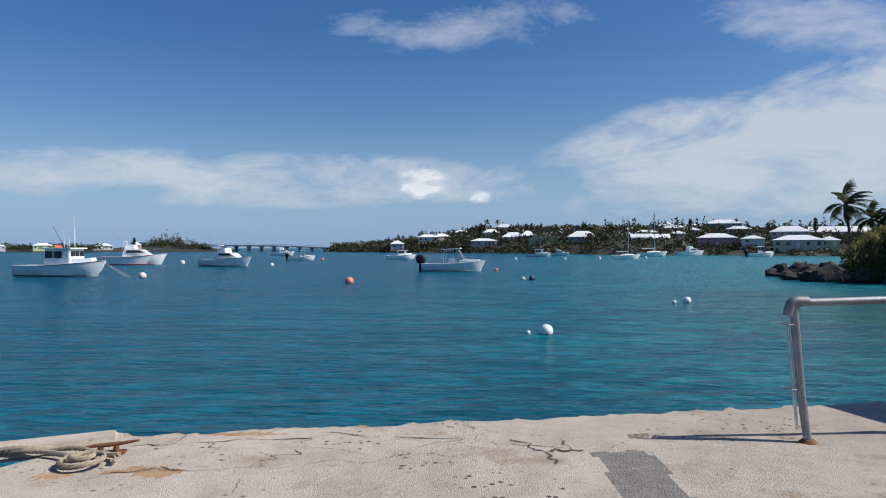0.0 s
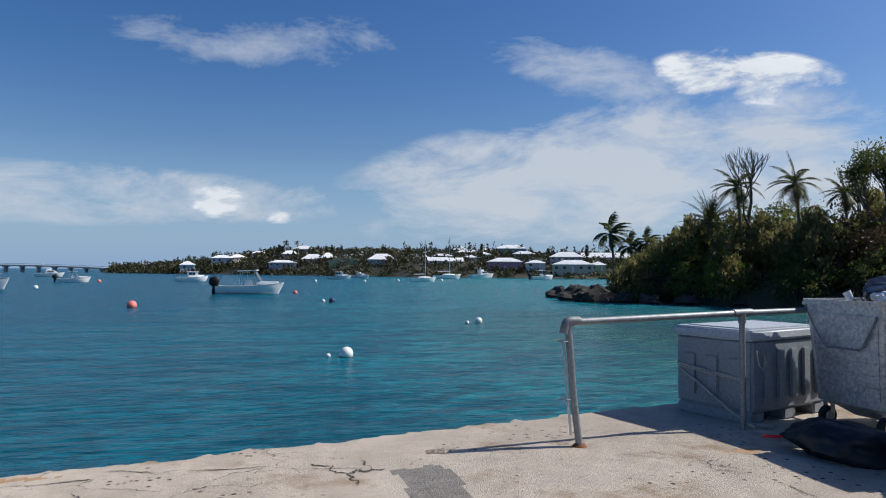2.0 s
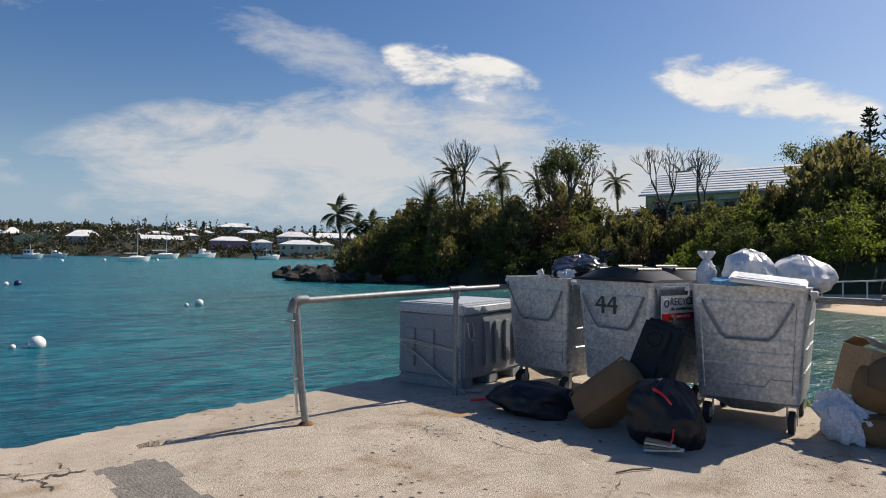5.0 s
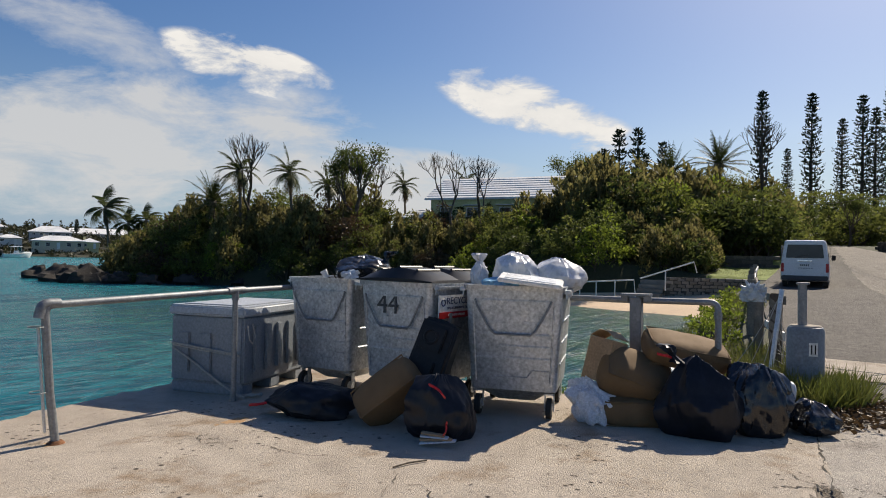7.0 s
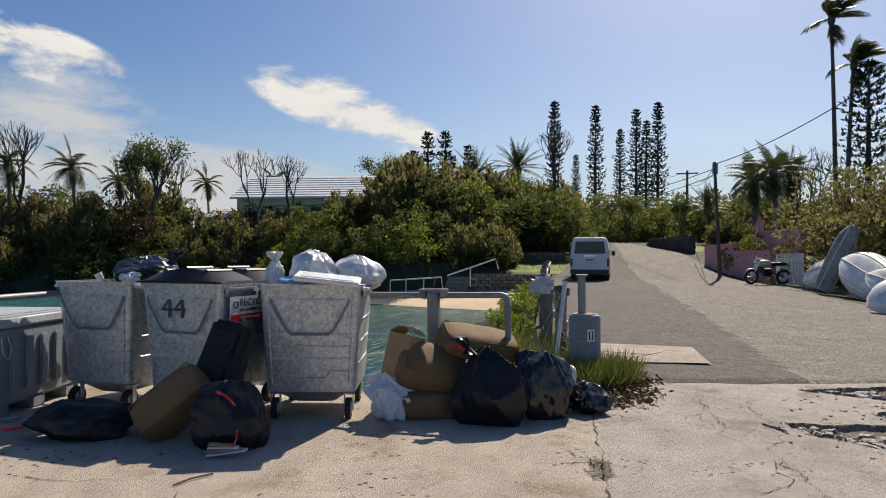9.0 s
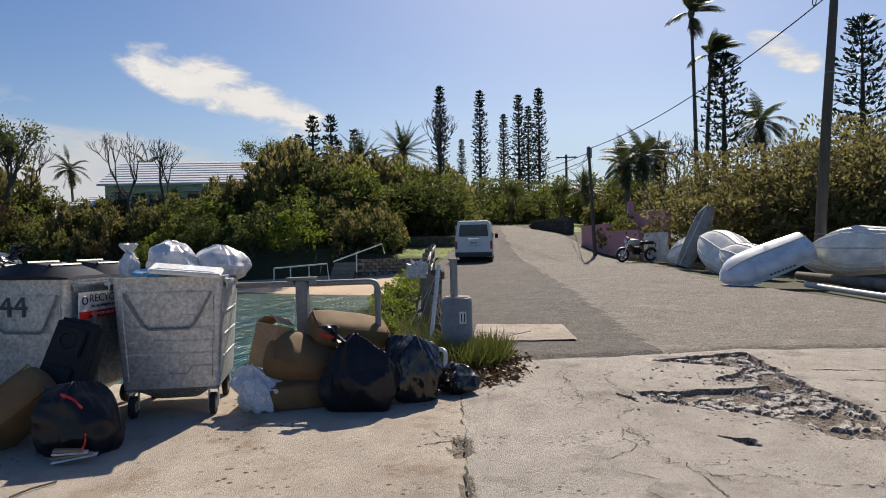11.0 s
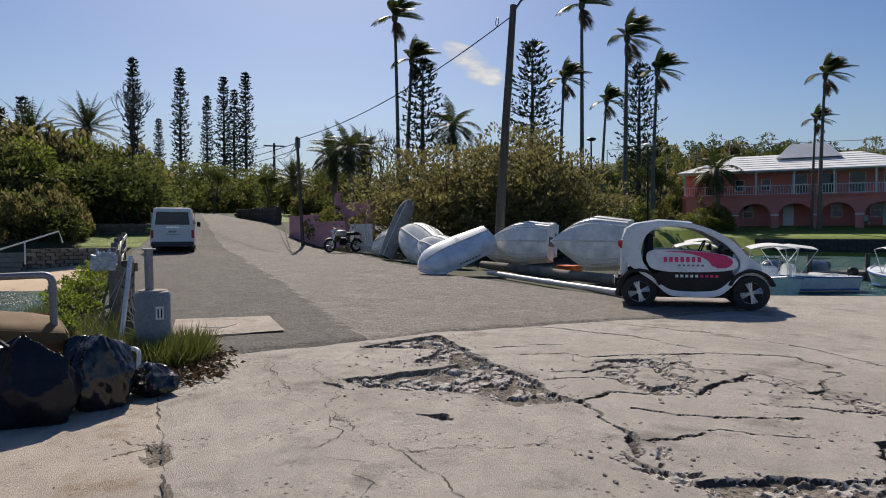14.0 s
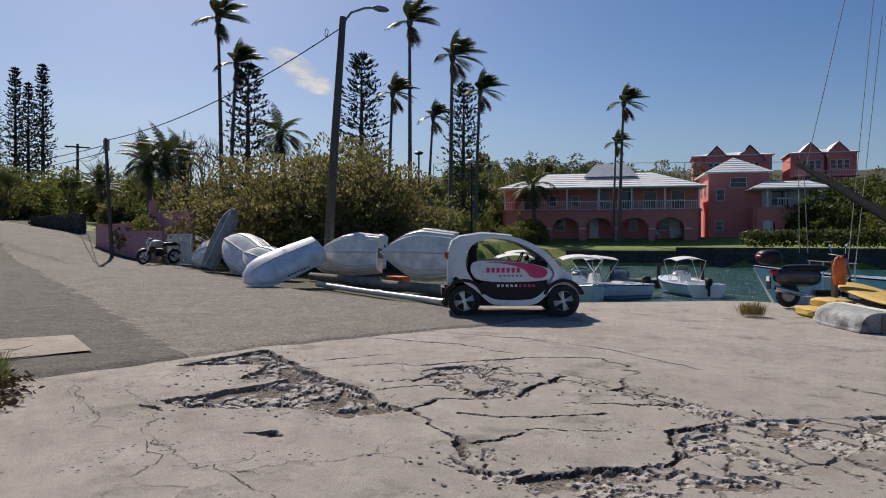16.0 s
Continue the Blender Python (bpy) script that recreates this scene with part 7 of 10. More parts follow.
def open_boat(m, label, L=6.2, B=2.1, kind="hardtop", band=None, name="motor_boat", group="moored boats"):
    t = thing(name, label, "boat", m, group)
    F = 0.75 * L / 6.2
    rings = []
    for i in range(20):
        s = i / 19
        b = B / 2 * (0.9 + 0.1 * min(1, s / 0.4)) * (1 - max(0, (s - 0.45) / 0.56) ** 2.6)
        x = -L / 2 + L * s
        zt = F * (1 + 0.45 * max(0, (s - 0.3) / 0.7) ** 1.6)
        fl = 1 - 0.22 * (1 - 0.3 * s)
        x2 = x - 0.09 * L * max(0, s - 0.55) / 0.45
        rings.append([(x, b, zt), (x, b * 0.97, zt - 0.12), (x2, b * fl, 0.05), (x2, b * 0.5, -0.18), (x2, 0, -0.28), (x2, -b * 0.5, -0.18), (x2, -b * fl, 0.05), (x, -b * 0.97, zt - 0.12), (x, -b, zt)])
    Geo().loft(rings, (True, True), False).ob("hull", GELCOAT, t, smooth=True, auto=40)
    deck = []
    for r in rings:
        (x, b, z) = r[0]
        drop = 0.30 if x < L * 0.12 else 0.04
        deck.append([(x, b, z), (x, b * 0.86, z + 0.01), (x, b * 0.84, z - drop), (x, -b * 0.84, z - drop), (x, -b * 0.86, z + 0.01), (x, -b, z)])
    Geo().loft(deck, (False, False), False).ob("deck", GELCOAT, t, smooth=True, auto=40)
    for side in (0, -1):
        Geo().tube([(r[side][0], r[side][1] * 1.01, r[side][2] - 0.03) for r in rings], 0.022, 6).ob("rub_rail", band or GALV_RAIL, t, smooth=True)
    if band:
        for j in (2, 6):
            Geo().tube([(r[j][0], r[j][1] * 1.01, r[j][2] + 0.02) for r in rings[:-2]], 0.035, 6).ob("boot_stripe", band, t, smooth=True)
    k = L / 6.2
    if kind == "hardtop":
        Geo().box((-0.1 * k, 0, F + 0.25 * k), (0.9 * k, 0.8 * k, 0.75 * k), taper=(0.75, 0.85)).ob("console", GELCOAT, t, bevel=0.06)
        Geo().box((0, 0, 0), (1.9 * k, 1.5 * k, 0.08 * k)).ob("hard_top", GELCOAT, t, "white hard top", bevel=0.035, m=pose(-0.25 * k, 0, F + 1.45 * k, 0, -3))
        for x, x2 in ((-0.95, -0.85), (-0.2, -0.2), (0.75, 0.35)):
            for y in (-0.6, 0.6):
                Geo().tube([(x * k, y * k, F), (x2 * k, y * k * 0.95, F + 1.43 * k)], 0.025 * k, 6).ob("top_post", ALU, t, smooth=True)
        Geo().loft([[(0.45 * k, q * k, F + 1.4 * k), (1.05 * k, q * k * 1.1, F + 0.45 * k), (1.02 * k, q * k * 1.1, F + 0.45 * k), (0.43 * k, q * k, F + 1.4 * k)] for q in (-0.6, 0.6)]).ob("windscreen", GLASS_DARK, t)
        Geo().loft([[(0.6 * k, q * 0.75 * k, F + 0.2), (1.05 * k, q * 0.66 * k, F + 0.45 * k), (2.6 * k, q * 0.25 * k, F + 0.42 * k), (2.6 * k, q * 0.25 * k, F + 0.2)] for q in (-1, 0, 1)]).ob("cabin_top", GELCOAT, t, smooth=True)
        outboard(t, -L / 2 - 0.15, 0, F * 0.4, 2.1 * k, NAVY if band is NAVY else None)
    elif kind == "cruiser":
        Geo().loft([[(-0.8 * k, q * 0.85 * k, F), (-0.6 * k, q * 0.8 * k, F + 0.75 * k), (0.9 * k, q * 0.7 * k, F + 0.7 * k), (1.7 * k, q * 0.5 * k, F + 0.2 * k), (1.7 * k, q * 0.5 * k, F)] for q in (-1, 0, 1)]).ob("cabin", GELCOAT, t, smooth=True, auto=30)
        for q in (-1, 1):
            Geo().loft([[(-0.4 * k, q * (0.80 + o) * k, F + 0.40 * k), (-0.35 * k, q * (0.79 + o) * k, F + 0.66 * k), (0.8 * k, q * (0.71 + o) * k, F + 0.62 * k), (1.2 * k, q * (0.66 + o) * k, F + 0.40 * k)] for o in (0.03, 0.07)]).ob("cabin_window", GLASS_DARK, t)
        Geo().box((-0.2 * k, 0, F + 0.95 * k), (1.0 * k, 1.2 * k, 0.45 * k), taper=(0.8, 0.9)).ob("flybridge", GELCOAT, t, bevel=0.05)
        Geo().tube([(-0.9 * k, 0.5 * k, F + 0.5 * k), (-0.7 * k, 0.45 * k, F + 1.5 * k), (-0.7 * k, -0.45 * k, F + 1.5 * k), (-0.9 * k, -0.5 * k, F + 0.5 * k)], 0.03 * k, 6).ob("arch", GELCOAT, t, smooth=True)
        for q in (-1, 1):
            Geo().tube([(-0.5 * k, q * 0.6 * k, F + 0.9 * k), (-1.6 * k, q * 1.0 * k, F + 2.6 * k)], 0.015 * k, 5).ob("outrigger", ALU, t)
        Geo().tube([(1.2 * k, 0.75 * k, F + 0.62 * k), (2.9 * k, 0.25 * k, F + 0.85 * k), (3.0 * k, 0, F + 0.85 * k), (2.9 * k, -0.25 * k, F + 0.85 * k), (1.2 * k, -0.75 * k, F + 0.62 * k)], 0.015 * k, 5).ob("bow_rail", CHROME, t, smooth=True)
    elif kind == "lobster":
        Geo().box((0.1 * k, 0, F + 0.55 * k), (1.9 * k, 1.6 * k, 1.1 * k), taper=(0.95, 0.92)).ob("wheelhouse", GELCOAT, t, bevel=0.05)
        Geo().box((0.05 * k, 0, F + 1.13 * k), (2.3 * k, 1.75 * k, 0.09 * k)).ob("roof", GELCOAT, t, bevel=0.03)
        for q in (-1, 1):
            for x in (-0.45, 0.2):
                Geo().box((x * k, q * 0.79 * k, F + 0.72 * k), (0.52 * k, 0.07, 0.46 * k)).ob("side_window", GLASS_DARK, t, bevel=0.01)
        for y in (-0.45, 0.0, 0.45):
            Geo().box((1.045 * k, y * k, F + 0.78 * k), (0.05, 0.38 * k, 0.36 * k)).ob("front_window", GLASS_DARK, t, bevel=0.01)
        Geo().loft([[(1.0 * k, q * 0.72 * k, F + 0.1), (1.05 * k, q * 0.62 * k, F + 0.42 * k), (2.2 * k, q * 0.3 * k, F + 0.5 * k), (2.3 * k, q * 0.25 * k, F + 0.2)] for q in (-1, 0, 1)]).ob("trunk_cabin", GELCOAT, t, smooth=True)
        for y, h in ((0.5, 2.3), (-0.5, 1.2), (0.0, 1.0), (0.6, 1.3)):
            Geo().tube([(0.5 * k, y * k, F + 1.1 * k), (0.42 * k, y * k, F + (1.1 + h) * k)], 0.012 * k, 5).ob("antenna", WHITE, t)
        Geo().tube([(-0.3 * k, 0.6 * k, F + 1.15 * k), (-1.4 * k, 0.9 * k, F + 2.6 * k)], 0.014 * k, 5).ob("outrigger", BLACK_PLASTIC, t)
        Geo().tube([(-0.4 * k, -0.35 * k, F + 1.25 * k), (-0.4 * k, 0.35 * k, F + 1.25 * k)], 0.08 * k, 8).ob("life_ring", ORANGE, t, "orange life float", smooth=True)
    elif kind == "bimini":
        Geo().box((0.0, 0, F + 0.28 * k), (0.5 * k, 0.75 * k, 0.62 * k), taper=(0.8, 0.9)).ob("console", GELCOAT, t, bevel=0.04)
        Geo().ring((-0.30 * k, 0, F + 0.62 * k), 0.15 * k, 0.014, "x", 16, 5).ob("steering_wheel", BLACK_PLASTIC, t, smooth=True)
        Geo().tube([(0.2 * k, -0.4 * k, F + 0.1), (0.22 * k, -0.38 * k, F + 1.0 * k), (0.22 * k, 0.38 * k, F + 1.0 * k), (0.2 * k, 0.4 * k, F + 0.1)], 0.016, 6).ob("grab_rail", CHROME, t, smooth=True)
        rr = []
        for i in range(9):
            q = -1 + 2 * i / 8
            rr.append([(-1.0 * k, q * 0.95 * k, F + (1.50 - 0.16 * q * q) * k), (0.0, q * 0.95 * k, F + (1.62 - 0.16 * q * q) * k), (1.0 * k, q * 0.95 * k, F + (1.52 - 0.16 * q * q) * k),
                       (1.0 * k, q * 0.94 * k, F + (1.49 - 0.16 * q * q) * k), (0.0, q * 0.94 * k, F + (1.59 - 0.16 * q * q) * k), (-1.0 * k, q * 0.94 * k, F + (1.47 - 0.16 * q * q) * k)])
        Geo().loft(rr).ob("sunshade", mat("white_canvas", (0.72, 0.72, 0.70), 0.8, 0, (0.62, 0.62, 0.60), 2, 60, 0.2), t, "white canvas sunshade", smooth=True)
        for x in (-1.0, 1.0):
            for q in (-1, 1):
                Geo().tube([(0.0, q * 0.95 * k, F), (x * k, q * 0.95 * k, F + 1.35 * k)], 0.014, 6).ob("shade_pole", ALU, t, smooth=True)
        Geo().box((-1.6 * k, 0, F + 0.02), (0.5 * k, 1.4 * k, 0.10)).ob("bench", GELCOAT, t, bevel=0.03)
        outboard(t, -L / 2 - 0.1, 0, F * 0.6, 1.1 * k)
    elif kind == "sail":
        Geo().ball((0.3 * k, 0, F + 0.05), (1.5 * k, 0.55 * k, 0.32 * k), 18, 8, power=0.7).ob("coachroof", GELCOAT, t, smooth=True)
        Geo().tube([(0.5 * k, 0, F), (0.5 * k, 0, F + 8.4 * k)], [0.07 * k, 0.05 * k], 8).ob("mast", ALU, t, smooth=True)
        Geo().tube([(0.5 * k, 0, F + 0.9 * k), (-2.2 * k, 0, F + 0.85 * k)], 0.09 * k, 8).ob("boom", ALU, t, smooth=True)
        for x, y in ((3.0, 0), (-3.0, 0), (0.3, 0.95), (0.3, -0.95)):
            Geo().tube([(x * k, y * k, F + 0.2), (0.5 * k, 0, F + 8.3 * k)], 0.012 * k, 4).ob("stay", GALV_RAIL, t)
    return t


def afloat(x, y, rz, label, L, kind, band=None, name="motor_boat"):
    open_boat(pose(x, y, SEA + 0.02, 0, 0, rz), label, L, L * (0.34 if kind != "sail" else 0.27), kind, band, name)


afloat(1.6, 60.4, -12, "white open motor boat with hard top and black outboard, moored", 5.6, "hardtop", mat("pale_green_boot", (0.25, 0.36, 0.30), 0.5))
afloat(-28.0, 51.0, -8, "white wooden lobster boat with wheelhouse and tall aerials at a mooring", 6.9, "lobster", BLACK_PLASTIC, "fishing_boat")
afloat(-39.0, 87.0, 8, "white sport-fishing cruiser with outriggers at a mooring", 8.2, "cruiser", RED, "motor_cruiser")
afloat(-24.2, 78.0, -20, "white motor cruiser with dark bottom at a mooring", 6.6, "cruiser", NAVY, "motor_cruiser")
afloat(-43.5, 190, 5, "distant white sport-fishing boat with outriggers", 6.5, "cruiser", None, "motor_cruiser")
afloat(-23.2, 116, 10, "small white motor boat at a mooring", 4.6, "hardtop")
afloat(-6.6, 125, 12, "white motor boat with cabin at a mooring", 5.4, "lobster", None, "fishing_boat")
afloat(22.9, 151, -14, "dark-hulled cabin boat across the bay", 5.4, "lobster", NAVY, "fishing_boat")
afloat(31.2, 171, -25, "white motor cruiser across the bay", 5.0, "cruiser", None, "motor_cruiser")
afloat(33.9, 120.5, 4, "white sailing boat with bare mast at a mooring", 5.2, "sail", None, "sailing_boat")
afloat(50.5, 157.5, 0, "white sailing yacht with tall bare mast at a mooring", 7.0, "sail", NAVY, "sailing_boat")
afloat(67.3, 178, 10, "white sport-fishing cruiser across the bay", 7.6, "cruiser", None, "motor_cruiser")
afloat(88.0, 196, -20, "white motor boat with raised outriggers across the bay", 5.6, "cruiser", None, "motor_cruiser")
afloat(70.2, 145.5, 6, "white motor boat with dark outboard across the bay", 6.2, "hardtop")
afloat(93.9, 173.5, -8, "white motor cruiser by the far shore", 8.6, "cruiser", NAVY, "motor_cruiser")
# hire boats in the creek
for x, y, rz, L in ((17.4, -16.4, 150, 4.4), (18.9, -18.7, 72, 4.2), (18.3, -23.2, -28, 4.0), (20.2, -15.8, 148, 4.4), (23.0, -18.4, 150, 4.6)):
    open_boat(pose(x, y, SEA + 0.02, 0, 0, rz), "white hire boat with canvas sunshade moored in the creek", L, 1.75, "bimini", BLUE, "hire_boat", "hire boats")


def jet_ski(m):
    t = thing("jet_ski", "grey and white jet ski tied at the dock", "jet ski", m, "jet skis")
    Geo().loft(hull_rings(2.9, 1.1, 0.4, -1, 14), (True, True), False).ob("hull", GELCOAT, t, smooth=True)
    Geo().ball((0.45, 0, 0.28), (0.75, 0.40, 0.34), 16, 10, power=0.8).ob("hood", mat("grey_shell", (0.22, 0.24, 0.26), 0.35), t, smooth=True)
    Geo().ball((-0.45, 0, 0.30), (0.65, 0.24, 0.24), 16, 10, power=0.7).ob("seat", BLACK_PLASTIC, t, smooth=True)
    Geo().tube([(0.25, -0.38, 0.72), (0.35, 0, 0.66), (0.25, 0.38, 0.72)], 0.025, 6).ob("handlebar", BLACK_PLASTIC, t, smooth=True)


for x, y in ((23.6, -25.2), (21.6, -27.2), (24.6, -23.6)):
    jet_ski(pose(x, y, SEA + 0.15, 0, 0, 120))
t = thing("floating_dock", "weathered plank dock between the hire boats", "dock", pose(21.9, -25.2, SEA + 0.32, 0, 0, 80))
for i in range(26):
    Geo().box((-3.1 + i * 0.25, 0, 0.03), (0.22, 1.3, 0.045)).ob("plank", WOOD_GREY, t)
for y in (-0.5, 0.5):
    Geo().box((0, y, -0.12), (6.4, 0.14, 0.22)).ob("beam", WOOD_GREY, t)
for x in (-2.6, 0.0, 2.6):
    Geo().tube([(x, 0.72, -1.2), (x, 0.72, 0.8)], 0.09, 10).ob("dock_post", WOOD_POLE, t, smooth=True)


# mooring floats
def buoy(x, y, r, material, label):
    t = thing("mooring_buoy", label, "buoy", pose(x, y, SEA), "mooring buoys")
    Geo().ball((0, 0, r * 0.45), (r, r, r), 20, 14).ob("float", material, t, smooth=True)
    Geo().ring((0, 0, r * 0.02), r * 0.93, r * 0.07, "z", 20, 6).ob("waterline_band", BLACK_PLASTIC, t, smooth=True)
    Geo().tube([(0, 0, r * 1.38), (0, 0, r * 1.6)], r * 0.10, 8).ob("eye", GALV_RAIL, t, smooth=True)


CORAL = mat("faded_coral_plastic", (0.80, 0.22, 0.17), 0.5, 0, (0.72, 0.2, 0.16), 3, 20, 0.1)
for x, y, r, c, l in ((2.80, 16.7, 0.17, WHITE, "large white mooring ball afloat"), (2.37, 16.8, 0.06, WHITE, "small white pick-up float"), (9.72, 26.0, 0.15, WHITE, "white mooring ball afloat"), (9.12, 25.7, 0.08, WHITE, "small white pick-up float"),
                      (6.3, 44.2, 0.20, NAVY, "dark blue mooring ball"), (5.82, 44.8, 0.13, WHITE, "white float beside the blue ball"), (-5.15, 40.6, 0.26, CORAL, "faded coral-red mooring ball"), (5.43, 61.0, 0.20, CORAL, "small reddish float near the motor boat"),
                      (-21.1, 48.8, 0.27, mat("pale_pink_plastic", (0.80, 0.62, 0.56), 0.5), "pale pink mooring ball"), (-34.6, 92, 0.32, WHITE, "white mooring ball far off"), (-19.4, 79.6, 0.24, WHITE, "white mooring ball far off"),
                      (-19.5, 115, 0.3, CORAL, "reddish float far off"), (13.7, 117, 0.28, WHITE, "white float far off"), (22.1, 116, 0.28, WHITE, "white float far off"), (39.2, 126, 0.3, WHITE, "white float far off"), (29.5, 122, 0.3, WHITE, "white float far off")):
    buoy(x, y, r, c, l)
t = thing("mooring_line", "slack mooring lines from the lobster boat's bow", "rope", pose(0, 0, 0))
Geo().tube([(-24.6, 50.6, 0.15), (-23.6, 50.0, -0.3), (-22.6, 49.6, -0.82)], 0.03, 5).tube([(-24.6, 50.6, 0.15), (-23.2, 50.1, -0.45), (-22.4, 49.8, -0.82)], 0.03, 5).ob("line", ROPE, t)

# boom and rigging of the yacht alongside
t = thing("yacht_rigging", "black boom with furled sail and slack ropes of a yacht alongside", "rigging", pose(0, 0, 0))
Geo().tube([(11.25, -19.14, 3.60), (9.4, -17.8, 2.72), (7.3, -16.2, 1.72)], [0.06, 0.10, 0.12], 12).ob("boom", BOOM_BLACK, t, smooth=True)
for a, b in (((9.35, -17.9, 7.5), (11.3, -19.6, 3.4)), ((11.2, -19.1, 3.5), (12.19, -20.91, 1.0)), ((11.1, -19.2, 3.5), (11.8, -20.7, 1.0)), ((10.5, -21.8, 8.6), (11.94, -23.3, 0.4)), ((10.3, -21.9, 8.1), (11.7, -23.3, 0.4))):
    Geo().tube([a, tuple((Vector(a) + Vector(b)) / 2 + Vector((0, 0, -0.06))), b], 0.011, 5).ob("rope", ROPE, t)
Geo().tube([(9.2, -23.5, 0.2), (9.2, -23.5, 12)], 0.025, 6).ob("mast", ALU, t, smooth=True)
open_boat(pose(10.6, -22.9, SEA + 0.05, 0, 0, 40), "white yacht hull alongside with guard rails", 7.5, 2.3, "plain", NAVY, "sailing_boat")
t = thing("guard_rail", "thin guard rail by the yacht", "railing", pose(8.4, -16.6, 0, 0, 0, -38))
for x in (0, 0.8, 1.6, 2.4):
    Geo().tube([(x, 0, -0.6), (x, 0, 0.85)], 0.018, 6).ob("post", ALU, t)
for z in (0.45, 0.83):
    Geo().tube([(-0.1, 0, z), (2.5, 0, z)], 0.014, 6).ob("rail", WOOD_GREY if z > 0.6 else ALU, t)

# clutter on the hard
YEL = mat("faded_yellow_foam", (0.62, 0.40, 0.08), 0.7, 0, (0.5, 0.32, 0.07), 3, 30, 0.2)
sack("float_bag", "faded yellow padded float on the concrete", (6.95, -12.25, 0.0), (0.45, 0.22, 0.10), YEL, 71, 0.12, -35, cat="float", power=0.6)
sack("float_bag", "faded yellow padded float lying on another", (6.75, -12.45, 0.16), (0.42, 0.22, 0.10), YEL, 73, 0.12, -25, cat="float", power=0.6)
t = thing("paddle_board", "faded yellow paddle board leaning on the timber", "board", pose(6.3, -12.9, 0.42, 0, -6, -40))
Geo().ball((0, 0, 0), (1.2, 0.34, 0.06), 22, 8, power=0.8).ob("board", YEL, t, smooth=True)
d = dinghy(pose(5.95, -11.55, 0.0, 0, 0, -38), "grey weathered upturned dinghy with black mould on the concrete", 2.2, 0.95, 0.30, mat("mouldy_grey", (0.34, 0.36, 0.35), 0.7, 0, (0.22, 0.23, 0.23), 4, 30, 0.3, col3=(0.05, 0.05, 0.05), patch=0.5), False, False, "upturned dinghies")
for i in range(3):
    t = thing("timber_log", "weathered round log stacked on the concrete", "log", pose(6.35, -12.5 - 0.22 * i, 0.10 + 0.02 * i, 0, 0, -38), "stacked logs")
    Geo().tube([(-1.0, 0, 0.05), (1.0, 0.02, 0.06)], [0.10, 0.085], 10).ob("log", WOOD_GREY, t, smooth=True)
sack("life_jacket", "orange life jacket hung on a post", (6.85, -12.9, 0.55), (0.10, 0.13, 0.30), ORANGE, 77, 0.3, 0, cat="life jacket", power=0.7)
t = thing("short_post", "weathered timber post on the quay's edge", "post", pose(6.98, -12.98, 0))
Geo().box((0, 0, 0.5), (0.09, 0.09, 1.0)).ob("post", WOOD_GREY, t, bevel=0.008)


# ---- plants ----
def leaf_quads(pts, dirs, length, width, droop=0.0, rs=random):
    """Pointed leaves as two bent triangles each: (verts, faces)."""
    v, f = [], []
    for p, d in zip(pts, dirs):
        L, w = length * rs.uniform(0.7, 1.3), width * rs.uniform(0.7, 1.3)
        d = Vector(d).normalized()
        s = d.cross(Vector((rs.gauss(0, 1), rs.gauss(0, 1), rs.gauss(0, 1)))).normalized() * w * 0.5
        p = Vector(p)
        n = len(v)
        q = p + d * L * 0.5
        e = p + d * L + Vector((0, 0, -droop * L))
        v += [p, q + s, e, q - s]
        f.append((n, n + 1, n + 2, n + 3))
    return v, f


def shrub(name, label, category, R, H, clumps, per, leaf, material, seed, upright=0.3, stems=True, group="shrubs", spiky=False):
    """A bush of leafy clumps on stems, with gaps and an uneven top."""
    rs = random.Random(seed)
    t = thing(name, label, category, None, group)
    g, st = Geo(), Geo()
    for c in range(clumps):
        a, r = rs.uniform(0, 6.283), R * math.sqrt(rs.random()) * 0.92
        top = H * (1 - 0.55 * (r / R) ** 2) * rs.uniform(0.62, 1.12)
        z = top * (rs.random() ** 0.55)
        cc = Vector((r * math.cos(a), r * math.sin(a), max(0.12, z)))
        k = rs.uniform(0.6, 1.25) * R * 0.22
        pts, dirs = [], []
        for _ in range(per):
            d = Vector((rs.gauss(0, 1), rs.gauss(0, 1), rs.gauss(0, 1) + upright)).normalized()
            if spiky:
                p = cc + Vector((d.x * k * 0.5, d.y * k * 0.5, rs.uniform(-1, 1.6) * k))
                d = Vector((d.x * 0.5, d.y * 0.5, 1.0))
            else:
                p = cc + Vector((d.x * k, d.y * k, d.z * k * 0.8)) * rs.uniform(0.45, 1.0)
            pts.append(p)
            dirs.append(d + Vector((rs.gauss(0, 0.5), rs.gauss(0, 0.5), rs.gauss(0, 0.5) + upright)))
        g.add(*leaf_quads(pts, dirs, leaf, leaf * 0.42, 0.15, rs))
        if stems and c % 3 == 0:
            st.tube([(rs.uniform(-0.2, 0.2) * R, rs.uniform(-0.2, 0.2) * R, -0.3), cc * 0.55 + Vector((0, 0, 0.1)), cc], [0.05, 0.03, 0.012], 5)
    g.ob("crown", material, t)
    if stems:
        st.ob("stem", BARK, t, "brown branching stems")
    return t


def place(proto, x, y, z, s=1.0, rz=None, sz=None):
    rz = random.uniform(0, 360) if rz is None else rz
    return copy_thing(proto, pose(x, y, z, 0, 0, rz) @ Matrix.Diagonal((s, s, sz or s, 1)))


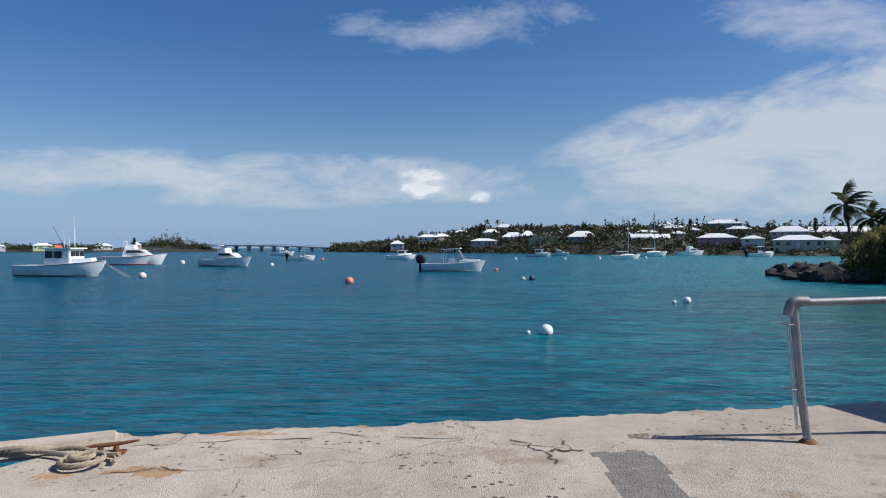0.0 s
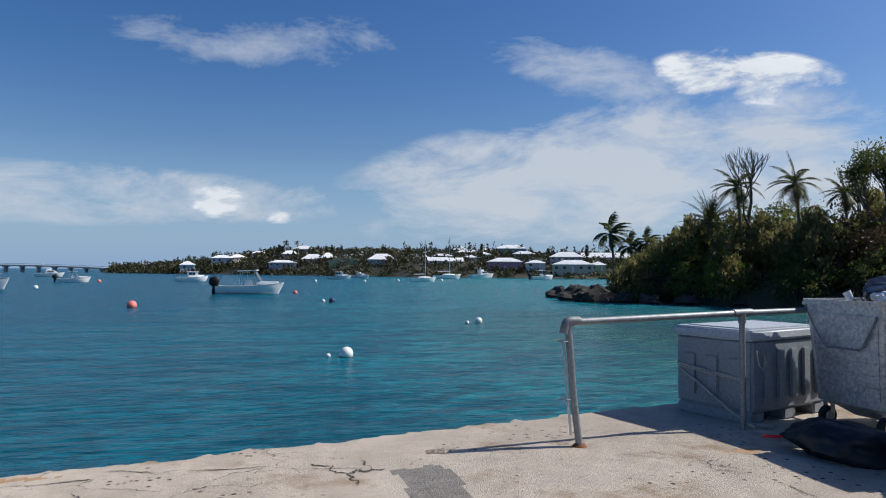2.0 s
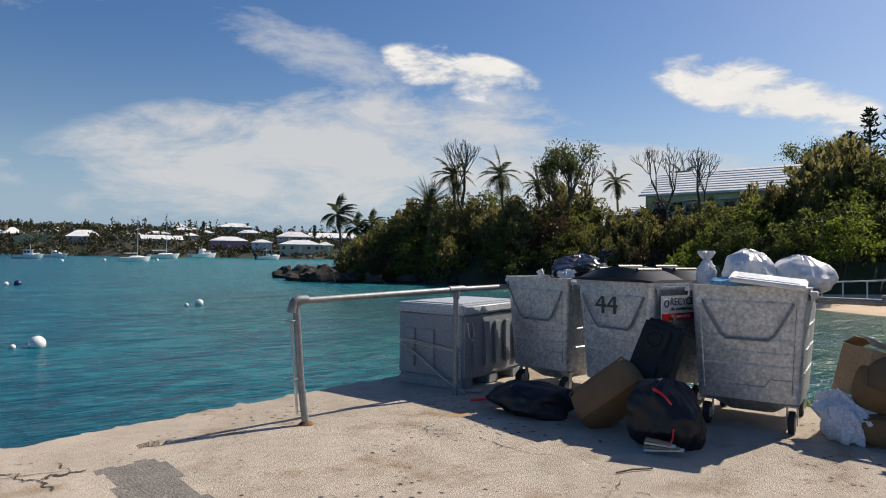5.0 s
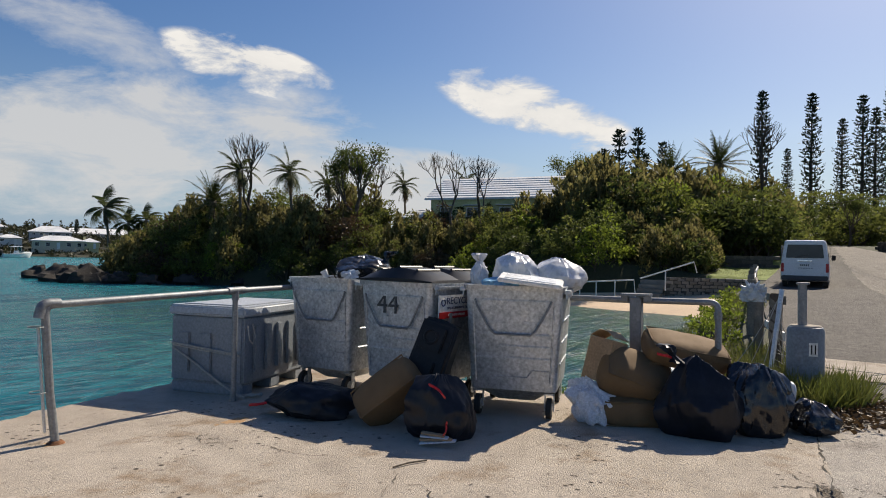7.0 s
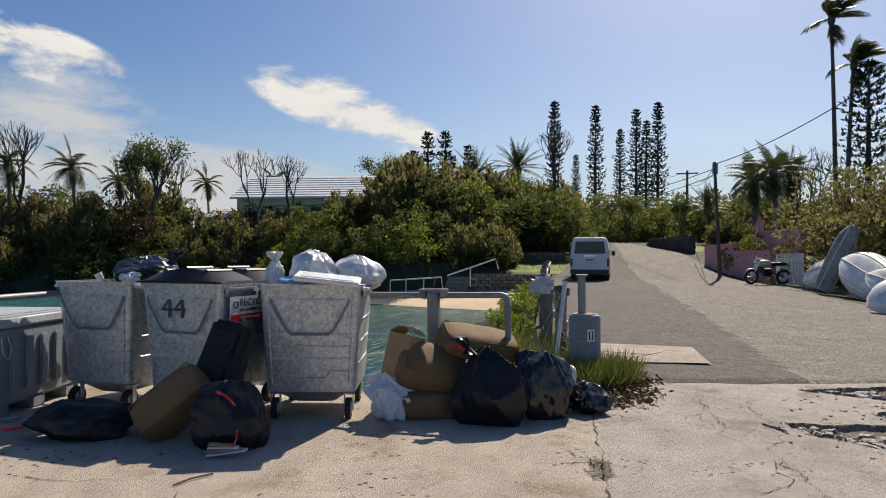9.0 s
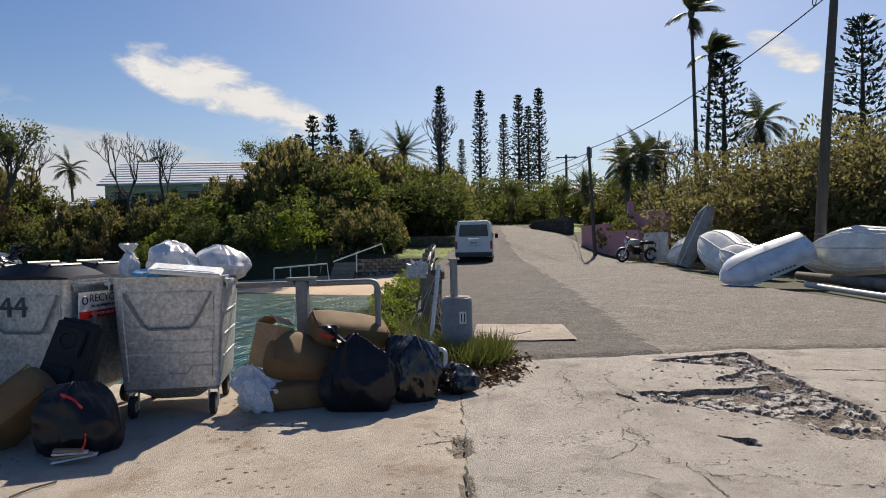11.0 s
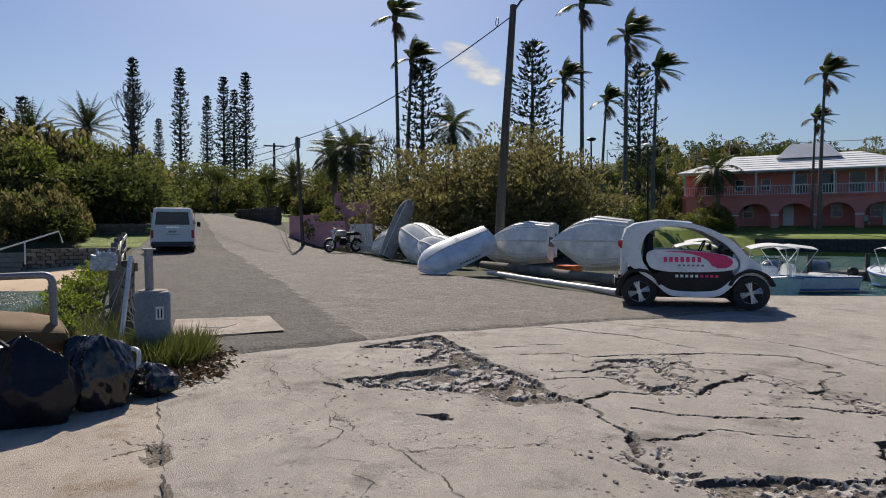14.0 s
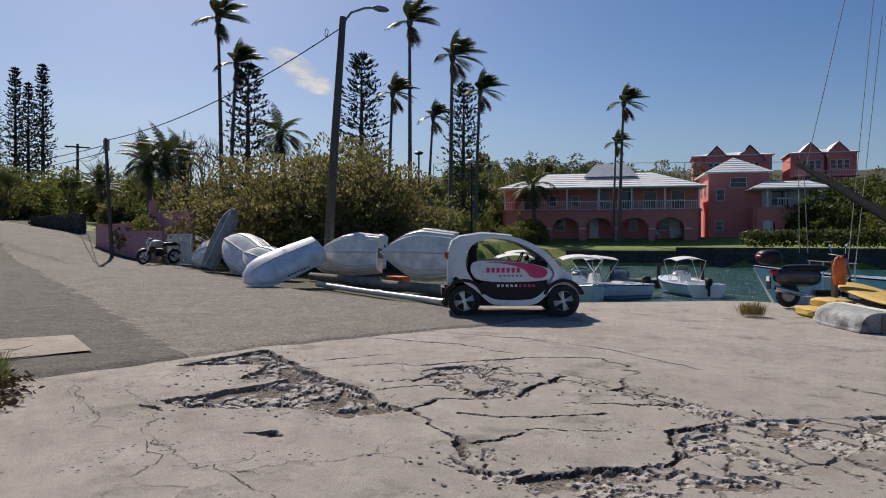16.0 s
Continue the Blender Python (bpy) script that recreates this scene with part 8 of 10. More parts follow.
def frond(g, p, az, el, L, droop, leaflet, n=24, wind=(0, 0), rs=random, stalk=None):
    """One feather frond: a drooping midrib with leaflets on both sides."""
    d = Vector((math.cos(az) * math.cos(el), math.sin(az) * math.cos(el), math.sin(el)))
    pts, q = [], Vector(p)
    for i in range(n + 1):
        pts.append(q.copy())
        d = (d + Vector((wind[0], wind[1], -droop)) * (1.0 / n)).normalized()
        q = q + d * (L / n)
    v, f = [], []
    for i in range(2, n + 1):
        a = pts[i]
        t = (pts[i] - pts[i - 1]).normalized()
        side = t.cross(Vector((0, 0, 1)))
        side = side.normalized() if side.length > 1e-3 else Vector((1, 0, 0))
        ll = leaflet * math.sin(math.pi * min(0.97, 0.12 + 0.85 * i / n)) * rs.uniform(0.8, 1.1)
        for s in (-1, 1):
            e = a + (side * s * 0.75 + t * 0.55).normalized() * ll + Vector((wind[0], wind[1], -0.55)) * ll * 0.6
            m = (a + e) / 2 + Vector((0, 0, 0.06 * ll))
            w = t * ll * 0.08
            k = len(v)
            v += [a - w, m - w, e, m + w, a + w]
            f.append((k, k + 1, k + 2, k + 3, k + 4))
    g.add(v, f)
    if stalk is not None:
        stalk.tube(pts[::3], [0.022 * (1 - i / (n / 3 + 2)) + 0.006 for i in range(len(pts[::3]))], 4, cap=False)


def palm(label, H, bend_xy, seed, fronds=18, L=2.4, leaflet=0.55, droop=1.5, wind=(0, 0), r=0.16, skirt=3, stiff=False, group="palms", ragged=False):
    rs = random.Random(seed)
    t = thing("palm_tree", label, "palm tree", None, group)
    pts = [Vector((bend_xy[0] * q ** 1.7, bend_xy[1] * q ** 1.7, -0.4 + (H + 0.4) * q)) for q in (i / 12 for i in range(13))]
    Geo().tube(pts, [r * (1.35 if i == 0 else 1.0 - 0.45 * i / 12) * (1 + 0.05 * (i % 2)) for i in range(13)], 9).ob("trunk", PALM_BARK, t, smooth=True)
    g, dry, st = Geo(), Geo(), Geo()
    top = pts[-1]
    for i in range(fronds):
        az = i * 2.399 + rs.uniform(-0.3, 0.3)
        el = radians(78 - 95 * (i / fronds) + rs.uniform(-8, 8)) if not stiff else radians(85 - 100 * (i / fronds))
        if ragged:
            el = radians(82 - 80 * (i / fronds) ** 1.2 + rs.uniform(-10, 10))
        frond(g, top + Vector((0, 0, -0.1)), az, el, L * rs.uniform(0.8, 1.1), droop * rs.uniform(0.7, 1.2), leaflet, 24, wind, rs, st)
    for i in range(skirt):
        frond(dry, top + Vector((0, 0, -0.25)), rs.uniform(0, 6.28), radians(-50), L * 0.75, 2.5, leaflet * 0.8, 14, wind, rs)
    crown = g.ob("crown", FROND, t)
    st.ob("frond_stalk", FROND, crown)
    if skirt:
        dry.ob("dead_fronds", FROND_DRY, t, "dry brown hanging fronds")
    Geo().ball(tuple(top + Vector((0, 0, -0.15))), (r * 1.3, r * 1.3, 0.35), 10, 7, 0.2).ob("crownshaft", PALM_BARK, t, smooth=True)
    return t


def norfolk_pine(label, H, R, seed, whorls=30, per=7, gap=0.35, taper=0.6, lift=0.35, group="pines"):
    """A straight pine with whorls of short upturned boughs."""
    rs = random.Random(seed)
    t = thing("pine_tree", label, "pine tree", None, group)
    Geo().tube([(0, 0, -0.5), (0.05, 0.0, H * 0.5), (0, 0.03, H)], [0.30, 0.18, 0.03], 8).ob("trunk", BARK, t, smooth=True)
    g, br = Geo(), Geo()
    for w in range(whorls):
        q = (w + rs.uniform(-0.3, 0.3)) / whorls
        z = H * (gap + (1 - gap) * q)
        rad = R * (1 - q ** 2 * taper) * (0.35 + 0.65 * math.sin(min(1, q * 3.5 + 0.35) * math.pi / 2)) * rs.uniform(0.7, 1.15)
        if q > 0.93:
            rad *= (1 - q) / 0.07 * 0.8 + 0.2
        for b in range(per):
            az = b * 6.283 / per + w * 0.7 + rs.uniform(-0.25, 0.25)
            rr = rad * rs.uniform(0.75, 1.1)
            o = Vector((math.cos(az), math.sin(az), 0))
            e = Vector((0, 0, z)) + o * rr + Vector((0, 0, lift * rr))
            br.tube([(0, 0, z), tuple(e)], [0.03, 0.01], 4, cap=False)
            pts, dirs = [], []
            for k in range(11):
                s = 0.25 + 0.75 * k / 10
                pts.append(Vector((0, 0, z)) + (o * rr + Vector((0, 0, lift * rr * s))) * s + Vector((rs.gauss(0, 0.06), rs.gauss(0, 0.06), rs.gauss(0, 0.04))))
                dirs.append(o * 0.6 + Vector((rs.gauss(0, 0.6), rs.gauss(0, 0.6), 0.6 + rs.gauss(0, 0.3))))
            g.add(*leaf_quads(pts, dirs, 0.42, 0.16, 0, rs))
    g.ob("foliage", PINE, t)
    br.ob("bough", BARK, t)
    return t


def branching(g, p, d, L, r, depth, rs, tips, spread=0.55, up=0.25):
    q = p + d * L * 0.5 + Vector((rs.gauss(0, 0.05), rs.gauss(0, 0.05), 0)) * L
    e = q + (d + Vector((rs.gauss(0, 0.15), rs.gauss(0, 0.15), up * 0.4))).normalized() * L * 0.5
    g.tube([tuple(p), tuple(q), tuple(e)], [r, r * 0.82, r * 0.66], 6 if r > 0.05 else 4, cap=False)
    if depth == 0:
        tips.append((e, d))
        return
    for _ in range(rs.choice((2, 3, 3))):
        nd = (d + Vector((rs.gauss(0, spread), rs.gauss(0, spread), up + rs.gauss(0, spread * 0.5)))).normalized()
        branching(g, e, nd, L * rs.uniform(0.62, 0.82), r * 0.62, depth - 1, rs, tips, spread, up)


def tree(name, label, category, H, seed, depth=4, leaves=0, leaf=0.2, material=None, spread=0.5, up=0.3, trunk=0.16, clump=0.5, group=""):
    rs = random.Random(seed)
    t = thing(name, label, category, None, group)
    g, tips = Geo(), []
    branching(g, Vector((0, 0, -0.3)), Vector((rs.gauss(0, 0.06), rs.gauss(0, 0.06), 1)), H * 0.32, trunk, depth, rs, tips, spread, up)
    g.ob("trunk", BARK, t, smooth=True)
    if leaves:
        lg = Geo()
        for e, d in tips:
            pts = [e + Vector((rs.gauss(0, 1), rs.gauss(0, 1), rs.gauss(0, 1))) * clump * 0.5 for _ in range(leaves)]
            lg.add(*leaf_quads(pts, [d + Vector((rs.gauss(0, 0.7), rs.gauss(0, 0.7), rs.gauss(0, 0.6))) for _ in pts], leaf, leaf * 0.4, 0.1, rs))
        lg.ob("crown", material, t)
    return t


def use(proto, spots):
    """First spot takes the built plant itself, the rest get copies: (x, y, z, scale)."""
    for i, (x, y, z, s) in enumerate(spots):
        if i == 0:
            proto.matrix_basis = pose(x, y, z) @ Matrix.Diagonal((s, s, s, 1))
        else:
            o = place(proto, x, y, z, s, random.uniform(-22, 22) if proto.name.startswith("palm") else None)
            if proto.name.startswith("shrub") and (y < 3 or x > 40):
                o.name = "garden_shrub" if y < 3 else "thicket_shrub"


def build_plants():
    rs = random.Random(5)
    # thicket round the cove
    kinds = [shrub("shrub", "dense dark green coastal shrub on the bank", "shrub", 1.7, 2.6, 46, 52, 0.20, LEAF_DARK, 1),
             shrub("shrub", "mid-green leafy coastal shrub on the bank", "shrub", 1.6, 2.4, 46, 52, 0.18, LEAF_MID, 2),
             shrub("shrub", "olive-brown feathery shrub on the bank", "shrub", 1.5, 2.6, 48, 48, 0.26, LEAF_OLIVE, 3, 0.8, spiky=True),
             shrub("shrub", "bright green leafy shrub on the bank", "shrub", 1.6, 2.5, 46, 50, 0.19, LEAF_BRIGHT, 4),
             shrub("shrub", "salt-browned shrub on the bank", "shrub", 1.5, 2.4, 44, 44, 0.19, LEAF_BROWN, 6)]
    spots = [[] for _ in kinds]
    line = [(33.9, 10.5), (33.5, 14), (33.2, 19), (34.2, 27), (31.8, 31.5), (28.4, 37.9), (25.4, 40.6), (25.2, 43.5), (26.8, 49), (29.4, 53), (35, 59.5), (44, 68)]
    for a, b in zip(line[:-1], line[1:]):
        a, b = Vector((*a, 0)), Vector((*b, 0))
        n = max(2, int((b - a).length / 1.55))
        s = Vector(((b - a).y, -(b - a).x, 0)).normalized()
        for i in range(n):
            for row in range(5):
                p = a.lerp(b, (i + rs.random()) / n) + s * (row * 2.3 + rs.uniform(-0.8, 0.8))
                if row == 4 and rs.random() < 0.4 or p.x < 0.655 * p.y:
                    continue
                k = rs.choices(range(5), (3.5, 4, 5, 1.4, 1) if p.y > 22 else (2.5, 3, 4, 3, 1))[0]
                spots[k].append((p.x, p.y, land_z(p.x, p.y) - 0.25, rs.uniform(0.85, 1.3) * (0.77 if 0.36 < math.atan2(p.y, p.x) < 0.64 else 1.0) * (0.8 if row == 0 else 1.05) * (1 - 0.5 * sm(40, 52, p.y) * (1 if row < 3 else 0.7))))
    # higher thicket behind the beach and along the road's far side
    for _ in range(95):
        x, y = rs.uniform(40, 62), rs.uniform(4.8, 17)
        if y < lerp_at(x, ROAD_L) + 1.6 or (x < 43 and y < 9):
            continue
        k = rs.choices(range(5), (2, 3, 2, 4, 1))[0]
        spots[k].append((x, y, land_z(x, y) - 0.3, rs.uniform(1.2, 1.8)))
    for _ in range(22):
        x, y = rs.uniform(34.2, 39.5), rs.uniform(7.0, 11.0)
        spots[rs.choice((0, 1, 2, 2))].append((x, y, land_z(x, y) - 0.25, rs.uniform(0.55, 0.85)))
    for _ in range(34):
        x, y = rs.uniform(63, 86), rs.uniform(-14, 22)
        spots[rs.choice((0, 1, 0))].append((x, y, land_z(x, y) - 0.4, rs.uniform(1.6, 2.3)))
    # road's other side, gardens, the bank over the creek
    for _ in range(30):
        x, y = rs.uniform(44, 62), rs.uniform(-17, -5.5)
        spots[rs.choice((0, 1, 2, 2))].append((x, y, land_z(x, y) - 0.2, rs.uniform(0.5, 0.9)))
    for _ in range(34):
        x = rs.uniform(27, 50)
        y = -0.62 * x + rs.uniform(1.5, 5.5)
        spots[rs.choice((0, 0, 1, 2))].append((x, y, land_z(x, y) - 0.2, rs.uniform(0.55, 1.0)))
    for _ in range(30):
        q = rs.random()
        x, y = 66 - 46 * q + rs.uniform(-5, 5), -70 - 28 * q + rs.uniform(-8, 4)
        spots[rs.choice((0, 0, 1))].append((x, y, land_z(x, y) - 0.3, rs.uniform(1.2, 2.1)))
    for _ in range(46):
        x, y = rs.uniform(16, 44), rs.uniform(-94, -67)
        spots[rs.choice((0, 0, 1, 0))].append((x, y, land_z(x, y) - 0.4, rs.uniform(1.5, 2.4)))
    for _ in range(46):
        x, y = rs.uniform(60, 112), rs.uniform(-92, -40)
        spots[rs.choice((0, 0, 1, 2))].append((x, y, land_z(x, y) - 0.4, rs.uniform(1.8, 2.8)))
    for k, s in zip(kinds, spots):
        use(k, s)
    # oleander and sea grape over the dinghies
    use(shrub("oleander", "tall grey-green oleander thicket over the dinghies", "shrub", 2.3, 4.0, 110, 70, 0.17, LEAF_OLIVE, 11, 0.6, group="oleanders"),
        [(26.6, -8.6, 0.30, 1.2), (25.2, -11.0, 0.30, 1.15), (29.2, -7.6, 0.4, 1.0), (27.6, -12.4, 0.3, 1.1), (23.6, -12.4, 0.2, 0.95), (24.6, -9.4, 0.25, 0.95)])
    use(shrub("oleander", "leafy green bush beside the gateposts", "shrub", 1.3, 1.9, 50, 55, 0.16, LEAF_MID, 12, 0.6, group="oleanders"),
        [(34.5, -4.9, 0.8, 1.0), (31.0, -5.6, 0.6, 0.6), (35.5, -19.1, 1.2, 1.5), (34.2, -22.0, 1.2, 1.2), (54.0, -43.6, 1.2, 1.5), (52.8, -44.2, 1.0, 1.35)])
    use(shrub("sea_grape", "small bright green bush growing over the quay's end", "shrub", 0.45, 0.62, 26, 34, 0.07, LEAF_BRIGHT, 13, 0.6, group="bank bushes"),
        [(7.2, 2.05, -0.25, 0.95), (7.0, 2.6, -0.45, 0.8), (10.4, 1.9, -0.2, 0.9), (12.6, 2.3, -0.2, 1.1), (15.0, 2.7, -0.2, 1.3), (18.5, 3.2, -0.2, 1.3), (22, 3.5, -0.1, 1.3)])
    # palms
    use(palm("wind-bent coconut palm on the point", 6.0, (-0.7, -0.2), 21, 16, 2.9, 0.8, 1.7, (1.1, -0.6)), [(33.9, 54.8, -0.2, 0.84), (35.2, 53.9, -0.2, 0.76), (36.4, 53.2, 0.0, 0.78), (38.2, 51.6, 0.3, 0.74), (39.4, 49.6, 0.6, 0.75)])
    use(palm("stout date palm with stiff arching fronds", 2.6, (0.1, 0.1), 22, 34, 2.6, 0.42, 0.9, (0, 0), 0.28, 5, True), [(31.9, 39.3, 2.4, 0.95), (53.8, 12.7, 5.3, 1.15), (54.4, 9.4, 6.0, 1.15), (58.9, -5.6, 3.2, 1.0), (43.0, -16.5, 3.4, 0.9)])
    use(palm("ragged coconut palm among the trees", 5.2, (-0.3, 0.2), 23, 16, 2.3, 0.55, 1.7, (-0.4, 0.1), 0.15, 6), [(35.8, 35.3, 2.3, 0.95), (37.8, 33.5, 2.5, 0.8), (41.4, 29.2, 2.9, 0.75), (33.0, 37.5, 2.3, 0.98), (48.0, 27.5, 3.0, 0.9)])
    use(palm("very tall slender coconut palm, storm-torn", 13.5, (-2.3, 0.8), 24, 13, 2.1, 0.55, 1.25, (-0.75, -0.85), 0.15, 9, ragged=True), [(46.2, -11.6, 1.2, 1.06), (41.2, -23.2, 1.0, 1.04)])
    use(palm("tall slender coconut palm, storm-torn", 10.2, (0.4, -0.5), 25, 13, 1.9, 0.52, 1.35, (-0.75, -0.85), 0.14, 9, ragged=True),
        [(43.9, -11.5, 1.5, 1.12), (38.0, -24.5, 1.2, 1.12), (37.1, -25.9, 1.1, 0.92), (39.9, -20.8, 1.3, 0.88), (47.7, -50.9, 1.3, 1.24), (48.6, -51.0, 1.2, 0.9), (38.8, -23.2, 1.2, 0.75)])
    use(palm("short palm with drooping grey fronds", 4.2, (0.3, 0.2), 26, 18, 2.5, 0.6, 1.9, (0.3, 0), 0.2, 8), [(43.1, -14.8, 4.2, 1.0), (54.1, -45.4, 1.5, 1.35), (44.6, -8.0, 2.6, 1.0), (45.2, -7.0, 2.4, 0.9), (57.5, -9.0, 3.5, 1.1), (33.0, -9.8, 0.8, 0.6), (57.9, -11.6, 3.2, 1.2)])
    # pines
    use(norfolk_pine("tall narrow storm-stripped pine", 18.5, 1.35, 31, 30, 5, 0.30, 0.80), [(89.7, 10.6, 4.0, 1.0), (90.1, 5.3, 3.8, 0.97), (90.3, 0.2, 3.8, 0.93), (91.0, 2.2, 3.8, 0.80), (90.3, -2.5, 3.8, 0.97), (91.6, -1.1, 3.8, 0.86), (89.9, 7.8, 3.8, 0.62)])
    use(norfolk_pine("narrow pine on the ridge behind the house", 11.5, 0.95, 32, 15, 4, 0.40, 0.75), [(81.1, 27.3, 3.2, 1.04), (81.6, 25.6, 3.2, 1.20), (82.2, 23.5, 3.2, 1.21), (82.5, 22.6, 3.2, 0.95), (82.9, 20.7, 3.2, 1.06)])
    use(norfolk_pine("large pine with clear tiers of boughs", 14.2, 2.2, 33, 24, 6, 0.16, 0.72, 0.28), [(47.3, -22.4, 1.3, 1.03), (43.6, -12.6, 1.2, 0.8), (43.4, -29.2, 1.3, 0.85), (34.0, -92.0, 8.0, 0.6)])
    # broadleaf, cedar and bare trees
    use(tree("cedar_tree", "dark ragged cedar tree above the thicket", "tree", 7.5, 41, 4, 62, 0.22, LEAF_DARK, 0.42, 0.42, 0.22, 0.62, "cedars"),
        [(36.8, 29.9, 1.8, 0.95), (54.4, 21.3, 3.0, 1.0), (55.2, 19.4, 3.0, 0.98), (39.5, 34.0, 2.4, 0.7), (60.2, -3.4, 3.0, 0.5), (62.0, 1.0, 3.0, 0.55), (52.0, -27.0, 1.4, 0.8), (50, -31, 1.4, 0.75), (41.0, -28.5, 1.2, 0.65)])
    use(tree("bare_tree", "bare grey storm-stripped tree", "tree", 7.0, 42, 5, 0, 0.2, None, 0.45, 0.35, 0.14, 0.5, "bare trees"),
        [(33.4, 37.4, 2.4, 1.05), (54.9, 6.4, 4.5, 1.1), (36.9, 22.5, 2.6, 0.75), (37.8, 20.9, 2.6, 0.72), (38.6, 31.0, 2.4, 0.8), (45.0, -9.2, 2.2, 0.85), (58.0, -13.0, 2.5, 1.0)])
    use(tree("leafy_tree", "broad green tree beside the road", "tree", 6.0, 43, 4, 30, 0.26, LEAF_MID, 0.6, 0.25, 0.2, 0.9, "roadside trees"),
        [(57.0, 10.0, 3.5, 0.85), (47.0, 12.5, 2.8, 0.75), (50.0, 8.0, 3.0, 0.7), (44.0, 16.0, 2.5, 0.7), (66.0, -8.0, 3.0, 0.8), (40.0, 40.0, 2.5, 0.8)])


build_plants()


def grass_patch(name, label, x0, y0, spread, n, h, seed, material=GRASS_BLADE, flat=None):
    rs = random.Random(seed)
    g = Geo()
    pts, dirs = [], []
    for _ in range(n):
        a, r = rs.uniform(0, 6.283), math.sqrt(rs.random())
        x, y = x0 + spread[0] * r * math.cos(a), y0 + spread[1] * r * math.sin(a)
        z = flat if flat is not None else max(-0.3, land_z(x, y)) - 0.02
        pts.append((x, y, z))
        dirs.append((rs.gauss(0, 0.35), rs.gauss(0, 0.35), 1))
    g.add(*leaf_quads(pts, dirs, h, h * 0.034, 0.1, rs))
    tagged(g.ob(name, material), label, "grass", kind="stuff")


grass_patch("grass", "rank green grass round the bollard", 7.62, 0.62, (0.62, 0.55), 2600, 0.36, 1, flat=-0.03)
grass_patch("grass", "rank green grass below the fence", 9.6, 1.5, (1.8, 0.6), 1600, 0.28, 2)
grass_patch("grass", "rough grass on the bank beside the road", 17, 2.9, (6.5, 0.7), 2600, 0.30, 3)
grass_patch("grass", "dry tuft of grass on the concrete", 7.52, -11.25, (0.22, 0.22), 500, 0.26, 4, leafmat("dry_grass", (0.20, 0.15, 0.05), (0.28, 0.20, 0.08)), 0.0)
grass_patch("grass", "grass along the pink garden wall", 31.5, -4.9, (3.0, 0.4), 900, 0.22, 5)
grass_patch("grass", "grass on the slope above the beach", 38, 5.4, (4.0, 2.2), 3000, 0.14, 6)


def litter(x0, y0, spread, n, seed):
    rs, g = random.Random(seed), Geo()
    pts, dirs = [], []
    for _ in range(n):
        pts.append((x0 + rs.gauss(0, spread[0]), y0 + rs.gauss(0, spread[1]), 0.012 + rs.random() * 0.05))
        dirs.append((rs.gauss(0, 1), rs.gauss(0, 1), rs.gauss(0, 0.25)))
    g.add(*leaf_quads(pts, dirs, 0.075, 0.035, 0.1, rs))
    tagged(g.ob("leaf_litter", LEAF_BROWN), "dead brown leaves and seaweed round the grass", "leaf litter", kind="stuff")


litter(7.05, 0.30, (0.28, 0.16), 1100, 8)
litter(7.6, 0.12, (0.35, 0.10), 500, 9)


# ---- buildings, poles, walls, far shore ----
def window(parent, m, w, h, frame_mat=None, sub=True):
    f = Geo()
    for c, s in (((0, 0, h / 2), (w + 0.10, 0.08, 0.06)), ((0, 0, -h / 2), (w + 0.10, 0.08, 0.06)), ((-w / 2, 0, 0), (0.06, 0.08, h)), ((w / 2, 0, 0), (0.06, 0.08, h)), ((0, 0, 0), (w, 0.05, 0.04))):
        f.box(c, s)
    o = f.ob("window", frame_mat or WHITE, parent, m=m)
    Geo().box((0, 0.015, 0), (w, 0.02, h)).ob("pane", GLASS_DARK, o)
    return o


def hip_roof(w, d, z, rise, over=0.35, steps=5):
    """Stepped limewashed hip roof in one shell, over a plan from (0, 0) to (w, d)."""
    run = min(w, d) / 2 + over
    rings = []
    for i in range(steps):
        r0, r1 = -over + run * i / steps, -over + run * (i + 1) / steps
        z0, z1 = z + rise * i / steps + 0.04, z + rise * (i + 1) / steps
        for r, q in ((r0, z0 - (0.05 if i else 0.14)), (r0, z0), (r1, z1)):
            rings.append([(r, r, q), (w - r, r, q), (w - r, d - r, q), (r, d - r, q)])
    return Geo().loft(rings)


def gable_roof(w, d, z, rise, over=0.3, along="x", steps=5):
    """Stepped gable roof in one shell."""
    span, L = (d, w) if along == "x" else (w, d)
    side = []
    for i in range(steps):
        a, b = i / steps, (i + 1) / steps
        s0, s1 = -over + (span / 2 + over) * a, -over + (span / 2 + over) * b
        side += [(s0, z + rise * a - over * 0.2 - 0.01), (s0, z + rise * a - over * 0.2 + 0.04), (s1, z + rise * b - over * 0.2)]
    prof = side + [(span - p, q) for p, q in side[::-1]] + [(span + over, z - over * 0.2 - 0.10), (span / 2, z + rise - over * 0.2 - 0.14), (-over, z - over * 0.2 - 0.10)]
    rings = [[(x, p, q) if along == "x" else (p, x, q) for p, q in prof] for x in (-over, L + over)]
    return Geo().loft(rings)


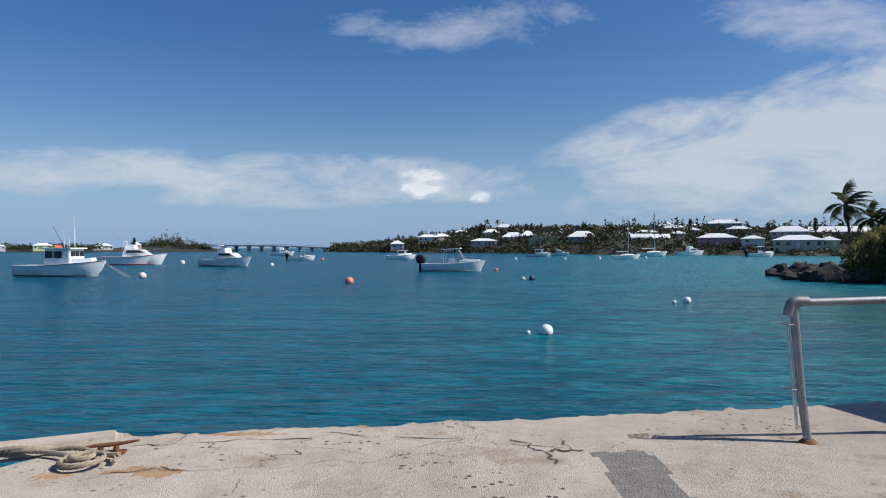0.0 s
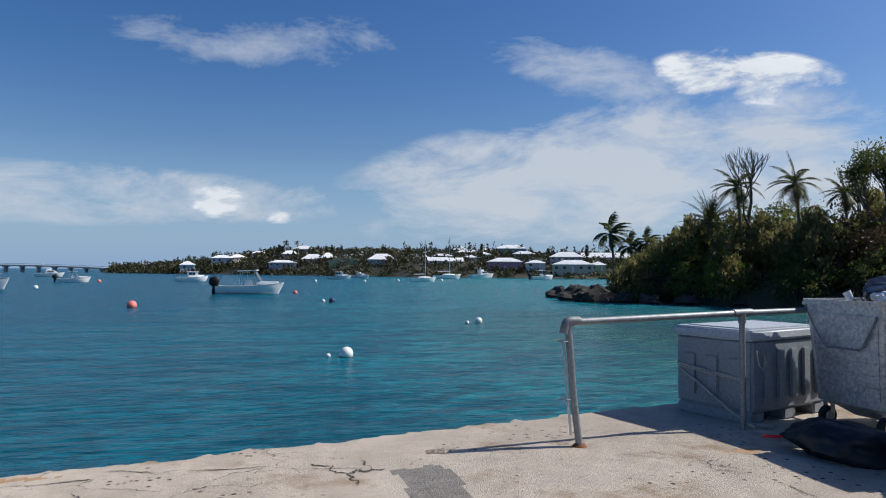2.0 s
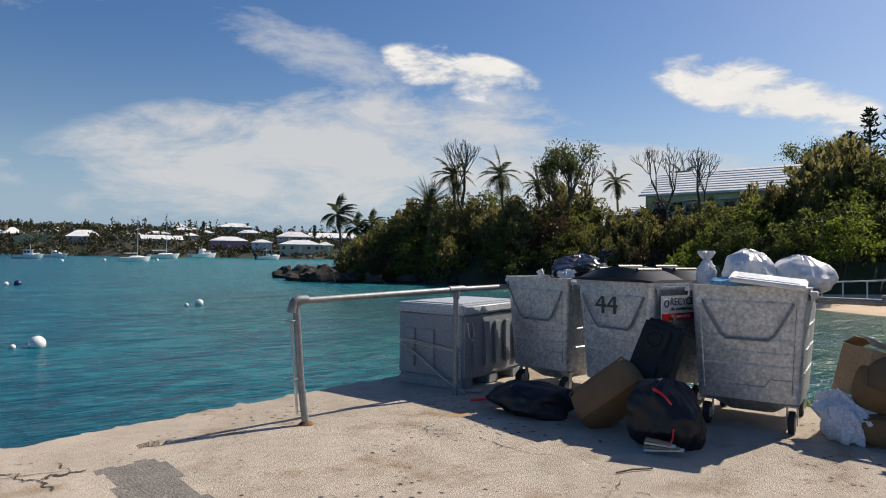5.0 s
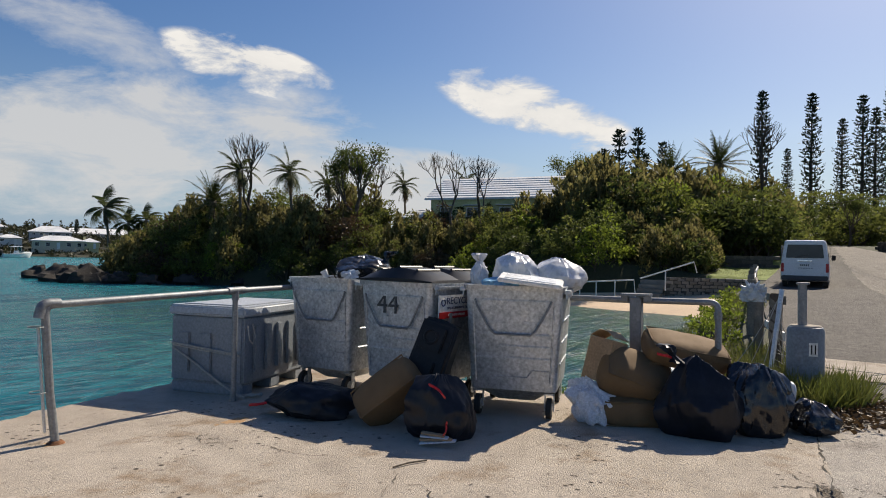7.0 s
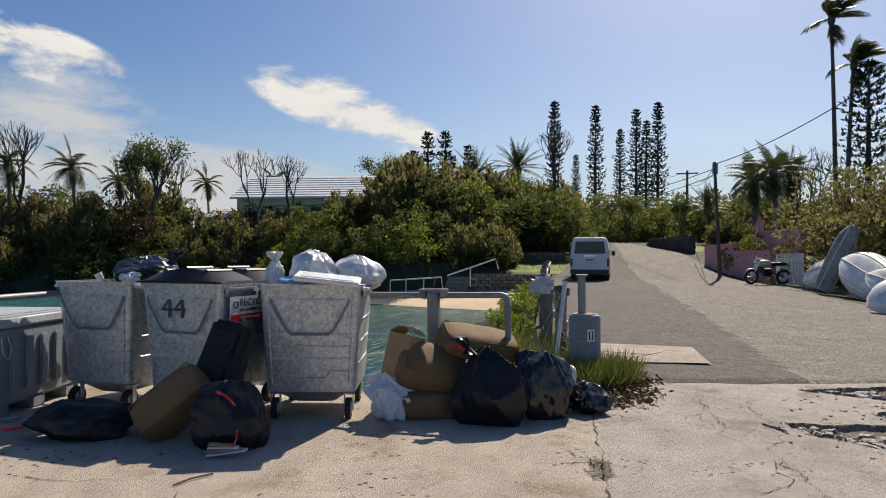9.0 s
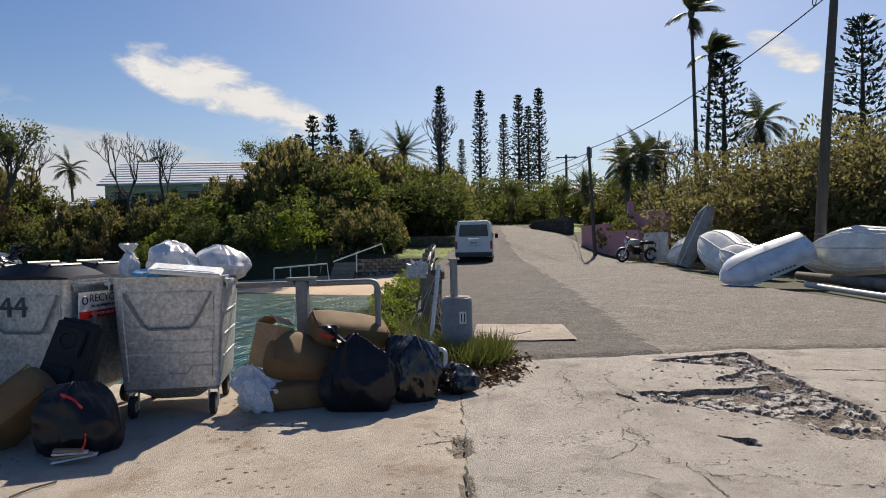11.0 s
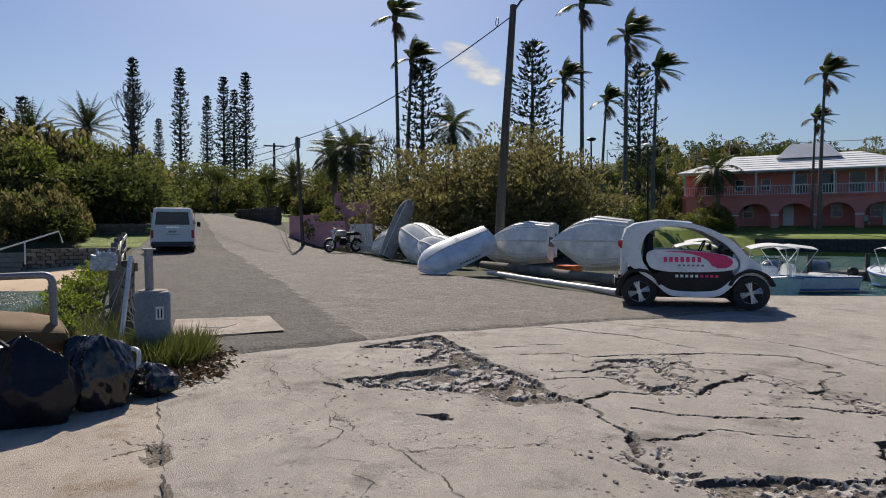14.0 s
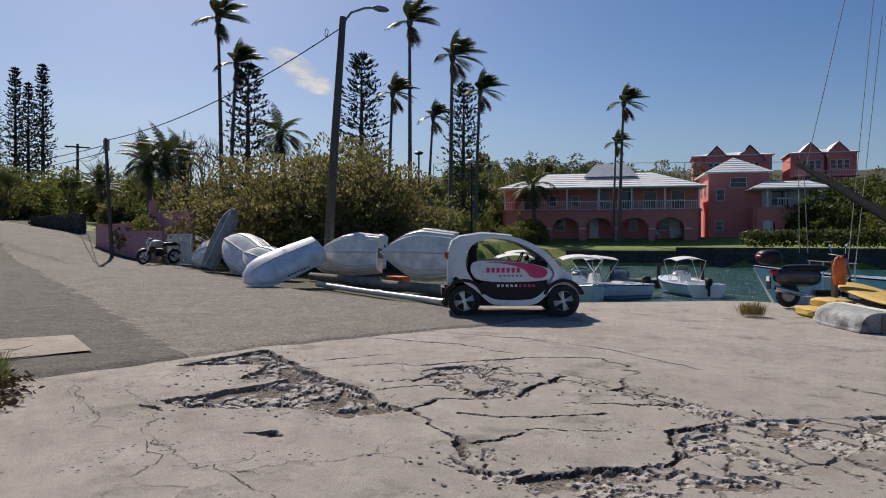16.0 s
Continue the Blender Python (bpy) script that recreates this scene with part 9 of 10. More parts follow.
def cottage(m, label, w, d, h, wall_mat, rise=None, gable=False, storeys=1, group="far houses", chimney=True, cols=None, name="house"):
    """Walls, windows, door, limewashed roof; its front looks along -y."""
    t = thing(name, label, "house", m, group)
    rise = rise or min(w, d) * 0.26
    wl = Geo().box((w / 2, d / 2, h / 2 - 0.5), (w, d, h + 1.0))
    if gable:
        wl.add([(0, 0.02, h), (0, d - 0.02, h), (0, d / 2, h + rise * 0.92), (w, 0.02, h), (w, d - 0.02, h), (w, d / 2, h + rise * 0.92)], [(0, 2, 1), (3, 4, 5)])
    wl.ob("wall", wall_mat, t)
    (gable_roof(w, d, h, rise) if gable else hip_roof(w, d, h, rise)).ob("roof", ROOF_WHITE, t, "white stepped limestone roof")
    n = cols or max(2, int(w / 2.2))
    fh = h / storeys
    for s in range(storeys):
        for i in range(n):
            x = w * (i + 0.5) / n
            if s == 0 and i == n // 2:
                Geo().box((x, -0.02, fh * 0.40), (fh * 0.34, 0.06, fh * 0.78)).ob("door", WHITE, t)
                continue
            window(t, pose(x, -0.02, fh * (s + 0.56)), min(0.9, w / n * 0.45), fh * 0.42)
        for sx in (0, 1):
            window(t, pose(sx * w, d * 0.4, fh * (s + 0.56), 0, 0, 90 if sx else -90), min(0.9, d * 0.2), fh * 0.42)
    if chimney:
        Geo().box((w * 0.22, d * 0.55, h + rise * 0.75), (0.5, 0.5, rise * 1.1)).ob("chimney", wall_mat, t, bevel=0.03)
    return t


def stucco(name, c):
    return mat(name, c, 0.85, 0, [k * 0.85 for k in c], 0.5, 10, 0.1)


WALLS = {"white": stucco("white_stucco", (0.70, 0.69, 0.66)), "yellow": stucco("yellow_stucco", (0.62, 0.56, 0.30)), "blue": stucco("blue_stucco", (0.10, 0.22, 0.55)), "sky": stucco("sky_stucco", (0.45, 0.58, 0.66)),
         "orange": stucco("orange_stucco", (0.62, 0.30, 0.14)), "peach": stucco("peach_stucco", (0.66, 0.42, 0.32)), "grey": stucco("grey_stucco", (0.42, 0.43, 0.44)), "teal": stucco("teal_stucco", (0.16, 0.38, 0.40)),
         "rose": stucco("rose_stucco", (0.56, 0.26, 0.34)), "cream": stucco("cream_stucco", (0.64, 0.56, 0.42)), "lime": stucco("lime_stucco", (0.50, 0.55, 0.30))}


def far_house(u, d, z, w, h, colour, gable=False, storeys=1, turn=0.0, depth=None):
    """A house on the far shore, by its bearing and distance from the quay."""
    dp = depth or max(4.5, w * 0.6)
    wall_h = h * 0.68
    x, y = 0.15 + u * d, 0.28 + d
    m = pose(x, y, z, 0, 0, -math.degrees(math.atan(u)) + turn) @ Matrix.Translation((-w / 2, 0, 0))
    cottage(m, "%s stuccoed house with a white roof across the bay" % colour, w, dp, wall_h, WALLS[colour], h * 0.42, gable, storeys, cols=max(2, int(w / 2.0)))


far_house(-0.060, 300, 0.7, 5.8, 3.5, "sky")
far_house(-0.014, 300, 4.0, 9.0, 3.0, "white")
far_house(0.008, 302, 4.2, 6.5, 3.2, "cream", turn=14)
far_house(0.036, 310, 6.5, 6.5, 2.8, "sky")
far_house(0.069, 262, 2.3, 10.3, 2.4, "grey")
far_house(0.081, 285, 5.3, 6.7, 3.6, "white", turn=10)
far_house(0.098, 300, 7.8, 7.6, 3.7, "cream", turn=-8)
far_house(0.113, 262, 2.3, 8.5, 4.6, "peach", storeys=2)
far_house(0.136, 258, 2.6, 5.6, 4.8, "orange", storeys=2, turn=12)
far_house(0.160, 246, 2.0, 5.6, 3.4, "lime", True, turn=90, depth=6)
far_house(0.181, 244, 2.0, 5.2, 3.4, "lime", True, turn=90, depth=6)
far_house(0.216, 232, 1.6, 9.8, 5.0, "grey", storeys=2)
far_house(0.197, 280, 6.9, 10.4, 2.6, "orange")
far_house(0.304, 206, 2.4, 6.0, 2.9, "white", True)
far_house(0.330, 205, 2.2, 6.4, 3.0, "cream", True, turn=8)
far_house(0.312, 225, 5.0, 7.2, 2.0, "cream")
far_house(0.341, 250, 7.1, 5.7, 3.4, "blue")
far_house(0.417, 190, 2.0, 10.4, 3.0, "rose", storeys=2)
far_house(0.471, 182, 2.2, 5.7, 2.1, "white")
far_house(0.527, 190, 3.0, 10.2, 4.0, "grey", storeys=2)
far_house(0.539, 168, 1.0, 11.3, 3.1, "cream")
far_house(0.586, 165, 1.3, 4.4, 2.5, "yellow")
far_house(0.601, 200, 3.1, 16.3, 4.2, "white", True)
far_house(0.427, 240, 7.4, 12.1, 3.6, "teal", storeys=2)
far_house(0.353, 235, 6.2, 8.3, 2.7, "orange")
far_house(0.261, 255, 5.5, 10.7, 2.7, "white")
far_house(0.280, 225, 3.9, 6.6, 2.4, "sky")
far_house(0.377, 230, 5.5, 6.8, 2.4, "white")
far_house(0.238, 290, 8.1, 8.5, 2.2, "peach")
far_house(0.389, 250, 7.5, 5.3, 2.3, "white", turn=20)
far_house(0.141, 300, 8.1, 8.8, 2.2, "white")
far_house(0.450, 220, 5.7, 7.4, 2.4, "grey")
far_house(-0.496, 380, 0.3, 10.0, 3.4, "white")
far_house(-0.447, 385, 0.5, 5.5, 3.9, "cream", storeys=2)
far_house(-0.585, 360, 0.7, 9.0, 3.2, "lime")
far_house(-0.655, 350, 0.7, 9.0, 2.6, "white")
far_house(0.290, 240, 6.2, 5.0, 2.2, "rose")
far_house(0.250, 265, 7.2, 6.0, 2.2, "white", turn=15)
far_house(0.175, 275, 5.6, 6.0, 2.4, "white", turn=-10)
far_house(0.36, 215, 4.2, 5.0, 2.2, "white", turn=10)


def far_woods():
    """Scrub and trees over the far shores."""
    rs = random.Random(9)
    g = Geo()

    def tuft(x, y, z, r, h, n, size):
        pts, dirs = [], []
        for _ in range(n):
            d = Vector((rs.gauss(0, 1), rs.gauss(0, 1), abs(rs.gauss(0, 1)))).normalized()
            pts.append((x + d.x * r * rs.random(), y + d.y * r * rs.random(), z + d.z * h * rs.uniform(0.2, 1)))
            dirs.append(d + Vector((rs.gauss(0, 0.5), rs.gauss(0, 0.5), 0.3)))
        g.add(*leaf_quads(pts, dirs, size, size * 0.6, 0.1, rs))
    for _ in range(1700):
        u = rs.uniform(-0.155, 0.78)
        q = rs.random()
        d = lerp_at(u, FAR_NEAR) + lerp_at(u, FAR_DEEP) * q
        z = SEA - 0.4 + (lerp_at(u, FAR_TOP) - SEA) * math.sin(min(1, q * 1.25) * math.pi / 2)
        s = d / 240
        tuft(0.15 + u * d, 0.28 + d, z, 2.6 * s, rs.uniform(1.2, 2.6) * s * (0.8 if q < 0.15 else 1), 34, 0.9 * s)
    for _ in range(90):                                   # taller trees along the crest
        u = rs.uniform(-0.08, 0.78)
        d = lerp_at(u, FAR_NEAR) + lerp_at(u, FAR_DEEP) * rs.uniform(0.6, 1)
        z = lerp_at(u, FAR_TOP) - 1
        h = rs.uniform(2.5, 5.0)
        tuft(0.15 + u * d, 0.28 + d, z + 1, 0.9, h, 60, 0.9)
    for _ in range(330):
        u = rs.choice((rs.uniform(-0.8, -0.5), rs.uniform(-0.455, -0.34)))
        d = 352 + rs.uniform(0, 45) + (40 if u > -0.5 else 0)
        h = rs.uniform(1.5, 4) if u < -0.5 else rs.uniform(5.0, 13.0) * max(0.35, 1 - abs(u + 0.40) / 0.07)
        tuft(0.15 + u * d, 0.28 + d, 0.6, 2.6, h, 44, 1.1)
    tagged(g.ob("woods", leafmat("far_leaf", (0.035, 0.042, 0.016), (0.06, 0.055, 0.025))), "dark scrub and trees over the far shore", "woods", kind="stuff")


far_woods()
fp = palm("distant coconut palm above the far roofs", 4.5, (-0.2, 0), 51, 13, 1.7, 0.5, 1.6, (-0.4, 0), 0.12, 0, group="far palms")
use(fp, [(0.15 + u * d, 0.28 + d, z, s) for u, d, z, s in ((-0.058, 305, 1.5, 1.0), (-0.05, 306, 1.5, 0.95), (-0.022, 303, 3.0, 1.1), (-0.018, 304, 3.0, 0.9), (0.025, 305, 4.0, 1.0), (0.075, 300, 8.0, 1.1), (0.09, 300, 8.5, 1.0), (0.3, 235, 6.0, 0.7), (0.42, 230, 6.0, 0.7))])
np_ = norfolk_pine("distant pine on the skyline", 5.5, 0.9, 52, 18, 6, 0.15, 0.6, 0.2, "far pines")
use(np_, [(0.15 + u * d, 0.28 + d, z, s) for u, d, z, s in ((0.064, 290, 6.0, 1.0), (0.14, 290, 8.0, 0.7), (0.377, 240, 7.0, 0.8), (0.565, 200, 5.5, 0.8), (-0.45, 384, 0.5, 1.2))])


def bridge():
    t = thing("road_bridge", "low grey road bridge on piers across the channel", "bridge", pose(0, 0, 0))
    a, b = Vector((-0.345 * 400 + 0.15, 400, 1.6)), Vector((-0.158 * 395 + 0.15, 395, 1.3))
    pts = [a.lerp(b, i / 20) + Vector((0, 0, 1.3 * math.sin(math.pi * min(1, 0.25 + 0.75 * i / 20)))) for i in range(21)]
    Geo().loft([[(p.x, p.y - 3, p.z - 0.5), (p.x, p.y + 3, p.z - 0.5), (p.x, p.y + 3, p.z + 0.25), (p.x, p.y - 3, p.z + 0.25)] for p in pts]).ob("deck", CONCRETE_OLD, t)
    for i in range(3, 20, 2):
        p = pts[i]
        Geo().box((p.x, p.y, (p.z - 0.4 + SEA - 1) / 2), (0.9, 4.5, p.z - 0.4 - SEA + 1)).box((p.x, p.y, p.z - 0.7), (2.0, 5.0, 0.5)).ob("pier", CONCRETE_OLD, t)
    for s in (-2.9, 2.9):
        Geo().tube([(p.x, p.y + s, p.z + 0.9) for p in pts], 0.08, 5).ob("railing", GALV_RAIL, t)


bridge()


# yellow-green house above the thicket
def headland_house():
    t = thing("house", "pale green cottage with a white stepped gable roof behind the thicket", "house", pose(47.0, 17.4, 1.35, 0, 0, 97))
    w, d, h, rise = 9.4, 6.0, 4.1, 1.75
    wall = stucco("pale_green_stucco", (0.66, 0.66, 0.36))
    Geo().box((w / 2, d / 2, h / 2 - 0.5), (w, d, h + 1)).add([(0, 0.02, h), (0, d - 0.02, h), (0, d / 2, h + rise * 0.92), (w, 0.02, h), (w, d - 0.02, h), (w, d / 2, h + rise * 0.92)], [(0, 2, 1), (3, 4, 5)]).ob("wall", wall, t)
    gable_roof(w, d, h, rise, 0.35, steps=9).ob("roof", ROOF_WHITE, t, "white stepped limestone roof")
    for y in (1.8, 4.2):
        window(t, pose(-0.03, y, 2.9, 0, 0, -90), 0.8, 1.1)
    for x in (1.6, 3.8, 6.2, 8.2):
        for yy, r in ((d + 0.03, 180), (-0.03, 0)):
            wn = window(t, pose(x, yy, 2.8, 0, 0, r), 0.85, 1.2)
        Geo().box((x, d + 0.2, 3.55), (1.2, 0.45, 0.06)).ob("awning", ROOF_WHITE, t, bevel=0.01)
    Geo().box((-0.25, d / 2, h + 0.35), (0.6, 2.6, 0.14)).ob("porch_roof", ROOF_WHITE, t, bevel=0.02)
    c = cottage(pose(44.2, 26.7, 1.5, 0, 0, 97), "small pale green wing beside the cottage", 2.4, 4, 2.6, wall, 0.7, False, 1, "", False)


headland_house()


# pink hotel over the creek
def arcade(parent, x0, x1, h, arches, th, material):
    """A wall pierced by round-headed arches: (centre, half width, springing)."""
    g = Geo()
    cuts = [x0]
    for c, r, s in arches:
        cuts += [c - r] + [c - r * math.cos(math.pi * i / 12) for i in range(1, 12)] + [c + r]
    cuts = sorted(set(cuts + [x1]))
    for a, b in zip(cuts[:-1], cuts[1:]):
        m = (a + b) / 2

        def low(x):
            for c, r, s in arches:
                if c - r - 1e-6 <= m <= c + r + 1e-6:
                    return s + math.sqrt(max(0, r * r - (x - c) ** 2)) * 0.8
            return -0.6
        za, zb = low(a), low(b)
        g.add([(a, 0, za), (b, 0, zb), (b, 0, h), (a, 0, h), (a, th, za), (b, th, zb), (b, th, h), (a, th, h)], [(0, 1, 2, 3), (7, 6, 5, 4), (0, 4, 5, 1), (3, 2, 6, 7), (0, 3, 7, 4), (1, 5, 6, 2)])
    return g.ob("arcade_wall", material, parent, "pink arcade wall with round arches", weld=True)


def balustrade(parent, x0, x1, y, z, h=0.85, n=14):
    Geo().box(((x0 + x1) / 2, y, z + h), (x1 - x0, 0.08, 0.07)).ob("handrail", WHITE, parent)
    Geo().box(((x0 + x1) / 2, y, z + 0.10), (x1 - x0, 0.06, 0.05)).ob("bottom_rail", WHITE, parent)
    me = None
    for i in range(n):
        x = x0 + (x1 - x0) * (i + 0.5) / n
        if me is None:
            o = Geo().box((0, 0, 0), (0.045, 0.045, h - 0.1)).ob("baluster", WHITE, parent)
            me = o.data
        else:
            o = new("baluster", me)
            o.parent = parent
        o.location = (x, y, z + h / 2 + 0.03)


def hotel():
    t = thing("pink_hotel", "pink two-storey hotel wing with arcade, white balcony and stepped white roof", "hotel", pose(58.3, -44.4, 1.75, 0, 0, -135.4))
    L, D = 20.2, 9.0
    Geo().box((L / 2, 2.2 + (D - 2.2) / 2, 2.4), (L, D - 2.2, 5.8)).ob("back_wall", PINK, t)
    arcade(t, 0, L, 2.75, [(c, 1.4, 0.95) for c in (3.2, 6.7, 10.2, 13.7, 17.2)], 0.35, PINK)
    for x in (0.15, L - 0.15):
        Geo().box((x, 1.1, 1.2), (0.3, 2.2, 3.6)).ob("end_wall", PINK, t)
    Geo().box((L / 2, 1.0, 2.82), (L + 0.2, 2.4, 0.16)).ob("balcony_floor", PINK, t, bevel=0.02)
    for i in range(7):
        x = 0.2 + i * (L - 0.4) / 6
        Geo().box((x, 0.08, 4.05), (0.15, 0.15, 2.35)).ob("column", WHITE, t, bevel=0.012)
        if i < 6:
            balustrade(t, x + 0.1, 0.2 + (i + 1) * (L - 0.4) / 6 - 0.1, 0.08, 2.90, 0.9, 13)
    hip_roof(L, D, 5.25, 1.9, 0.5, 7).ob("roof", ROOF_WHITE, t, "white stepped limestone roof")
    Geo().loft([[(L * 0.42, D * 0.25, 6.6), (L * 0.70, D * 0.25, 6.6), (L * 0.70, D * 0.8, 6.6), (L * 0.42, D * 0.8, 6.6)], [(L * 0.48, D * 0.45, 8.1), (L * 0.64, D * 0.45, 8.1), (L * 0.64, D * 0.6, 8.1), (L * 0.48, D * 0.6, 8.1)]]).ob("upper_roof", ROOF_WHITE, t)
    for x in (2.6, 5.2, 7.6, 10.6, 13.0, 15.4, 18.2):
        window(t, pose(x, 2.18, 4.0), 1.3 if int(x * 10) % 4 else 0.8, 1.9 if int(x * 10) % 4 else 1.1)
    for x in (6.0, 13.7, 16.9):
        window(t, pose(x, 2.18, 1.35), 0.9, 1.2)
    for x in (3.4, 9.6, 17.9):
        Geo().box((x, 2.16, 1.0), (0.95, 0.08, 2.1)).ob("door", WHITE, t, bevel=0.01)
    for i in range(6):
        Geo().box((1.5 + 3.5 * i - 0.05, -0.03, 0.95), (0.72, 0.10, 0.12)).ob("impost", WHITE, t, bevel=0.01)
    for y in (3.5, 6.5):
        for z in (1.3, 4.0):
            window(t, pose(-0.02, y, z, 0, 0, -90), 0.9, 1.2)
    t2 = thing("pink_hotel", "pink hotel block with hipped white roof and arched porch", "hotel", pose(43.9, -58.8, 1.75, 0, 0, -135.4) @ pose(0, 4.5, 0))
    Geo().box((4.2, 4, 3.2), (6.0, 8, 7.6)).ob("wall", PINK, t2)
    hip_roof(6.0, 8.0, 7.0, 1.9, 0.4, 7).ob("roof", ROOF_WHITE, t2, "white stepped limestone roof", m=pose(1.2, 0, 0))
    arcade(t2, 5.2, 12.0, 3.0, [(6.6, 0.65, 1.3), (9.6, 1.5, 1.0)], 0.3, PINK).location = (0, -2.6, 0)
    Geo().box((8.6, 0.0, 1.2), (6.8, 0.3, 3.8)).box((5.3, -1.3, 1.2), (0.3, 2.6, 3.6)).box((11.9, -1.3, 1.2), (0.3, 2.6, 3.6)).ob("porch_wall", PINK, t2)
    Geo().box((8.6, -1.3, 3.05), (6.9, 2.8, 0.14)).ob("terrace", PINK, t2)
    balustrade(t2, 7.4, 12.0, -2.5, 3.12, 0.9, 18)
    Geo().box((8.6, -1.0, 4.1), (0.12, 0.12, 2.0)).box((11.8, -2.2, 4.1), (0.14, 0.14, 2.0)).box((6.6, -2.2, 4.1), (0.14, 0.14, 2.0)).ob("porch_post", WHITE, t2)
    hip_roof(7.0, 3.0, 5.1, 0.8, 0.3, 4).ob("porch_roof", ROOF_WHITE, t2, m=pose(5.2, -2.5, 0))
    Geo().box((8.8, 0.6, 4.1), (4.6, 1.8, 2.1)).ob("upper_room", WALLS["white"], t2)
    for x, y, z, w, h in ((2.4, -0.02, 4.6, 0.8, 1.2), (4.2, -0.02, 5.9, 1.6, 1.0), (8.2, -0.33, 4.2, 1.7, 1.5), (2.3, -0.02, 1.3, 0.8, 1.0)):
        window(t2, pose(x, y, z), w, h)
    for y in (2, 5):
        window(t2, pose(1.18, y, 5.2, 0, 0, -90), 0.8, 1.2)
    Geo().box((6.6, -2.35, 1.05), (1.0, 0.08, 2.0)).ob("door", WHITE, t2, bevel=0.02)
    for (x, y, z, w, s) in ((79.5, -104, 10.8, 13.0, 1.0), (66, -112, 10.5, 10.0, 1.0), (47, -118, 11.5, 12.0, 1.15)):
        t3 = thing("pink_hotel", "pink twin-gabled hotel block on the hill", "hotel", pose(x, y, z, 0, 0, -140) @ Matrix.Diagonal((s, s, s, 1)), "hill blocks")
        Geo().box((w / 2, 4, 2.0), (w, 8, 8.0)).ob("wall", PINK, t3)
        for k in (0.3, 0.72):
            Geo().add([(w * k - 2.4, -0.3, 5.0), (w * k + 2.4, -0.3, 5.0), (w * k, -0.3, 7.6), (w * k - 2.4, 6, 5.0), (w * k + 2.4, 6, 5.0), (w * k, 6, 7.6)], [(0, 1, 2), (5, 4, 3)]).ob("gable", PINK, t3)
            Geo().add([(w * k - 2.7, -0.6, 4.9), (w * k, -0.6, 7.8), (w * k + 2.7, -0.6, 4.9), (w * k - 2.7, 6, 4.9), (w * k, 6, 7.8), (w * k + 2.7, 6, 4.9)], [(0, 1, 4, 3), (1, 2, 5, 4)]).ob("gable_roof", ROOF_WHITE, t3)
            Geo().box((w * k, -0.7, 3.6), (3.6, 1.4, 3.4)).ob("bay", PINK, t3)
            for q in (-1.0, 0.0, 1.0):
                window(t3, pose(w * k + q, -1.42, 3.8), 0.75, 1.4)
                window(t3, pose(w * k + q, -1.42, 0.9), 0.75, 1.4)
        hip_roof(w, 8, 6.0, 1.0, 0.4, 3).ob("roof", ROOF_WHITE, t3)
        balustrade(t3, 0.2, w - 0.2, -1.9, 1.9, 0.9, 24)
        Geo().box((w / 2, -0.95, 1.85), (w, 2.0, 0.14)).ob("balcony_floor", PINK, t3)
    for dx in (0.0, 2.2):
        t4 = thing("sun_lounger", "pale sun lounger on the lawn before the arcade", "lounger", pose(47.5 - dx * 0.7, -56.2 - dx * 0.7, 1.78, 0, 0, -135), "sun loungers")
        Geo().box((0, 0, 0.30), (0.6, 1.3, 0.07)).ob("seat", mat("pale_blue_mesh", (0.50, 0.58, 0.68), 0.7), t4, bevel=0.015)
        Geo().box((0, 0.0, 0.0), (0.6, 0.75, 0.06)).ob("backrest", WHITE, t4, bevel=0.015, m=pose(0, 0.9, 0.55, 48))
        for x in (-0.26, 0.26):
            for y in (-0.5, 0.5):
                Geo().box((x, y, 0.14), (0.05, 0.05, 0.3)).ob("leg", WHITE, t4)
    cottage(pose(33.5, -80, 5.0, 0, 0, -150), "white-roofed cottage with a tall chimney among the trees", 9, 6, 3.2, PINK_PALE, 1.6, False, 1, "", True)
    cottage(pose(64, -24, 1.6, 0, 0, 170), "small pink cottage with white roof behind the palms", 8, 6, 3.0, PINK, 1.6, False, 1, "", False)


hotel()

# tennis court fence on the skyline behind the roofs
t = thing("court_fence", "tall wire fence posts behind the hotel roof", "fence", pose(0, 0, 0))
for i in range(14):
    q = i / 13
    x, y = 72 - 26 * q, -44 - 36 * q
    Geo().tube([(x, y, 3), (x, y, 11.0)], 0.05, 6).ob("post", GALV_RAIL, t)
Geo().tube([(72, -44, 11.0), (46, -80, 11.0)], 0.035, 5).ob("top_wire", GALV_RAIL, t)


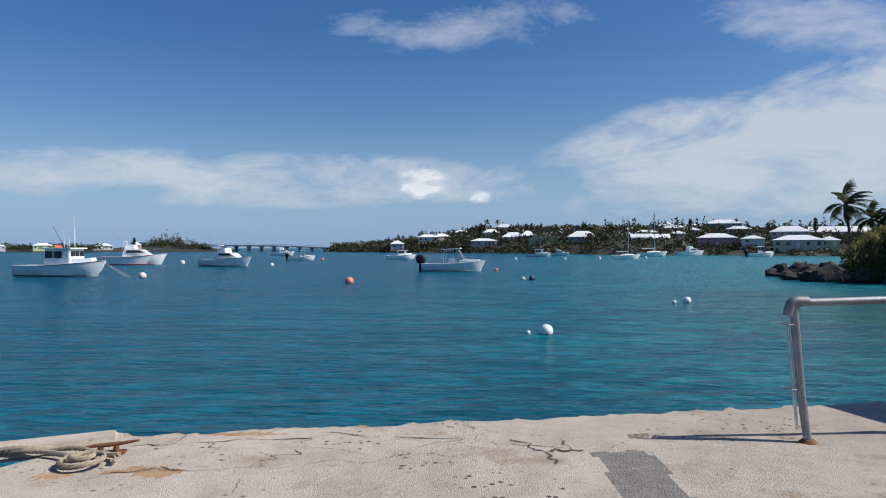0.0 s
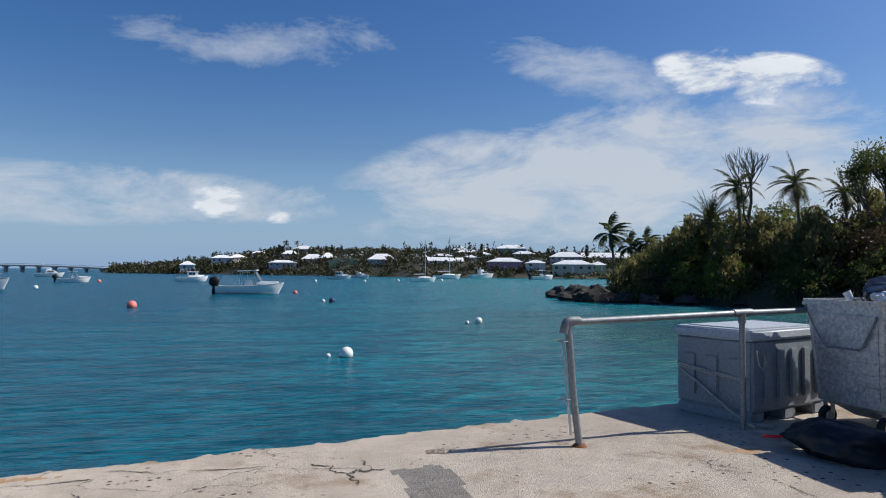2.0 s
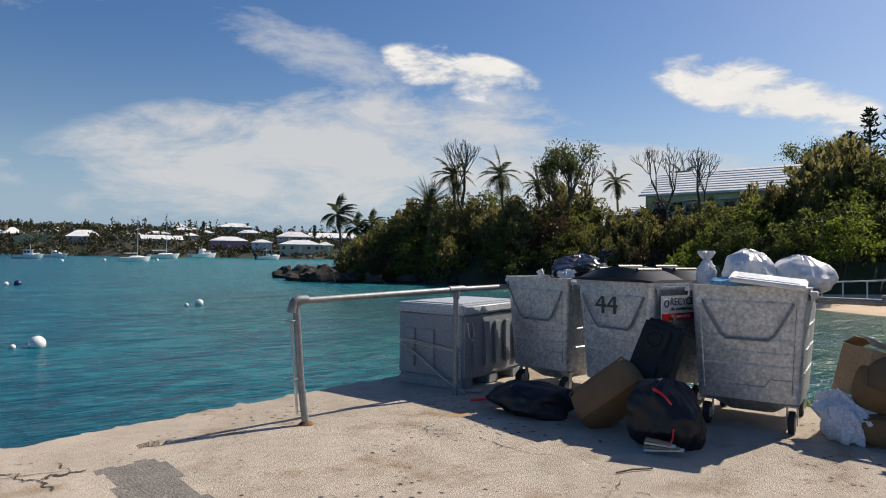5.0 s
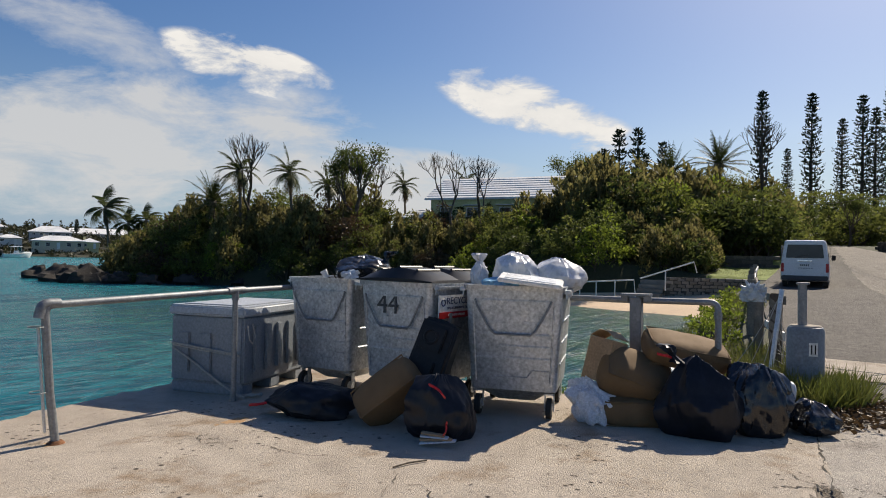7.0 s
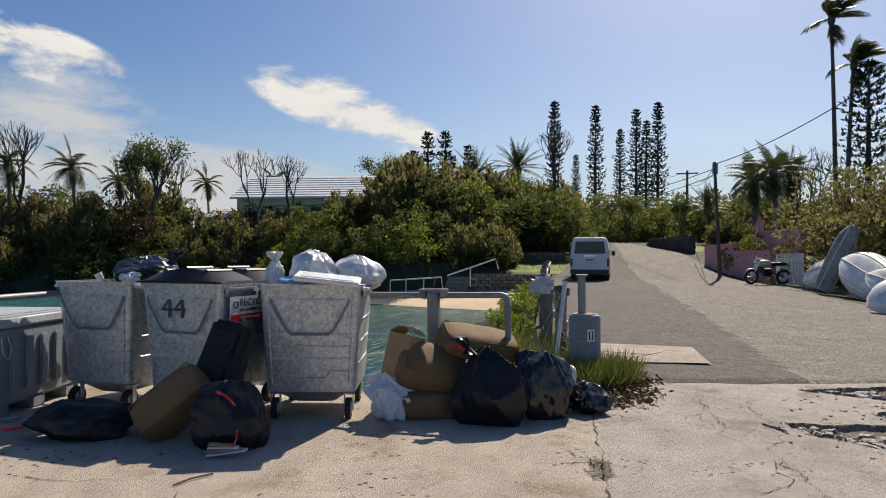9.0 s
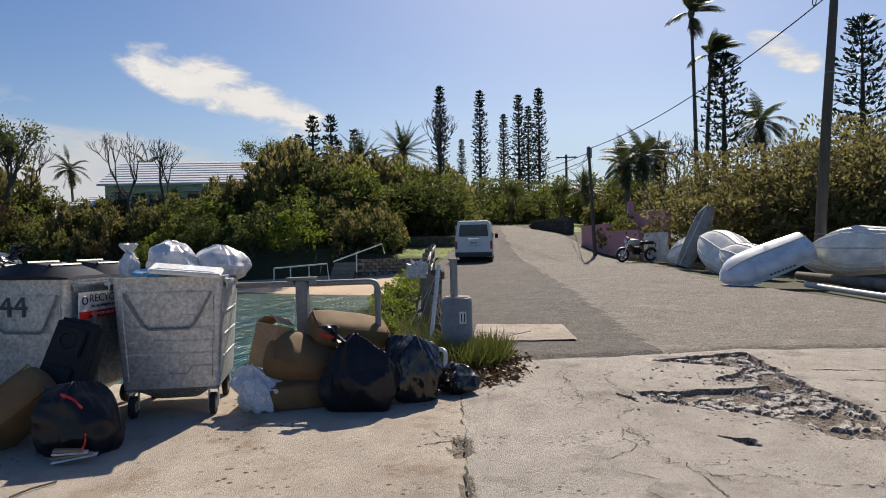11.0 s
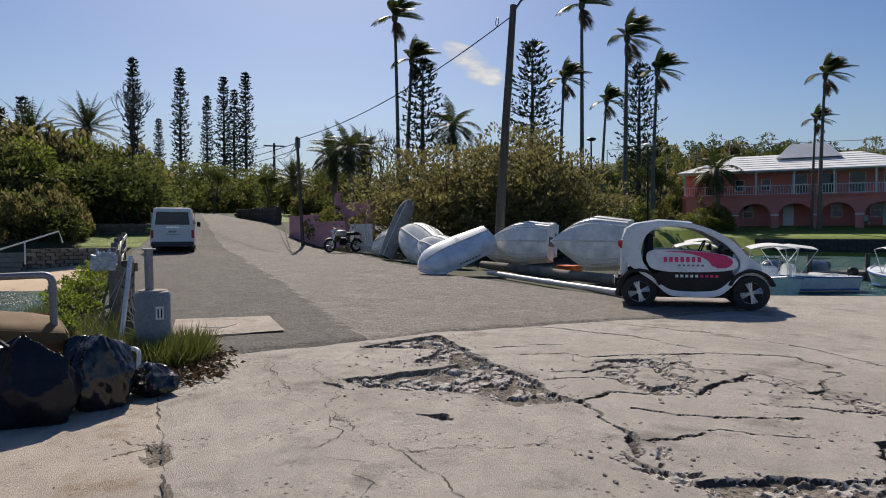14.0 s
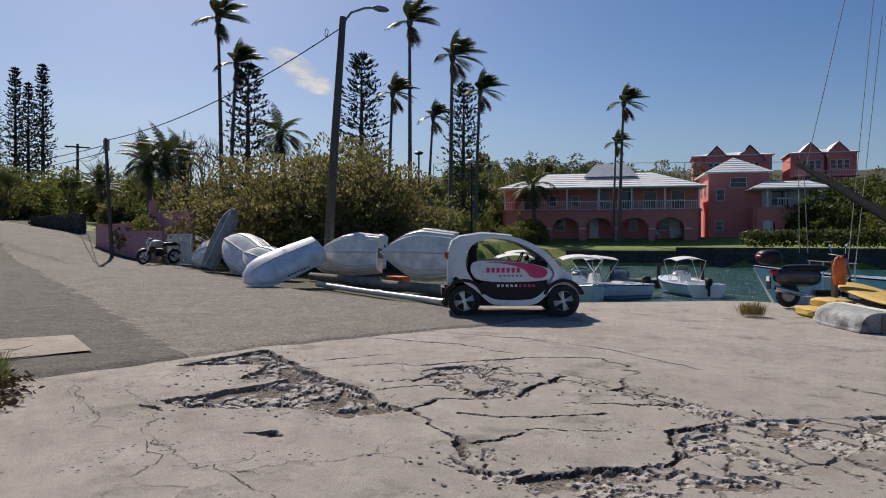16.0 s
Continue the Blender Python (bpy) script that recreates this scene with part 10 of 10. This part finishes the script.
# walls of single blocks and stones
def block_wall(name, label, a, b, z0, z1, bw, bh, th, material, core, seed, rough=0.02, kind="structure"):
    rs = random.Random(seed)
    a, b = Vector((*a, 0)), Vector((*b, 0))
    L = (b - a).length
    ang = math.atan2((b - a).y, (b - a).x)
    root = new(name)
    root.matrix_basis = Matrix.Translation((a.x, a.y, 0)) @ Matrix.Rotation(ang, 4, "Z")
    tagged(root, label, "wall", kind=kind)
    Geo().box((L / 2, 0, (z0 + z1) / 2), (L, th * 0.8, z1 - z0 - 0.02)).ob("core", core, root)
    protos = []
    for k in range(4):
        g = Geo().box((0, 0, 0), (bw - 0.03, th, bh - 0.025))
        g.v = [(x + rs.uniform(-rough, rough), y + rs.uniform(-rough, rough), z + rs.uniform(-rough, rough)) for x, y, z in g.v]
        o = g.ob("block", material, root, bevel=0.012, seg=1)
        protos.append(o)
    rows, cols = max(1, int((z1 - z0) / bh)), max(1, int(L / bw))
    n = 0
    for r in range(rows):
        for c in range(cols):
            x = (c + 0.5 + (0.5 if r % 2 else 0)) * L / cols
            if x > L:
                continue
            if n < 4:
                o = protos[n]
            else:
                o = new("block", protos[rs.randrange(4)].data)
                o.parent = root
            o.location = (x, rs.uniform(-rough, rough), z0 + (r + 0.5) * (z1 - z0) / rows)
            o.scale = (rs.uniform(0.85, 1.05), 1, rs.uniform(0.9, 1.04))
            n += 1
    return root


block_wall("beach_wall", "rough dry limestone wall above the beach", (32.3, 7.9), (33.4, 3.9), -0.35, 0.62, 0.34, 0.16, 0.4, STONE, STONE_DARK, 1, 0.03)
block_wall("terrace_wall", "dark weathered block wall below the road", (38.0, 9.5), (39.2, 4.1), 0.85, 1.75, 0.7, 0.22, 0.3, STONE_DARK, STONE_DARK, 2)
block_wall("creek_wall", "dark limestone block wall of the creek below the lawn", (46.2, -42.4), (39.4, -49.1), -1.2, 0.55, 0.6, 0.29, 0.5, STONE_DARK, STONE_DARK, 3)
block_wall("creek_wall_2", "dark limestone block wall of the creek below the hedge", (39.4, -49.1), (25.6, -57.7), -1.2, 0.85, 0.7, 0.34, 0.5, STONE_DARK, STONE_DARK, 4)
block_wall("road_wall", "dark rough stone wall at the bend of the road", (46.3, -3.4), (52.6, -0.9), 1.5, 2.95, 0.55, 0.25, 0.4, STONE_DARK, STONE_DARK, 5)
for i in range(4):
    t = thing("stone_step", "pale limestone step beside the beach wall", "step", pose(32.0 + i * 0.3, 8.6, -0.35 + i * 0.2), "beach steps")
    Geo().box((0, 0, 0.1), (0.34, 1.2, 0.2)).ob("tread", STONE, t, bevel=0.02)

t = thing("garden_wall", "pink painted garden wall with a stepped top beside the road", "wall", pose(0, 0, 0))
for a, b, h in (((30.6, -5.3), (33.6, -4.3), 1.15), ((33.6, -4.3), (38.4, -3.5), 1.2), ((35.2, -5.6), (39.8, -6.2), 2.2), ((31.4, -6.6), (35.2, -5.6), 2.0)):
    d = Vector((b[0] - a[0], b[1] - a[1], 0))
    z = road_z((a[0] + b[0]) / 2)
    m = Matrix.Translation(((a[0] + b[0]) / 2, (a[1] + b[1]) / 2, z)) @ Matrix.Rotation(math.atan2(d.y, d.x), 4, "Z")
    Geo().box((0, 0, h / 2 - 0.1), (d.length, 0.25, h + 0.2)).ob("panel", PINK_PALE, t, m=m)
    Geo().box((0, 0, h + 0.04), (d.length + 0.06, 0.34, 0.09)).ob("coping", PINK_PALE, t, bevel=0.02, m=m)
t = thing("picket_gate", "white picket gate beside the motorcycle", "gate", pose(28.2, -5.9, 0.42, 0, 0, 24))
for i in range(12):
    Geo().box((i * 0.14, 0, 0.6), (0.09, 0.03, 1.2)).ob("picket", WHITE, t)
for z in (0.3, 0.95):
    Geo().box((0.77, 0.03, z), (1.7, 0.03, 0.08)).ob("rail", WHITE, t)
# clipped hedge over the creek
g = Geo()
rs = random.Random(77)
for _ in range(2600):
    q = rs.random()
    x, y = 35.6 - 9.6 * q, -53.4 - 6.2 * q
    g.add(*leaf_quads([(x + rs.uniform(-0.5, 0.5), y + rs.uniform(-0.5, 0.5), 1.0 + rs.uniform(0, 1.35))], [(rs.gauss(0, 1), rs.gauss(0, 1), rs.gauss(0, 1))], 0.30, 0.18, 0, rs))
tagged(g.ob("hedge", LEAF_DARK), "clipped dark green hedge above the creek wall", "hedge", kind="stuff")


# rocks of the point
def rocks():
    rs = random.Random(3)
    for x, y, r, h in ((25.0, 49.0, 1.0, 0.75), (26.6, 50.2, 0.9, 0.5), (24.2, 41.4, 1.5, 0.9), (25.4, 40.0, 1.1, 0.7), (23.9, 43.6, 1.2, 0.9), (25.2, 46.4, 1.2, 0.8), (26.4, 38.4, 1.0, 0.6), (28.4, 36.4, 1.2, 0.7), (26.8, 44.5, 1.6, 1.0), (29.0, 52.6, 1.3, 0.6),
                       (30.4, 34.0, 1.3, 0.7), (32.0, 31.0, 1.3, 0.7), (33.4, 27.6, 1.2, 0.7), (33.2, 23.0, 1.2, 0.6), (32.8, 19.0, 1.2, 0.6), (31.6, 15.2, 1.0, 0.5), (33.0, 58.0, 1.6, 0.6), (29.6, 56.0, 1.6, 0.4)):
        t = thing("shore_rock", "dark jagged rock at the water's edge", "rock", pose(x, y, SEA - 0.1, 0, 0, rs.uniform(0, 360)), "shore rocks")
        Geo().ball((0, 0, 0.1), (r, r * 0.8, h), 22, 14, 0.55, 1.8, rs.randrange(99), -0.4).ob("rock", ROCK, t, smooth=True, auto=35)


rocks()


# poles and wires
def sag(a, b, d, n=14):
    a, b = Vector(a), Vector(b)
    return [tuple(a.lerp(b, i / n) + Vector((0, 0, -4 * d * (i / n) * (1 - i / n)))) for i in range(n + 1)]


t = thing("utility_pole", "tall weathered wooden utility pole with a street lamp arm", "utility pole", pose(19.72, -8.1, 0.15))
Geo().tube([(0, 0, -0.3), (-0.10, -0.22, 4), (-0.20, -0.47, 8.1)], [0.15, 0.13, 0.10], 12).ob("pole", WOOD_POLE, t, smooth=True)
Geo().tube([(-0.2, -0.47, 7.9), (-0.3, -0.7, 8.25), (-0.45, -1.1, 8.42), (-0.55, -1.35, 8.45)], 0.035, 8).ob("lamp_arm", GALV_RAIL, t, smooth=True)
lamp = Geo().ball((-0.62, -1.55, 8.43), (0.13, 0.30, 0.09), 14, 8).ob("street_lamp", GALV_RAIL, t, "grey street lamp head", smooth=True, m=pose(0, 0, 0))
Geo().ring((-0.15, 0.05, 7.55), 0.12, 0.012, "y", 18, 5).ob("cable_coil", BLACK_PLASTIC, t, smooth=True)
for z in (1.0, 1.25, 5.6):
    Geo().ring((-0.02 - z * 0.025, -z * 0.057, z), 0.145 - z * 0.005, 0.012, "z", 16, 5).ob("steel_band", GALV_RAIL, t, smooth=True)
t = thing("utility_pole", "slender leaning wooden pole with insulators by the pink wall", "utility pole", pose(32.9, -3.55, 0.5))
Geo().tube([(0, 0, -0.3), (0.0, 0.25, 5.3)], [0.09, 0.065], 10).ob("pole", WOOD_POLE, t, smooth=True)
Geo().box((0, 0.22, 5.0), (0.1, 0.24, 0.5)).ob("bracket", GALV_RAIL, t, bevel=0.02)
t = thing("utility_pole", "distant wooden pole with a crossarm", "utility pole", pose(75.1, -5.0, 3.4))
Geo().tube([(0, 0, -0.5), (0, 0, 7.4)], [0.16, 0.12], 8).ob("pole", WOOD_POLE, t, smooth=True)
Geo().box((0, 0, 7.1), (0.12, 2.2, 0.14)).ob("crossarm", WOOD_POLE, t)
t = thing("overhead_wire", "black overhead cables between the poles", "wire", pose(0, 0, 0))
for a, b, d in (((19.5, -8.5, 7.9), (32.9, -3.3, 5.7), 0.5), ((32.9, -3.3, 5.6), (75.1, -5.6, 10.5), 0.8), ((32.9, -3.3, 5.3), (75.1, -4.4, 10.5), 0.9), ((32.9, -3.3, 5.5), (62, 6.0, 7.0), 0.6), ((32.9, -3.3, 5.2), (62, 5.6, 6.4), 0.6), ((75.1, -4.2, 10.4), (92, 14, 9.0), 0.5)):
    Geo().tube(sag(a, b, d), 0.018, 5).ob("cable", BLACK_PLASTIC, t)
for x, y, h in ((31.4, -18.2, 5.0), (29.9, -20.6, 4.6)):
    t = thing("garden_lamp", "slim dark garden lamp post with a flat head", "lamp post", pose(x, y, 1.0), "garden lamps")
    Geo().tube([(0, 0, -0.2), (0, 0.0, h)], [0.06, 0.045], 8).ob("post", BLACK_PLASTIC, t, smooth=True)
    Geo().ball((0, 0, h + 0.05), (0.25, 0.25, 0.10), 14, 7).ob("head", WHITE if h < 4.8 else BLACK_PLASTIC, t, smooth=True)
t = thing("beach_handrail", "white pipe handrail over the beach and its steps", "railing", pose(0, 0, 0))
for pts in (((28.3, 10.6, 0.36), (29.0, 8.44, 0.52), (29.05, 8.36, -0.35)), ((29.1, 8.2, 0.59), (29.62, 6.1, 1.35), (29.65, 5.99, 0.9))):
    Geo().tube(pts, 0.03, 8).ob("rail", WHITE, t, smooth=True)
for x, y, z in ((28.5, 9.93, 0.38), (28.8, 9.2, 0.45), (29.35, 7.2, 0.95), (28.3, 10.6, 0.36)):
    Geo().tube([(x, y, z - 0.85), (x, y, z)], 0.028, 8).ob("post", WHITE, t, smooth=True)
